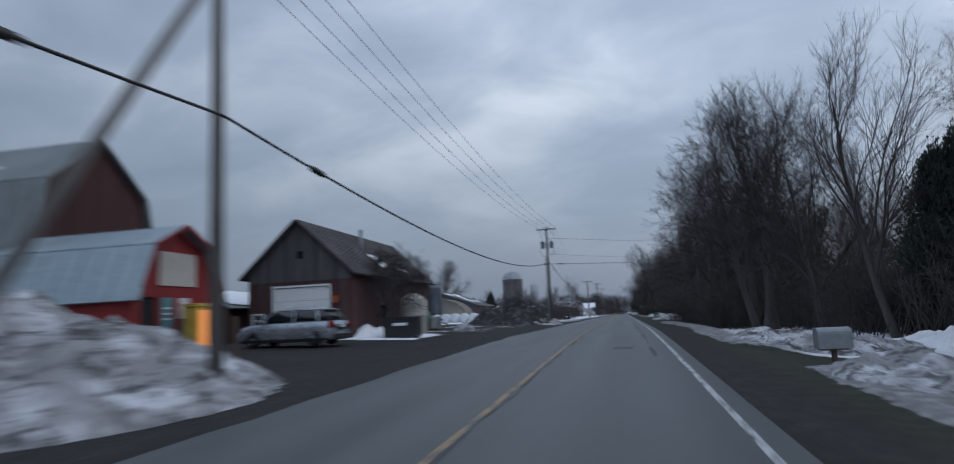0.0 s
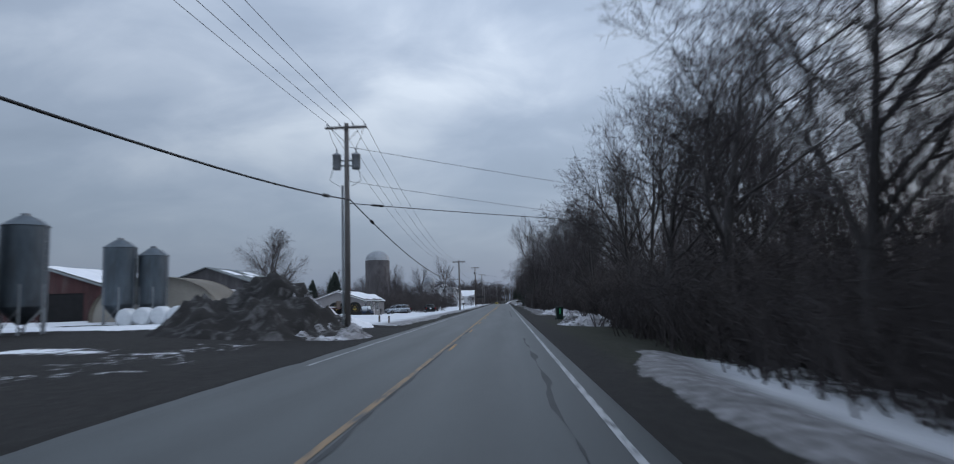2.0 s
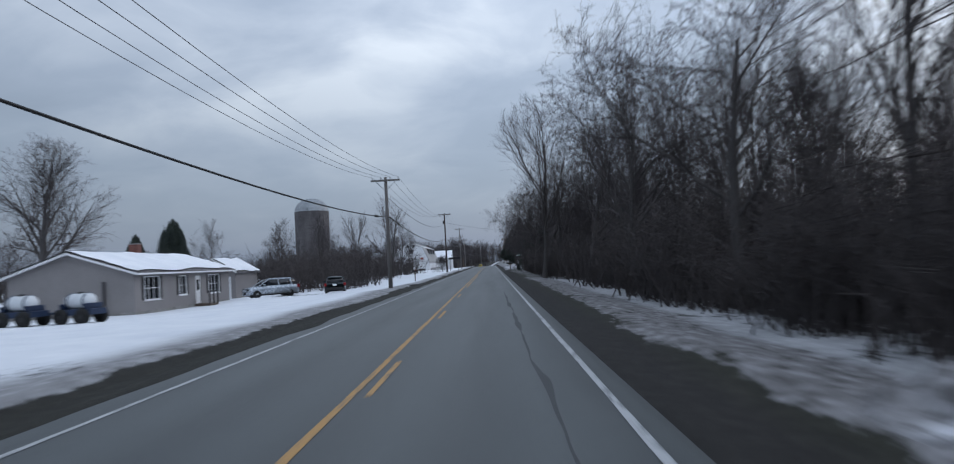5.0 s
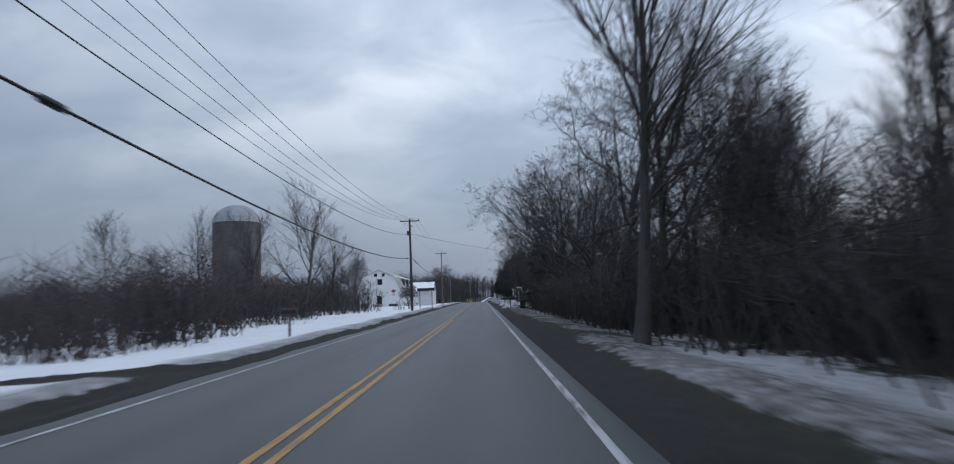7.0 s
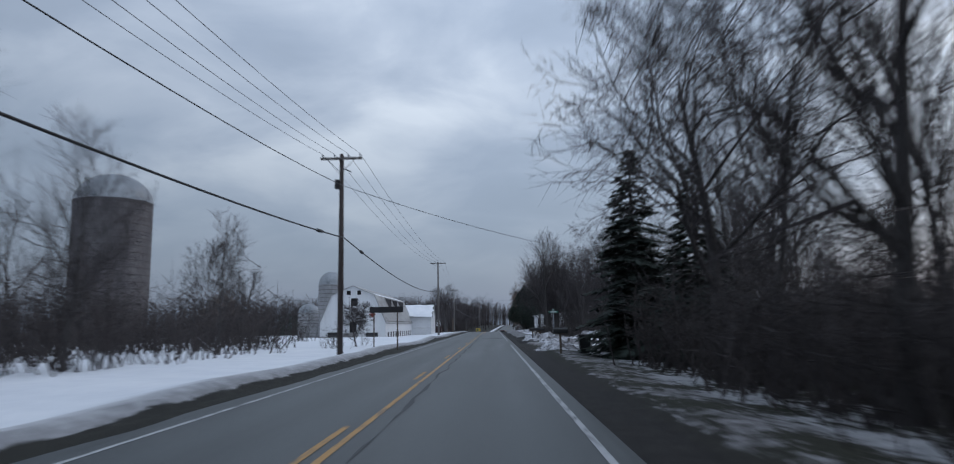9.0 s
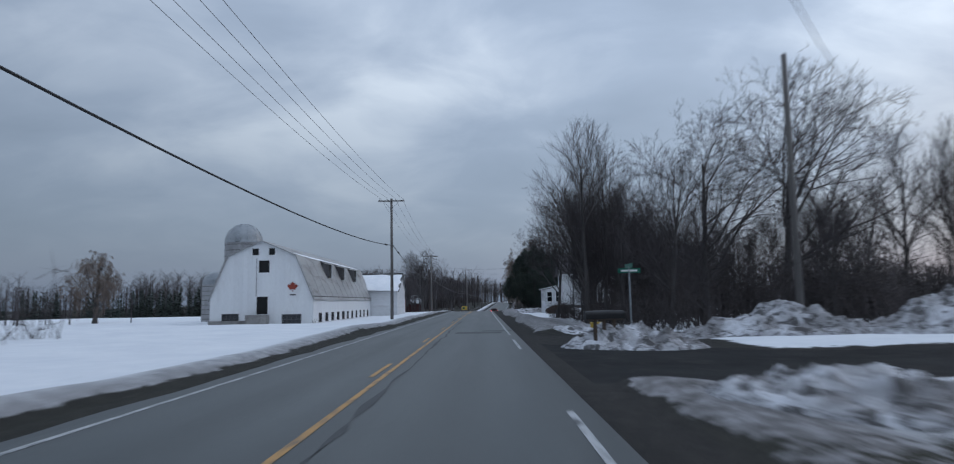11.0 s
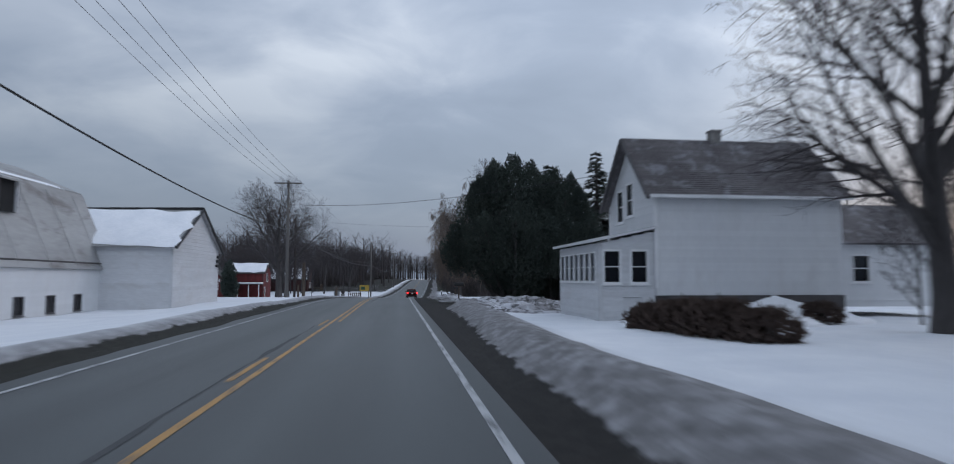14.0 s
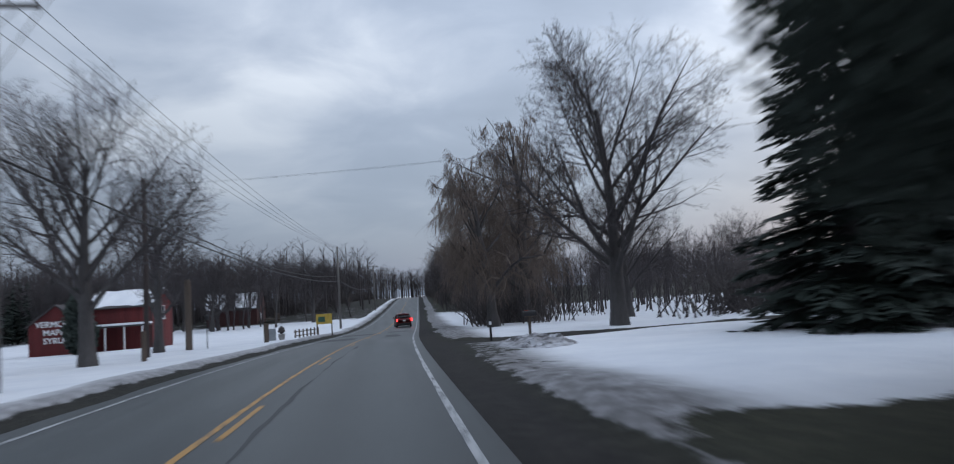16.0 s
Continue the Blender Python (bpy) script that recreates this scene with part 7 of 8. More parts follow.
def white_barn():
    z = -0.75
    W, L = 11.4, 38.0
    X0 = -22.4
    off = 0.65
    gh = [(-0.35, 0.85, 6.0, 7.35), (-0.55, 0.7, 1.4, 3.35), (2.35, 4.35, 0.32, 1.3), (-4.3, -2.55, 0.5, 1.45), (-1.1, -0.35, 7.95, 8.7), (0.75, 1.45, 7.95, 8.7)]
    sh = []
    for k in range(11):
        s = -L / 2 + 2.6 + k * 3.1
        sh.append((s, s + (1.25 if k < 5 else 0.85), 0.5, 1.38))
    h, w, p, r = gabled("dairy_barn", (X0, 303, z), 0, W, L, 3.2, 9.5, "long white gambrel dairy barn with a stained grey roof", "barn", (3.75, 7.85), M_WHITE, M_BARN_ROOF, {"front": gh, "right": sh}, 0.35, 0.3, ribs=0.0, thick=0.1)
    upright_boards(w["front"], p["front"], gh, 0.5, M_WHITE, 0.3, proud=0.012)
    clapboards(w["right"], p["right"], sh, 0.26, M_WHITE, 0.1, 0.03)
    for q in gh[:2] + gh[4:]:
        # black backing paints the loft's inner shade
        part("loft_opening", boxes((q[0], q[1], 0.1, 0.14, q[2], q[3])), M_INTERIOR_SHADE, w["front"], "dark unglazed opening")
        for a in (q[0] - 0.06, q[1]):
            part("opening_trim", boxes((a, a + 0.06, -0.03, 0.02, q[2], q[3])), M_TRIM, w["front"])
    for q in gh[2:4]:
        window(w["front"], *q, M_GREY_WOOD, (3, 1))
    for q in sh:
        window(w["right"], *q, M_GREY_WOOD, (3, 0), frame_w=0.05)
    part("track_line", boxes((-0.62, -0.56, -0.02, 0.0, 3.4, 7.6)), M_GREY_WOOD, w["front"])
    # maple-leaf shape
    bm = bmesh.new()
    outline = [(0, 1.0), (0.18, 0.62), (0.42, 0.72), (0.36, 0.3), (0.72, 0.52), (0.78, 0.34), (1.0, 0.3), (0.82, 0.02), (0.5, -0.32), (0.52, -0.48), (0.06, -0.42), (0.05, -0.85)]
    pts = outline + [(-a, b) for a, b in reversed(outline[1:])]
    prism(bm, [(3.45 + 0.62 * a, 4.35 + 0.62 * b) for a, b in reversed(pts)], -0.07, -0.03)
    part("leaf_sign", bm, M_LEAF_RED, w["front"], "rust-red maple leaf shape")
    part("name_bar", boxes((3.15, 3.8, -0.04, -0.015, 3.42, 3.58)), M_GREY_WOOD, w["front"])
    part("stone_base", boxes((-W / 2 - 0.1, 0.8, -0.22, -0.03, -0.4, 0.75)), M_CONCRETE, h, "grey stone base")
    part("milk_house", boxes((-1.35, 0.95, -1.3, -0.23, -0.4, 1.35), bevel=0.04), M_CONCRETE, h, "grey concrete block stub by the doorway")
    part("foundation", boxes((0.82, W / 2 + 0.06, -0.07, -0.026, -0.4, 0.28), (W / 2 + 0.03, W / 2 + 0.07, 0, L, -0.4, 0.08)), M_CONCRETE, h)
    # shed dormers on the lower slope towards the road
    for y in (11.4, 19.3, 27.9):
        d = None
        for s in (-0.9, 0.82):
            bm = bmesh.new()
            prism(bm, [(3.86, 7.62), (4.62, 5.95), (4.98, 5.95), (4.98, 7.40)], y + s, y + s + 0.08)
            if d is None:
                d = part("dormer", bm, M_GREY_WOOD, h, "shed dormer with weathered grey cheeks")
            else:
                part("cheek", bm, M_GREY_WOOD, d)
        bm = bmesh.new()
        prism(bm, [(3.5, 7.92), (5.2, 7.34), (5.2, 7.44), (3.5, 8.02)], y - 1.05, y + 1.05)
        part("dormer_roof", bm, M_BARN_ROOF, d)
        # black sheet painted in for shade behind the dormer front
        part("dormer_opening", boxes((4.86, 4.90, y - 0.82, y + 0.82, 5.75, 7.42)), M_INTERIOR_SHADE, d, "dark dormer opening")
        part("dormer_post", boxes((4.9, 5.0, y + 0.70, y + 0.80, 5.8, 7.42)), M_WHITE_WORN, d)
    roof_patch(h, (3.0, 8.15), (3.75, 7.82), 1.0, 36.5, 0.11, 0.05, M_SNOW, "strip of snow along the roof knee", 61, 30)
    bm = bmesh.new()
    tube(bm, [(5.75, -0.3, 3.3), (5.75, L + 0.3, 3.3)], 0.06, 6)
    part("eave_edge", bm, M_SHINGLE_OLD, h, "dark eave edge")
    for y in np.arange(-0.2, L, 3.05):
        bm = bmesh.new()
        tube(bm, [(4.05, y, 7.6), (5.98, y, 3.12)], 0.02, 4)
        part("roof_seam", bm, M_BARN_ROOF, h)
    # annex, gable towards the road
    W2 = 11.0
    a, aw, ap, ar = gabled("barn_annex", (-12.25, 345.4, -0.8), 90, W2, 11, 4.55, 7.35, "white clapboard barn wing with a snow-covered swaybacked roof", "barn", None, M_WHITE_WORN, M_BARN_ROOF, {"front": []}, 0.35, 0.3)
    clapboards(aw["front"], ap["front"], [], 0.26, M_WHITE_WORN, 0.3)
    clapboards(aw["left"], ap["left"], [], 0.30, M_WHITE_WORN, 0.3, 0.012)
    roof_patch(a, (-0.25, 7.3), (-5.75, 4.45), -0.2, 11.1, 0.105, 0.18, M_SNOW, "thick snow on the roof", 64, 20)
    roof_patch(a, (0.25, 7.3), (5.75, 4.45), -0.2, 11.1, 0.105, 0.18, M_SNOW, "thick snow on the roof", 65, 20)
    trim_board(a, (-5.85, -0.32, 4.4), (0, -0.32, 7.47), 0.11, M_BLACK, "rake_board")
    trim_board(a, (5.85, -0.32, 4.4), (0, -0.32, 7.47), 0.11, M_BLACK, "rake_board")
    trim_board(a, (0, -0.35, 7.55), (0, 11.3, 7.4), 0.13, M_BLACK, "ridge_cap")
    part("foundation", boxes((-W2 / 2 - 0.06, W2 / 2 + 0.06, -0.05, 11, -0.5, 0.28)), M_CONCRETE, a)
    for k in range(3):
        part("broken_board", boxes((4.6 + 0.2 * k, 5.75, -0.16, -0.03, 3.3 + 0.36 * k, 3.52 + 0.36 * k)), M_BLACK, aw["front"], "broken dark eave boards")


def farmhouse():
    """White two-storey house on the right, gable to the road."""
    z = 0.28
    W, L = 5.9, 8.6
    e, t = 5.3 - z, 8.15 - z
    fr = [(-0.05 - 0.35, -0.05 + 0.4, 4.3, 5.75), (-1.75, -1.0, 4.1, 5.55)]
    rt = []
    h, w, p, r = gabled("farmhouse", (13.2, 324.75, z), -90, W, L, e, t, "two-storey white clapboard farmhouse with a mottled grey roof", "house", None, M_WHITE, M_SHINGLE_GREY, {"front": fr, "right": rt}, 0.35, 0.4, courses=0.15, thick=0.12)
    clapboards(w["front"], p["front"], fr, 0.115, M_WHITE, 0.6)
    clapboards(w["right"], p["right"], rt, 0.115, M_WHITE, 0.62)
    for q in fr:
        window(w["front"], *q, M_TRIM, (0, 1), frame_w=0.1)
    part("foundation", boxes((-W / 2 - 0.03, W / 2 + 0.03, -0.03, L, -1.0, 0.60)), M_STAVE_DARK, h, "dark stone foundation")
    for s in (-1, 1):
        trim_board(h, (s * (W / 2 + 0.32), -0.42, e - 0.28), (0, -0.42, t + 0.02), 0.10, M_GREY_WOOD, "rake_board")
        part("corner_board", boxes((s * W / 2 - 0.1, s * W / 2 + 0.035, -0.04, 0.1, 0.9, e)), M_TRIM, h)
    trim_board(h, (W / 2 + 0.33, -0.35, e - 0.2), (W / 2 + 0.33, L + 0.35, e - 0.2), 0.09, M_TRIM, "eave_board")
    ch = part("chimney", boxes((-0.24, 0.24, 4.0, 4.48, t - 0.6, t + 0.5)), M_CONCRETE, h, "square pale chimney")
    part("chimney_cap", boxes((-0.28, 0.28, 3.96, 4.52, t + 0.5, t + 0.58)), M_CONCRETE, ch)
    # glazed porch in front of the gable
    zp = -0.25
    pr = thing("glazed_porch", (10.7, 325.15, zp), "white glazed entrance porch with peeling boards", "porch", rz=-90)
    pw, pl, low, high = 6.5, 2.5, 3.35, 3.85
    front = [(-2.95 + 0.86 * k, -2.95 + 0.86 * k + 0.64, 1.75, 2.95) for k in range(7)]
    side = [(-1.0, -0.35, 1.7, 3.0), (0.2, 0.85, 1.7, 3.0)]
    wf = part("wall", wall_mesh([(-pw / 2, low), (pw / 2, low)], front), M_WHITE_WORN, pr)
    ws = part("wall", wall_mesh([(-pl / 2 + 0.15, low), (pl / 2 - 0.02, high)], side + [(0.0 - 0.2, 0.62, 0.1, 1.05)]), M_WHITE_WORN, pr)
    ws.matrix_local = pose(pw / 2, pl / 2, 0, 0, 0, 90)
    wb = part("wall", wall_mesh([(-pl / 2 + 0.02, high), (pl / 2 - 0.15, low)], []), M_WHITE_WORN, pr)
    wb.matrix_local = pose(-pw / 2, pl / 2, 0, 0, 0, -90)
    clapboards(wf, [(-pw / 2, low), (pw / 2, low)], front, 0.115, M_WHITE_WORN, 0.25)
    clapboards(ws, [(-pl / 2 + 0.15, low), (pl / 2 - 0.02, high)], side + [(-0.2, 0.62, 0.1, 1.05)], 0.115, M_WHITE_WORN, 0.25)
    for q in front:
        window(wf, *q, M_TRIM, (0, 1), M_PALE_GLASS, frame_w=0.06)
    for q in side:
        window(ws, *q, M_TRIM, (0, 1), frame_w=0.09)
    part("hatch_door", boxes((-0.19, 0.61, 0.02, 0.06, 0.1, 1.04)), M_WHITE_WORN, ws, "low white hatch door")
    bm = bmesh.new()
    v = [bm.verts.new(q) for q in ((-pw / 2 - 0.2, -0.35, low + 0.02), (pw / 2 + 0.2, -0.35, low + 0.02), (pw / 2 + 0.2, pl, high + 0.12), (-pw / 2 - 0.2, pl, high + 0.12))]
    u = [bm.verts.new(q.co + Vector((0, 0, 0.12))) for q in v]
    bm.faces.new(v[::-1])
    bm.faces.new(u)
    for i in range(4):
        bm.faces.new((v[i], v[(i + 1) % 4], u[(i + 1) % 4], u[i]))
    part("roof", bm, M_WHITE_WORN, pr, "pale edged lean-to roof")
    # solid block coloured black as the shade in the gap below the porch
    part("base", boxes((-pw / 2 + 0.05, pw / 2 - 0.05, 0.05, pl, -0.6, 0.1)), M_INTERIOR_SHADE, pr, "dark gap under the porch")
    # rear wing beyond
    hh, ww, pp, rr = gabled("house_wing", (21.85, 325.9, z), -90, 4.6, 6.5, 3.1, 5.0, "white rear wing of the farmhouse", "house wing", None, M_WHITE, M_SHINGLE_GREY, {"right": [(-1.5, -0.7, 1.2, 2.4)]}, 0.3, 0.2, skip=("front",))
    clapboards(ww["right"], pp["right"], [(-1.5, -0.7, 1.2, 2.4)], 0.16, M_WHITE, 0.3)
    window(ww["right"], -1.5, -0.7, 1.2, 2.4, M_TRIM, (0, 1))


def grey_house():
    """Large grey house behind the arborvitae."""
    z = land(27, 362)
    fr = [(-2.6, -1.9, 3.4, 4.6), (-1.7, -1.0, 3.4, 4.6), (1.0, 1.8, 3.4, 4.6)]
    rt = [(-4 + 1.6 * k, -3.1 + 1.6 * k, 4.0, 5.5) for k in range(6)]
    lo = [(-4.2 + 1.9 * k, -3.3 + 1.9 * k, 0.9, 2.4) for k in range(5)]
    h, w, p, r = gabled("grey_house", (31.5, 362, z), -90, 8, 11, 5.9, 8.6, "large dark grey shingled house with white trim", "house", None, M_GREY_HOUSE, M_SHINGLE_OLD, {"front": fr, "right": rt + lo}, 0.5, 0.4, courses=0.2)
    clapboards(w["right"], p["right"], rt + lo, 0.22, M_GREY_HOUSE, 0.4, 0.014)
    clapboards(w["front"], p["front"], fr, 0.22, M_GREY_HOUSE, 0.4, 0.014)
    for q in fr:
        window(w["front"], *q, M_TRIM, (0, 1))
    for q in rt + lo:
        window(w["right"], *q, M_TRIM, (0, 1), frame_w=0.1)
    part("belt_trim", boxes((4.02, 4.08, 0, 11, 3.0, 3.2), (4.02, 4.08, 0, 11, 5.65, 5.9)), M_TRIM, h)
    roof_patch(h, (0.3, 8.5), (4.3, 5.85), 0.2, 5.5, 0.13, 0.12, M_SNOW, "snow on the roof", 71)
    trim_board(h, (4.42, -0.42, 5.75), (0, -0.42, 8.7), 0.11, M_TRIM, "rake_board")
    trim_board(h, (-4.42, -0.42, 5.75), (0, -0.42, 8.7), 0.11, M_TRIM, "rake_board")
    # gabled wing with a porch below it
    win = [(-1.25, -0.55, 4.05, 5.15), (-0.45, 0.45, 4.05, 5.15), (0.55, 1.25, 4.05, 5.15)]
    v, vw, vp, vr = gabled("front_wing", (24.3, 350.6, z), 0, 4.6, 6.0, 5.0, 7.5, "dark grey shingled gable wing with white windows over a porch", "house wing", None, M_GREY_HOUSE, M_SHINGLE_OLD, {"front": win}, 0.45, 0.3, courses=0.2)
    clapboards(vw["front"], vp["front"], win, 0.22, M_GREY_HOUSE, 0.4, 0.014)
    for q in win:
        window(vw["front"], *q, M_TRIM, (1, 2), frame_w=0.08)
    arch = [(0.62 * math.cos(k * math.pi / 10), 5.5 + 0.62 * math.sin(k * math.pi / 10)) for k in range(11)]
    bm = bmesh.new()
    prism(bm, arch, -0.06, -0.02)
    fan = part("fan_window", bm, M_TRIM, vw["front"], "white half-round gable window")
    bm = bmesh.new()
    prism(bm, [(0.8 * a, 5.56 + 0.8 * (b - 5.5)) for a, b in arch], -0.07, -0.062)
    part("pane", bm, M_GLASS, fan)
    for s in (-1, 1):
        trim_board(v, (s * 2.75, -0.33, 4.62), (0, -0.33, 7.6), 0.1, M_TRIM, "rake_board")
        roof_patch(v, (s * 0.1, 7.4), (s * 2.6, 4.75), -0.2, 5.9, 0.12, 0.1, M_SNOW, "snow on the steep roof", 74 + s)
    part("porch_roof", boxes((-2.7, 6.5, -2.2, -0.02, 3.25, 3.45), bevel=0.02), M_TRIM, v, "white porch roof edge")
    part("porch_floor", boxes((-2.6, 6.4, -2.1, -0.02, 0.5, 0.7)), M_GREY_WOOD, v)
    for k in range(5):
        part("porch_post", boxes((-2.6 + 2.2 * k, -2.46 + 2.2 * k, -2.1, -1.96, 0.7, 3.25)), M_GREY_WOOD, v)
    for x in (-1.5, 0.3):
        part("porch_window", boxes((x, x + 0.9, -0.05, -0.016, 1.2, 2.6)), M_GLASS, v, "dark window behind the porch")
    f = thing("low_wall", (19.5, 346.5, land(21, 346.5)), "low weathered concrete garden wall in snow", "wall")
    part("coping", boxes((0, 9, -0.12, 0.12, -0.3, 0.75), bevel=0.03), M_CONCRETE, f)


def maple_stand():
    """Red sugar shed with its sign, the red house behind it and the far dark house."""
    z = land(-27, 405)
    h, w, p, r = gabled("sugar_shed", (-27, 404.5, z), 0, 4.6, 5, 2.9, 4.7, "small red sign shed lettered in white, standing in snow", "shed", None, M_RED_DEEP, M_SHINGLE_OLD, {}, 0.25, 0.25)
    for k, word in enumerate(("VERMONT", "MAPLE", "SYRUP")):
        c = bpy.data.curves.new("lettering", "FONT")
        c.body, c.size, c.align_x, c.extrude = word, 0.74, "CENTER", 0.012
        c.offset = 0.014
        tmp = new("lettering", c)
        me = bpy.data.meshes.new_from_object(tmp.evaluated_get(bpy.context.evaluated_depsgraph_get()))
        bpy.data.objects.remove(tmp)
        me.materials.clear()
        me.materials.append(M_TRIM)
        ob = part("lettering", me, M_TRIM, w["front"], "white painted word")
        ob.matrix_local = pose(0, -0.045, 2.75 - 0.75 * k, 90, 0, 0)
    upright_boards(w["front"], p["front"], [], 0.25, M_RED_DEEP)
    z = land(-20, 410)
    hh, ww, pp, rr = gabled("red_house", (-19.6, 410.5, z), 90, 6.4, 6, 4.4, 5.9, "red two-level house with snowy roofs", "house", None, M_RED_OLD, M_SHINGLE_OLD, {"front": [(-0.6, 0.6, 3.0, 4.2), (-2.4, -1.6, 0.6, 2.0)]}, 0.4, 0.4)
    upright_boards(ww["front"], pp["front"], [(-0.6, 0.6, 3.0, 4.2), (-2.4, -1.6, 0.6, 2.0)], 0.25, M_RED_DEEP)
    upright_boards(ww["left"], pp["left"], [], 0.3, M_RED_DEEP)
    window(ww["front"], -0.6, 0.6, 3.0, 4.2, M_TRIM, (1, 1))
    window(ww["front"], -2.4, -1.6, 0.6, 2.0, M_TRIM, (1, 1))
    roof_patch(hh, (0, 5.95), (-3.4, 4.35), -0.2, 6.0, 0.11, 0.14, M_SNOW, "snow on the upper roof", 81)
    part("porch_roof", boxes((-5.0, -3.22, 0.0, 5.5, 2.45, 2.6)), M_SHINGLE_OLD, hh)
    part("porch_snow", boxes((-5.05, -3.25, -0.05, 5.4, 2.605, 2.8), bevel=0.05), M_SNOW, hh, "snow on the porch roof")
    for y in (0.3, 1.9, 3.6, 5.2):
        part("porch_post", boxes((-4.9, -4.78, y, y + 0.12, 0, 2.45)), M_TRIM, hh)
    z = land(-26, 470)
    g, gw, gp, gr = gabled("dark_house", (-20, 470, z), 90, 9, 9, 3.2, 7.2, "dark brown gambrel house with snow-streaked roof", "house", (3.2, 5.9), M_RED_DARK, M_SHINGLE_OLD, {"front": [(-1.6, -0.7, 1.0, 2.2), (0.7, 1.6, 1.0, 2.2)]}, 0.4, 0.4)
    for a in (-1.6, 0.7):
        window(gw["front"], a, a + 0.9, 1.0, 2.2, M_TRIM, (1, 1))
    roof_patch(g, (-3.2, 6.0), (-4.7, 3.2), 0.0, 4.0, 0.11, 0.1, M_SNOW, "snow on the steep roof", 83)
    roof_patch(g, (-3.2, 6.0), (-4.7, 3.2), 5.5, 9.0, 0.11, 0.1, M_SNOW, "snow on the steep roof", 84)
    part("deck", boxes((-3, 3, -3.0, -0.05, 0.7, 0.85)), M_WOOD, g, "wooden deck")
    for x in np.arange(-2.9, 3, 0.9):
        part("deck_post", boxes((x - 0.05, x + 0.05, -2.98, -2.88, -0.3, 1.8)), M_WOOD, g)
    part("deck_rail", boxes((-3, 3, -2.99, -2.87, 1.72, 1.82)), M_WOOD, g)


def mailbox(x, y, rz, mat, label, big=1.0, group="mailboxes", sink=0.03, tall=1.0, long=1.0):
    m = thing("mailbox", (x, y, surface(x, y) - sink), label, "mailbox", group, rz)
    part("post", boxes((-0.05, 0.05, -0.05, 0.05, -0.2, 1.0), bevel=0.008), M_WOOD, m)
    bm = bmesh.new()
    w, l, h = 0.10 * big, 0.28 * big * long, 0.12 * big * tall
    prism(bm, [(-w, 0), (w, 0), (w, h)] + [(w * math.cos(a), h + w * math.sin(a)) for a in (k * math.pi / 8 for k in range(1, 8))] + [(-w, h)], -l, l)
    bmesh.ops.translate(bm, verts=bm.verts, vec=(0, 0, 1.02))
    part("box", bm, mat, m)
    part("door", boxes((-w * 0.9, w * 0.9, -l - 0.02, -l, 1.03, 1.02 + h + w * 0.8), bevel=0.006), mat, m)
    part("flag", boxes((w, w + 0.012, -0.02, 0.16, 1.2, 1.27)), M_LEAF_RED, m, "small red flag")
    part("bracket", boxes((-w * 0.9, w * 0.9, -l * 0.8, l * 0.8, 0.985, 1.019)), M_WOOD, m)


def wheelie_bin(x, y, rz, mat, label, tag=False):
    b = thing("trash_bin", (x, y, surface(x, y) - 0.03), label, "trash bin", rz=rz)
    bm = bmesh.new()
    v = []
    for z, s in ((0.06, 0.78), (0.98, 1.0)):
        v.append([bm.verts.new((a * 0.29 * s, c * 0.33 * s, z)) for a, c in ((-1, -1), (1, -1), (1, 1), (-1, 1))])
    for k in range(4):
        bm.faces.new((v[0][k], v[0][(k + 1) % 4], v[1][(k + 1) % 4], v[1][k]))
    bm.faces.new(v[0][::-1])
    bm.faces.new(v[1])
    bmesh.ops.bevel(bm, geom=bm.edges[:], offset=0.03, segments=2, affect="EDGES")
    part("body", bm, mat, b)
    part("lid", boxes((-0.31, 0.31, -0.36, 0.36, 0.99, 1.06), bevel=0.025), mat, b)
    part("handle", boxes((-0.22, 0.22, 0.37, 0.41, 0.92, 0.96), bevel=0.01), M_BLACK, b)
    for s in (-1, 1):
        wheel(b, s * 0.27, 0.27, 0.11, 0.11, 0.05, M_BLACK, "X")
    if tag:
        part("sticker", boxes((-0.05, 0.05, -0.345, -0.318, 0.5, 0.9)), M_BRIGHT_GREEN, b, "bright green strip sticker")


def post(x, y, h, r, mat, label, group="", lean=0.0, name="fence_post"):
    p = thing(name, (x, y, surface(x, y) - 0.05), label, "post", group)
    bm = bmesh.new()
    tube(bm, [(0, 0, -0.2), (lean, 0, h * 0.97), (lean, 0, h)], [r, r * 0.92, r * 0.7], 8)
    part("shaft", bm, mat, p)
    return p


silo(-40.3, 260, 4.0, 15.9, 19.1, M_STAVE_DARK, "tall weathered concrete stave silo with a pale dome", 20)
silo(-29.9, 318, 2.45, 10.0, 12.6, M_STAVE, "pale concrete stave silo behind the white barn", 14)
silo(-36.5, 326, 2.2, 4.8, 6.6, M_STAVE, "low concrete silo behind the white barn", 8)
beige_house()
tank_cart(-20.1, 134.2, 170)
tank_cart(-17.7, 134.8, 168)
car("parked_suv", (-17.6, 161.5, land(-17.6, 161.5) + 0.1), 215, 4.6, 1.85, 1.66, M_SILVER, "silver compact SUV parked by the ranch house")
car("parked_car", (-11.6, 160.5, land(-11.6, 160.5) + 0.12), 101, 4.2, 1.7, 1.42, M_DARK_CAR, "dark green-grey hatchback parked in snow")
white_barn()
farmhouse()
grey_house()
maple_stand()
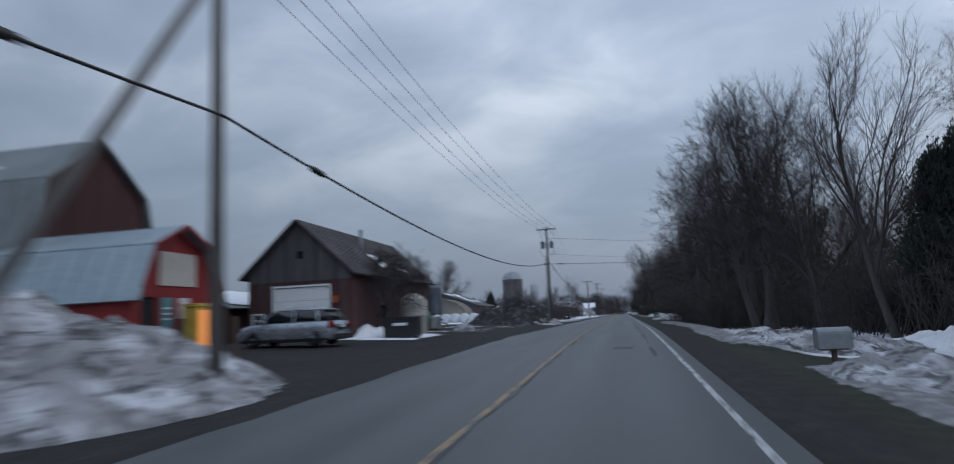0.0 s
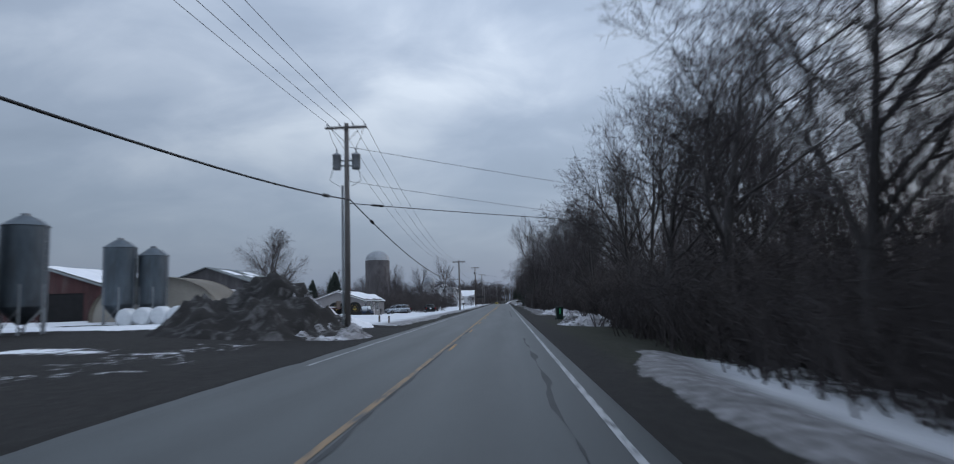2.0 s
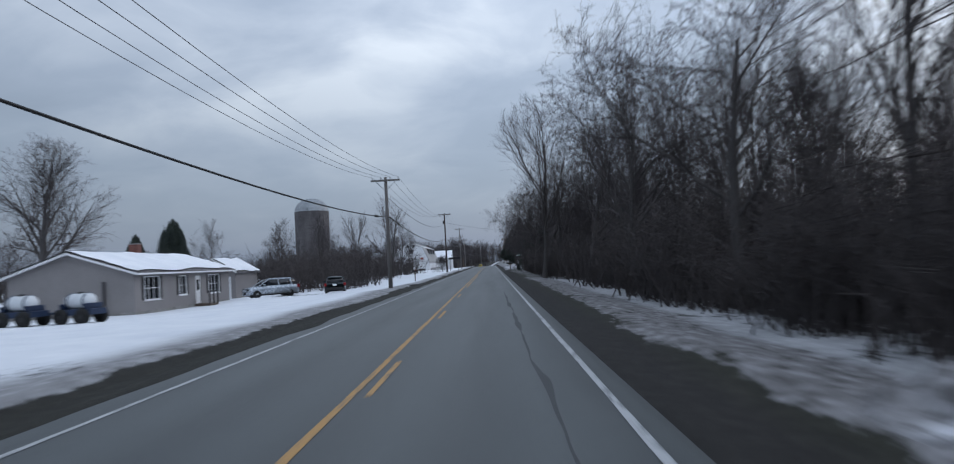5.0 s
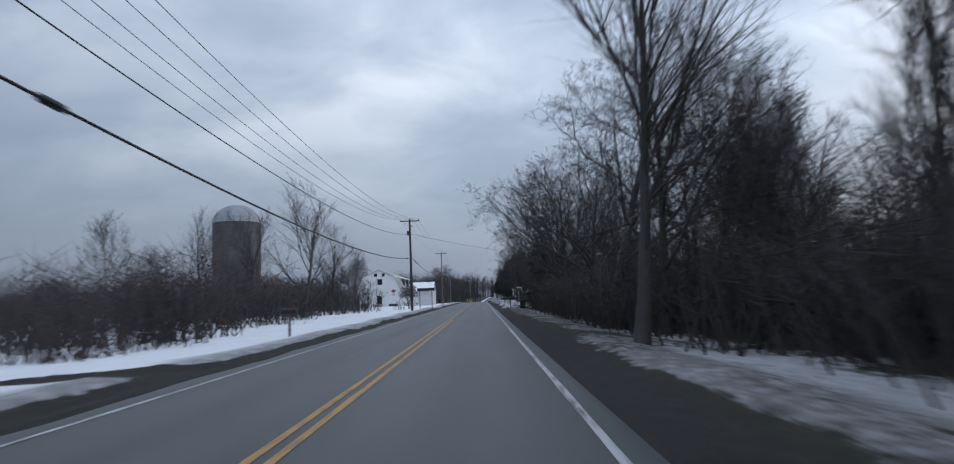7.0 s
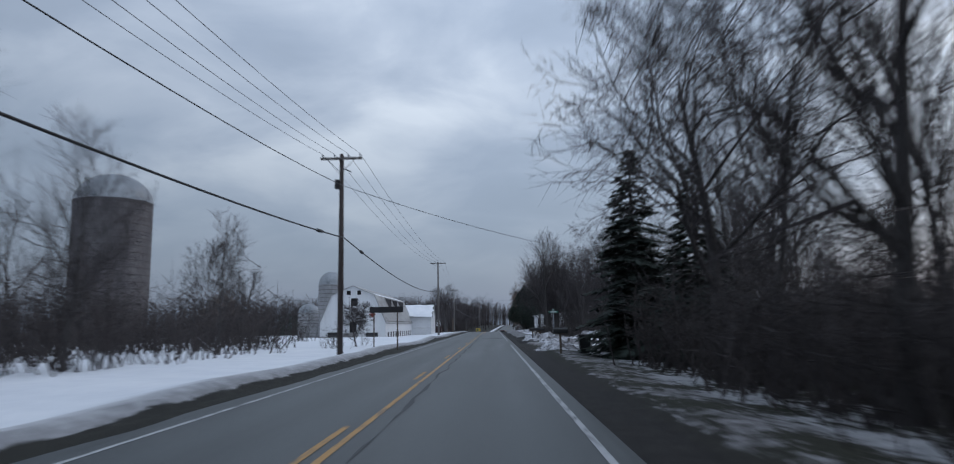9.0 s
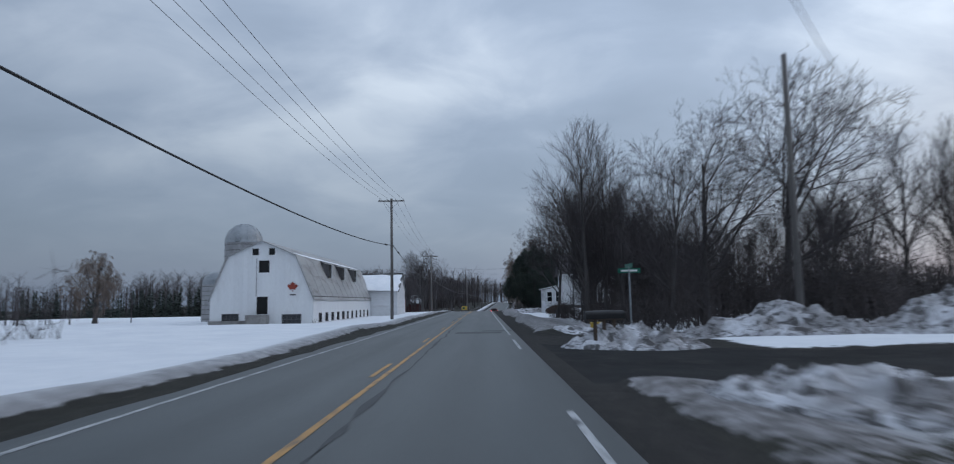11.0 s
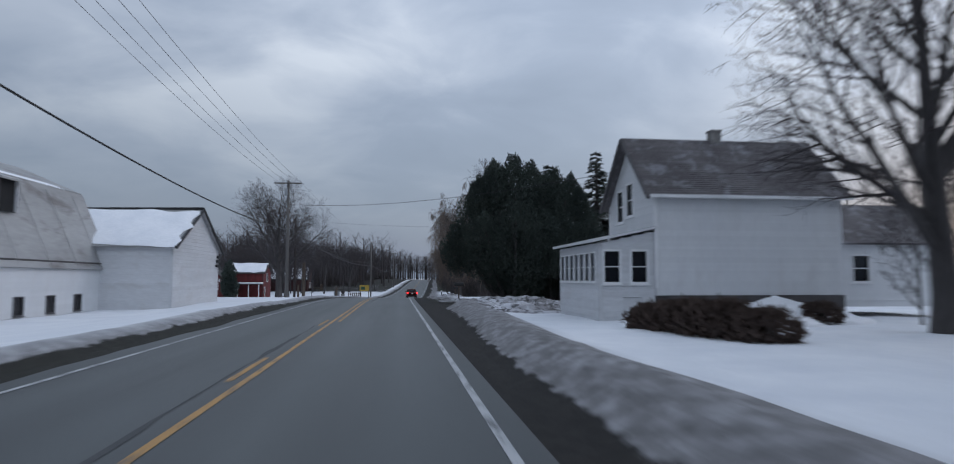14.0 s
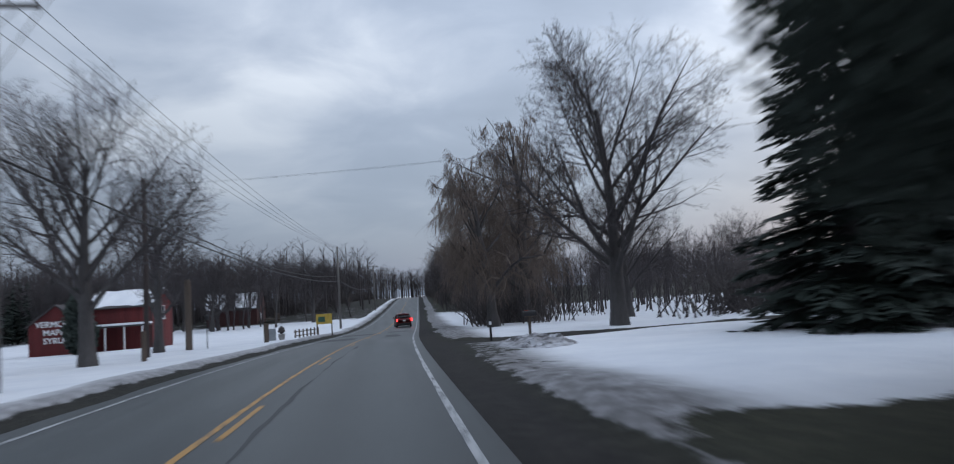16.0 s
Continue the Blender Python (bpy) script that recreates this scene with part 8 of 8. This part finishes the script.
car("parked_car", (15.6, 335.4, land(15.6, 335.4) + 0.02), -7, 4.6, 1.8, 1.42, M_DARK_CAR, "dark grey sedan in the snowy driveway", False)
car("parked_car", (22.8, 366.6, land(22.8, 366.6) + 0.02), 178, 4.6, 1.8, 1.4, M_DARK_CAR, "dark sedan parked on a snowy drive", False)
car("leading_car", (curve_x(420) + 1.65, 420, road_z(420) + 0.01), 93, 4.4, 1.85, 1.65, M_RED_CAR, "dark red SUV with lit tail lamps on the road", True, True)

# farm yard clutter
t = thing("storage_tank", (-11.6, 43.4, land(-11.6, 43.4)), "tall cream plastic storage tank beside the garage", "tank")
part("tank", lathe([(0.82, -0.05), (0.88, 0.1), (0.88, 1.2), (0.9, 1.25), (0.88, 1.3), (0.88, 2.2), (0.74, 2.45), (0.3, 2.65), (0.2, 2.75)], 26), M_CREAM, t, "", True)
part("lid", lathe_at(((0.24, 0), (0.24, 0.1), (0.1, 0.13)), (0, 0, 2.73)), M_BLACK, t)
t = thing("fuel_tank", (-12.3, 46.8, land(-12.3, 46.8)), "round green fuel tank on cradles", "tank", rz=95)
bm = lathe([(0.05, -1.1), (0.55, -1.06), (0.75, -0.85), (0.78, 0.0), (0.75, 0.85), (0.55, 1.06), (0.05, 1.1)], 22)
bmesh.ops.rotate(bm, verts=bm.verts, matrix=Matrix.Rotation(radians(90), 3, "Y"))
bmesh.ops.translate(bm, verts=bm.verts, vec=(0, 0, 0.98))
part("tank", bm, M_GREEN_TANK, t, "", True)
for s in (-0.6, 0.6):
    part("cradle", boxes((s - 0.1, s + 0.1, -0.5, 0.5, -0.1, 0.35)), M_CONCRETE, t)
d = thing("dumpster", (-10.2, 37.0, land(-10.2, 37)), "black rubbish dumpster in yard snow", "dumpster", rz=4)
part("body", boxes((-0.95, 0.95, -0.6, 0.6, 0.12, 1.15), bevel=0.03), M_BLACK, d)
part("lid", boxes((-0.99, -0.01, -0.64, 0.64, 1.16, 1.22), (0.01, 0.99, -0.64, 0.64, 1.16, 1.22), bevel=0.015), M_BLACK, d)
part("label_bar", boxes((-0.4, 0.4, -0.618, -0.602, 0.75, 0.9)), M_TRIM, d)
for sx in (-0.8, 0.8):
    for sy in (-0.45, 0.45):
        wheel(d, sx, sy, 0.08, 0.08, 0.06, M_BLACK)
t = thing("bulk_tote", (-13.4, 54.0, land(-13.4, 54)), "white caged bulk tote on a pallet", "tote")
part("tank", boxes((-0.55, 0.55, -0.5, 0.5, 0.16, 1.1), bevel=0.06), M_BALE, t)
for k in range(5):
    part("cage_bar", boxes((-0.57 + 0.275 * k, -0.54 + 0.275 * k, -0.53, 0.53, 0.14, 1.13)), M_STEEL, t)
part("pallet", boxes((-0.58, 0.58, -0.54, 0.54, 0.0, 0.14)), M_WOOD, t)
w = thing("hay_wagon", (-15.4, 103.0, surface(-15.4, 103) - 0.03), "red flatbed hay wagon with snow on its deck", "wagon", rz=6)
part("deck", boxes((-2.0, 2.0, -1.1, 1.1, 0.6, 0.76), bevel=0.02), M_RED_OLD, w)
part("deck_snow", boxes((-1.8, 1.7, -1.0, 1.0, 0.76, 0.84), bevel=0.04), M_SNOW, w, "snow on the deck")
part("front_rack", boxes((1.85, 1.95, -1.05, 1.05, 0.76, 1.35)), M_WOOD, w)
part("reflector", boxes((-2.03, -2.0, -1.0, -0.7, 0.61, 0.75)), M_ORANGE, w, "orange reflector")
for sx in (-1.25, 1.25):
    for sy in (-0.95, 0.95):
        wheel(w, sx, sy, 0.36, 0.36, 0.22, M_YELLOW_PAINT)
m = thing("hay_rake", (-13.2, 104.6, surface(-13.2, 104.6) - 0.03), "yellow wheel rake parked beside the red barn", "farm machine", rz=20)
part("frame", boxes((-1.3, 1.3, -0.06, 0.06, 0.6, 0.72), (-0.06, 0.06, -0.9, 0.9, 0.5, 0.6)), M_BLACK, m)
for k in range(3):
    wheel(m, -0.9 + 0.9 * k, 0.1, 0.62, 0.62, 0.08, M_YELLOW_PAINT)
tr = thing("box_trailer", (-26.5, 104.3, land(-26.5, 104.3)), "white box trailer with a blue poster on its end", "trailer", rz=2)
part("body", boxes((-2.8, 2.8, -1.1, 1.1, 0.75, 2.75), bevel=0.04), M_TRIM, tr)
part("poster", boxes((2.81, 2.83, -0.85, 0.85, 0.9, 2.55)), M_TEAL, tr, "blue printed poster")
part("roof_snow", boxes((-2.75, 2.75, -1.05, 1.05, 2.76, 2.86), bevel=0.04), M_SNOW, tr, "snow on the roof")
part("chassis", boxes((-2.7, 2.7, -0.5, 0.5, 0.55, 0.74)), M_BLACK, tr)
for sx in (-1.6, 1.6):
    for sy in (-0.9, 0.9):
        wheel(tr, sx, sy, 0.4, 0.4, 0.24, M_BLACK)
fb = thing("flatbed_trailer", (-27.5, 99.5, land(-27.5, 99.5)), "dark flatbed trailer with snow on its deck", "trailer", rz=3)
part("deck", boxes((-3.2, 3.2, -1.15, 1.15, 0.72, 0.88), bevel=0.02), M_BLACK, fb)
part("deck_snow", boxes((-3.0, 3.0, -1.05, 1.05, 0.88, 1.02), bevel=0.05), M_SNOW, fb, "snow on the deck")
for sx in (-2.0, -1.1, 2.0):
    for sy in (-0.9, 0.9):
        wheel(fb, sx, sy, 0.38, 0.38, 0.22, M_BLACK)
for x, y in ((-6.5, 90.4), (-7.4, 91.4)):
    post(x, y, 0.55, 0.07, M_WOOD, "short weathered post in roadside snow", "short posts by the farm")

# brace pole at the farm drive
b = thing("brace_pole", (-9.4, 9.6, surface(-9.4, 9.6) - 0.1), "leaning wooden brace pole against a utility pole", "pole")
bm = bmesh.new()
tube(bm, [(0, 0, -0.3), (1.5, 1.95, 4.4), (3.0, 3.9, 9.1)], [0.14, 0.13, 0.11], 10)
part("shaft", bm, M_POLE, b, "", True)

# roadside things
mailbox(6.65, 18.2, 95, M_CAN, "large grey mailbox on a post in dirty snow", 1.6, sink=0.50, tall=1.7, long=0.82)
mailbox(-6.4, 175.2, -80, M_BLACK, "black mailbox on a leaning post in snow", 1.1)
mailbox(5.4, 222.5, 92, M_BLACK, "black mailbox on a dark post at the verge", 1.3)
mailbox(6.6, 341.2, 92, M_BLACK, "black mailbox on a pale post beside the driveway", 1.2)
mailbox(8.6, 366.0, 92, M_BLACK, "small dark mailbox on a post in snow", 1.0)
for k, (x, mt) in enumerate(((5.75, M_BLACK), (6.1, M_BLACK), (6.5, M_BLACK))):
    mailbox(x, 252.2 + 0.35 * k, 100, mt, "dark mailbox in a row at the side road", 1.25)
t = thing("newspaper_tube", (6.25, 254.7, surface(6.25, 254.7)), "yellow newspaper tube on a short post", "newspaper box", rz=95)
part("tube", boxes((-0.11, 0.11, -0.25, 0.25, 0.62, 0.82), bevel=0.03), M_YELLOW_PAINT, t)
part("post", boxes((-0.04, 0.04, -0.04, 0.04, -0.2, 0.62)), M_WOOD, t)
wheelie_bin(6.9, 224.5, 90, M_BLACK, "black wheeled trash bin in roadside snow")
wheelie_bin(6.25, 95.0, 5, M_GREEN_BIN, "dark green wheeled bin with a bright green sticker", True)
for x, y, w, h, mt, lab in ((11.0, 105.6, 0.24, 0.5, M_LEAF_RED, "red plastic fuel can in the snow by the driveway"), (11.8, 105.9, 0.3, 0.4, M_BLACK, "black plastic crate in the snow by the driveway")):
    t = thing("fuel_can" if mt is M_LEAF_RED else "crate", (x, y, surface(x, y)), lab, "can" if mt is M_LEAF_RED else "crate", rz=20)
    part("body", boxes((-w, w, -0.18, 0.18, -0.1, h), bevel=0.05), mt, t)
    part("handle", boxes((-w * 0.5, w * 0.5, -0.03, 0.03, h + 0.05, h + 0.09), (-w * 0.5, -w * 0.4, -0.03, 0.03, h, h + 0.06), (w * 0.4, w * 0.5, -0.03, 0.03, h, h + 0.06)), mt, t)
heap("snow_mound", 8.2, 14.6, 2.6, 3.2, 0.7, M_DIRTY_SNOW, "grey plowed snow beside a dark drive", 51.0, 0.4)
heap("snow_mound", 8.6, 25.6, 3.4, 1.5, 0.75, M_DIRTY_SNOW, "lumpy plowed snow bank along a dark drive", 52.0, 0.4)
heap("snow_mound", 13.6, 26.0, 3.6, 1.5, 0.85, M_SNOW, "lumpy pale snow bank along a dark drive", 53.0, 0.4)
heap("snow_mound", 7.4, 85.0, 2.2, 1.3, 0.85, M_DIRTY_SNOW, "grey plowed snow pile beside a driveway", 11.0, 0.4)
heap("snow_mound", 8.0, 109.5, 2.8, 2.6, 0.75, M_DIRTY_SNOW, "dirty plowed snow pile past the driveway", 12.0, 0.4)
heap("snow_mound", 13.5, 109.2, 3.6, 2.2, 0.8, M_DIRTY_SNOW, "grey snow pile along the driveway", 13.0, 0.4)
heap("snow_mound", 19.5, 107.4, 4.2, 2.4, 1.0, M_DIRTY_SNOW, "grey snow pile along the driveway", 14.0, 0.4)
heap("snow_mound", 7.2, 253.1, 2.6, 2.0, 1.0, M_DIRTY_SNOW, "dirty snow pile round the mailboxes", 15.0, 0.4)
heap("snow_mound", 8.0, 262.5, 2.6, 1.8, 0.5, M_DIRTY_SNOW, "dirty snow pile at the side road corner", 16.0, 0.4)
heap("snow_mound", 14.0, 257.5, 4.2, 1.9, 1.35, M_DIRTY_SNOW, "high dirty plowed bank along the side road", 17.0, 0.35)
heap("snow_mound", 21.5, 257.0, 5.0, 2.1, 1.7, M_DIRTY_SNOW, "high dirty plowed bank along the side road", 18.0, 0.35)
heap("snow_mound", 7.6, 240.5, 2.2, 2.0, 0.7, M_DIRTY_SNOW, "dirty snow pile before the side road", 19.0, 0.4)
heap("snow_mound", 6.0, 229.5, 1.6, 2.2, 0.5, M_DIRTY_SNOW, "low dirty snow heap at the verge", 20.0, 0.4)
heap("snow_mound", 9.6, 330.4, 3.8, 2.0, 0.6, M_DIRTY_SNOW, "dirty plowed snow beside the driveway", 21.0, 0.35)
heap("snow_mound", 10.2, 339.6, 4.4, 1.2, 0.55, M_DIRTY_SNOW, "low dirty snow ridge before the arborvitae", 22.0, 0.4)
heap("snow_mound", 18.4, 340.6, 4.6, 1.2, 0.6, M_DIRTY_SNOW, "low snow ridge along the driveway", 23.0, 0.4)
heap("snow_mound", 7.6, 361.0, 1.4, 2.4, 0.4, M_DIRTY_SNOW, "low dirty snow by the small mailbox", 24.0, 0.4)

# road signs
s = thing("road_sign", (-5.25, 233.2, land(-5.25, 233.2)), "wide dark road sign on two metal posts, seen from behind", "sign")
part("board", boxes((-1.15, 1.15, -0.02, 0.02, 2.55, 2.95), bevel=0.008), M_BLACK, s)
for x in (-0.85, 0.75):
    part("post", boxes((x - 0.04, x + 0.04, 0.02, 0.08, -0.2, 2.95)), M_WOOD, s)
s = thing("street_name_sign", (8.4, 258.8, land(8.4, 258.8)), "green street name sign on a thin post", "sign", rz=8)
bm = bmesh.new()
tube(bm, [(0, 0, -0.2), (0, 0, 3.0)], 0.035, 8)
part("post", bm, M_STEEL, s)
part("blade", boxes((-0.5, 0.5, -0.012, 0.012, 2.72, 2.92)), M_GREEN_SIGN, s)
part("blade", boxes((-0.012, 0.012, -0.45, 0.45, 2.93, 3.12)), M_GREEN_SIGN, s)
part("lettering_bar", boxes((-0.36, 0.36, -0.016, -0.0125, 2.78, 2.86)), M_TRIM, s)
p = thing("utility_pole", (16.5, 260.6, land(16.5, 260.6)), "weathered wooden utility pole beside the side road", "utility pole", "utility poles along the road")
bm = bmesh.new()
tube(bm, [(0, 0, -0.3), (0.02, 0, 6), (0.05, 0, 13)], [0.17, 0.15, 0.12], 12)
part("shaft", bm, M_POLE, p, "", True)
p = thing("utility_pole", (-9.9, 376.2, land(-9.9, 376.2)), "short dark utility pole without crossarm in snow", "utility pole", "utility poles along the road")
bm = bmesh.new()
tube(bm, [(0, 0, -0.3), (0.0, 0, 4.5), (0.0, 0, 9.7)], [0.15, 0.13, 0.11], 12)
part("shaft", bm, M_POLE_DARK, p, "", True)
wire("phone_cable", (-9.9, 376.2, 7.2), (-2.6, 428, 5.0), 1.3, 0.03, M_WIRE, "thick black phone cable slung low between poles", (), "phone cables")

# verge at the maple stand
for x, y, h, r, lab in ((-9.0, 373.0, 1.5, 0.13, "thick weathered post in roadside snow"), (-6.3, 391.5, 1.5, 0.2, "thick stone-topped gate post in snow")):
    post(x, y, h, r, M_WOOD, lab)
p = post(-9.9, 384.0, 4.6, 0.22, M_WOOD, "tall cut tree stump post in snow", "", 0.0, "tree_stump")
t = thing("lamp_post", (-8.9, 384.5, surface(-8.9, 384.5) - 0.05), "slim dark garden lamp post in snow", "lamp post")
bm = bmesh.new()
tube(bm, [(0, 0, -0.1), (0, 0, 1.9)], 0.03, 8)
part("pole", bm, M_BLACK, t)
part("lantern", lathe_at(((0.05, 0), (0.1, 0.05), (0.12, 0.25), (0.16, 0.27), (0.03, 0.4)), (0, 0, 1.9)), M_BLACK, t)
f = thing("rail_fence", (-4.3, 401.0, surface(-4.3, 401) - 0.05), "low dark wooden rail fence in snow", "fence", rz=62)
for k in range(7):
    part("post", boxes((-1.8 + 0.6 * k, -1.7 + 0.6 * k, -0.05, 0.05, -0.3, 0.85)), M_WOOD, f)
for z in (0.3, 0.65):
    part("rail", boxes((-1.85, 1.95, 0.05, 0.09, z - 0.04, z + 0.04)), M_WOOD, f)
s = thing("yellow_sign", (-2.9, 403.4, surface(-2.9, 403.4) - 0.05), "small yellow and green farm sign on two posts", "sign", rz=-6)
part("board", boxes((-0.75, 0.75, -0.03, 0.03, 1.0, 1.95), bevel=0.01), M_YELLOW_PAINT, s)
part("picture", boxes((-0.55, 0.1, -0.045, -0.031, 1.2, 1.7)), M_GREEN_TANK, s, "green picture panel")
for x in (-0.7, 0.7):
    part("post", boxes((x - 0.05, x + 0.05, 0.03, 0.1, -0.2, 2.0)), M_WOOD, s)
t = thing("white_tub", (-5.6, 394.5, surface(-5.6, 394.5) - 0.03), "pale planter tub with a dark dried plant", "planter")
part("tub", lathe([(0.2, 0), (0.28, 0.45), (0.32, 0.5), (0.3, 0.52)], 16), M_CONCRETE, t)
part("plant", lathe([(0.05, 0.5), (0.3, 0.7), (0.22, 1.0), (0.05, 1.15)], 9), M_BRUSH, t)
b = thing("grey_box", (-6.6, 395.5, surface(-6.6, 395.5) - 0.03), "pale grey utility box in the snow", "utility box", rz=10)
part("body", boxes((-0.4, 0.4, -0.3, 0.3, 0, 1.0), bevel=0.03), M_CAN, b)
part("door", boxes((-0.34, 0.34, -0.325, -0.302, 0.1, 0.92), bevel=0.008), M_CAN, b)
p = thing("marker_post", (7.2, 367.7, surface(7.2, 367.7) - 0.05), "black and white roadside marker post", "post")
part("shaft", boxes((-0.05, 0.05, -0.02, 0.02, -0.1, 1.0), bevel=0.005), M_BLACK, p)
part("band", boxes((-0.055, 0.055, -0.024, 0.024, 0.75, 0.9)), M_TRIM, p, "white reflective band")
for k in range(9):
    x = -48 + 2.3 * k
    post(x, 379 + 1.1 * k * 0.4, 1.4, 0.06, M_WOOD, "thin wooden vineyard post in snow", "field fence posts")

heap("snow_mound", 14.6, 316.6, 2.6, 1.1, 0.75, M_SNOW, "clean snow heaped against the house and shrubs", 31.0, 0.2)
heap("snow_mound", 17.6, 321.2, 5.2, 1.6, 1.3, M_SNOW, "clean snow drifted along the house wall", 33.0, 0.2)
heap("snow_mound", -10.2, 51.8, 0.9, 0.8, 0.75, M_DIRTY_SNOW, "small snow-capped lump in the farm yard", 34.0, 0.3)


def disc_harrow(x, y, rz):
    """A parked tillage tool: frame, gangs of discs, wheels and a drawbar."""
    h = thing("disc_harrow", (x, y, land(x, y)), "dark rusty disc harrow parked in the farm yard", "farm machine", "", rz)
    part("frame", boxes((-1.5, 1.5, -0.9, -0.8, 0.75, 0.9), (-1.5, 1.5, 0.8, 0.9, 0.75, 0.9), (-1.4, -1.3, -0.8, 0.8, 0.75, 0.9), (1.3, 1.4, -0.8, 0.8, 0.75, 0.9), (-0.05, 0.05, -0.8, 0.8, 0.75, 0.9)), M_HOOP, h)
    bm = bmesh.new()
    tube(bm, [(0, -0.9, 0.8), (0, -2.4, 0.45)], 0.06, 8)
    part("drawbar", bm, M_HOOP, h)
    for g in (-0.55, 0.55):
        for k in range(7):
            bm = lathe([(0.03, -0.03), (0.26, 0.0), (0.27, 0.012), (0.03, 0.03)], 16)
            bmesh.ops.rotate(bm, verts=bm.verts, matrix=Matrix.Rotation(radians(80), 3, "Y"))
            bmesh.ops.translate(bm, verts=bm.verts, vec=(-1.2 + 0.4 * k, g, 0.24))
            part("disc", bm, M_STEEL, h)
    for sx in (-1.0, 1.0):
        wheel(h, sx, 0.0, 0.36, 0.36, 0.2, M_HOOP, "X")


disc_harrow(-15.6, 59.0, 70)
w = thing("wooden_rack", (-17.2, 64.5, land(-17.2, 64.5)), "dark slatted wooden rack leaning in the farm yard", "rack", "", 75)
for k in range(7):
    bm = boxes((-1.3 + 0.4 * k, -1.2 + 0.4 * k, -0.04, 0.04, 0, 2.0), bevel=0.01)
    bmesh.ops.rotate(bm, verts=bm.verts, matrix=Matrix.Rotation(radians(-28), 3, "X"))
    part("slat", bm, M_POLE_DARK, w)
for z in (0.25, 1.7):
    bm = boxes((-1.4, 1.4, 0.04, 0.12, z, z + 0.1), bevel=0.01)
    bmesh.ops.rotate(bm, verts=bm.verts, matrix=Matrix.Rotation(radians(-28), 3, "X"))
    part("rail", bm, M_POLE_DARK, w)
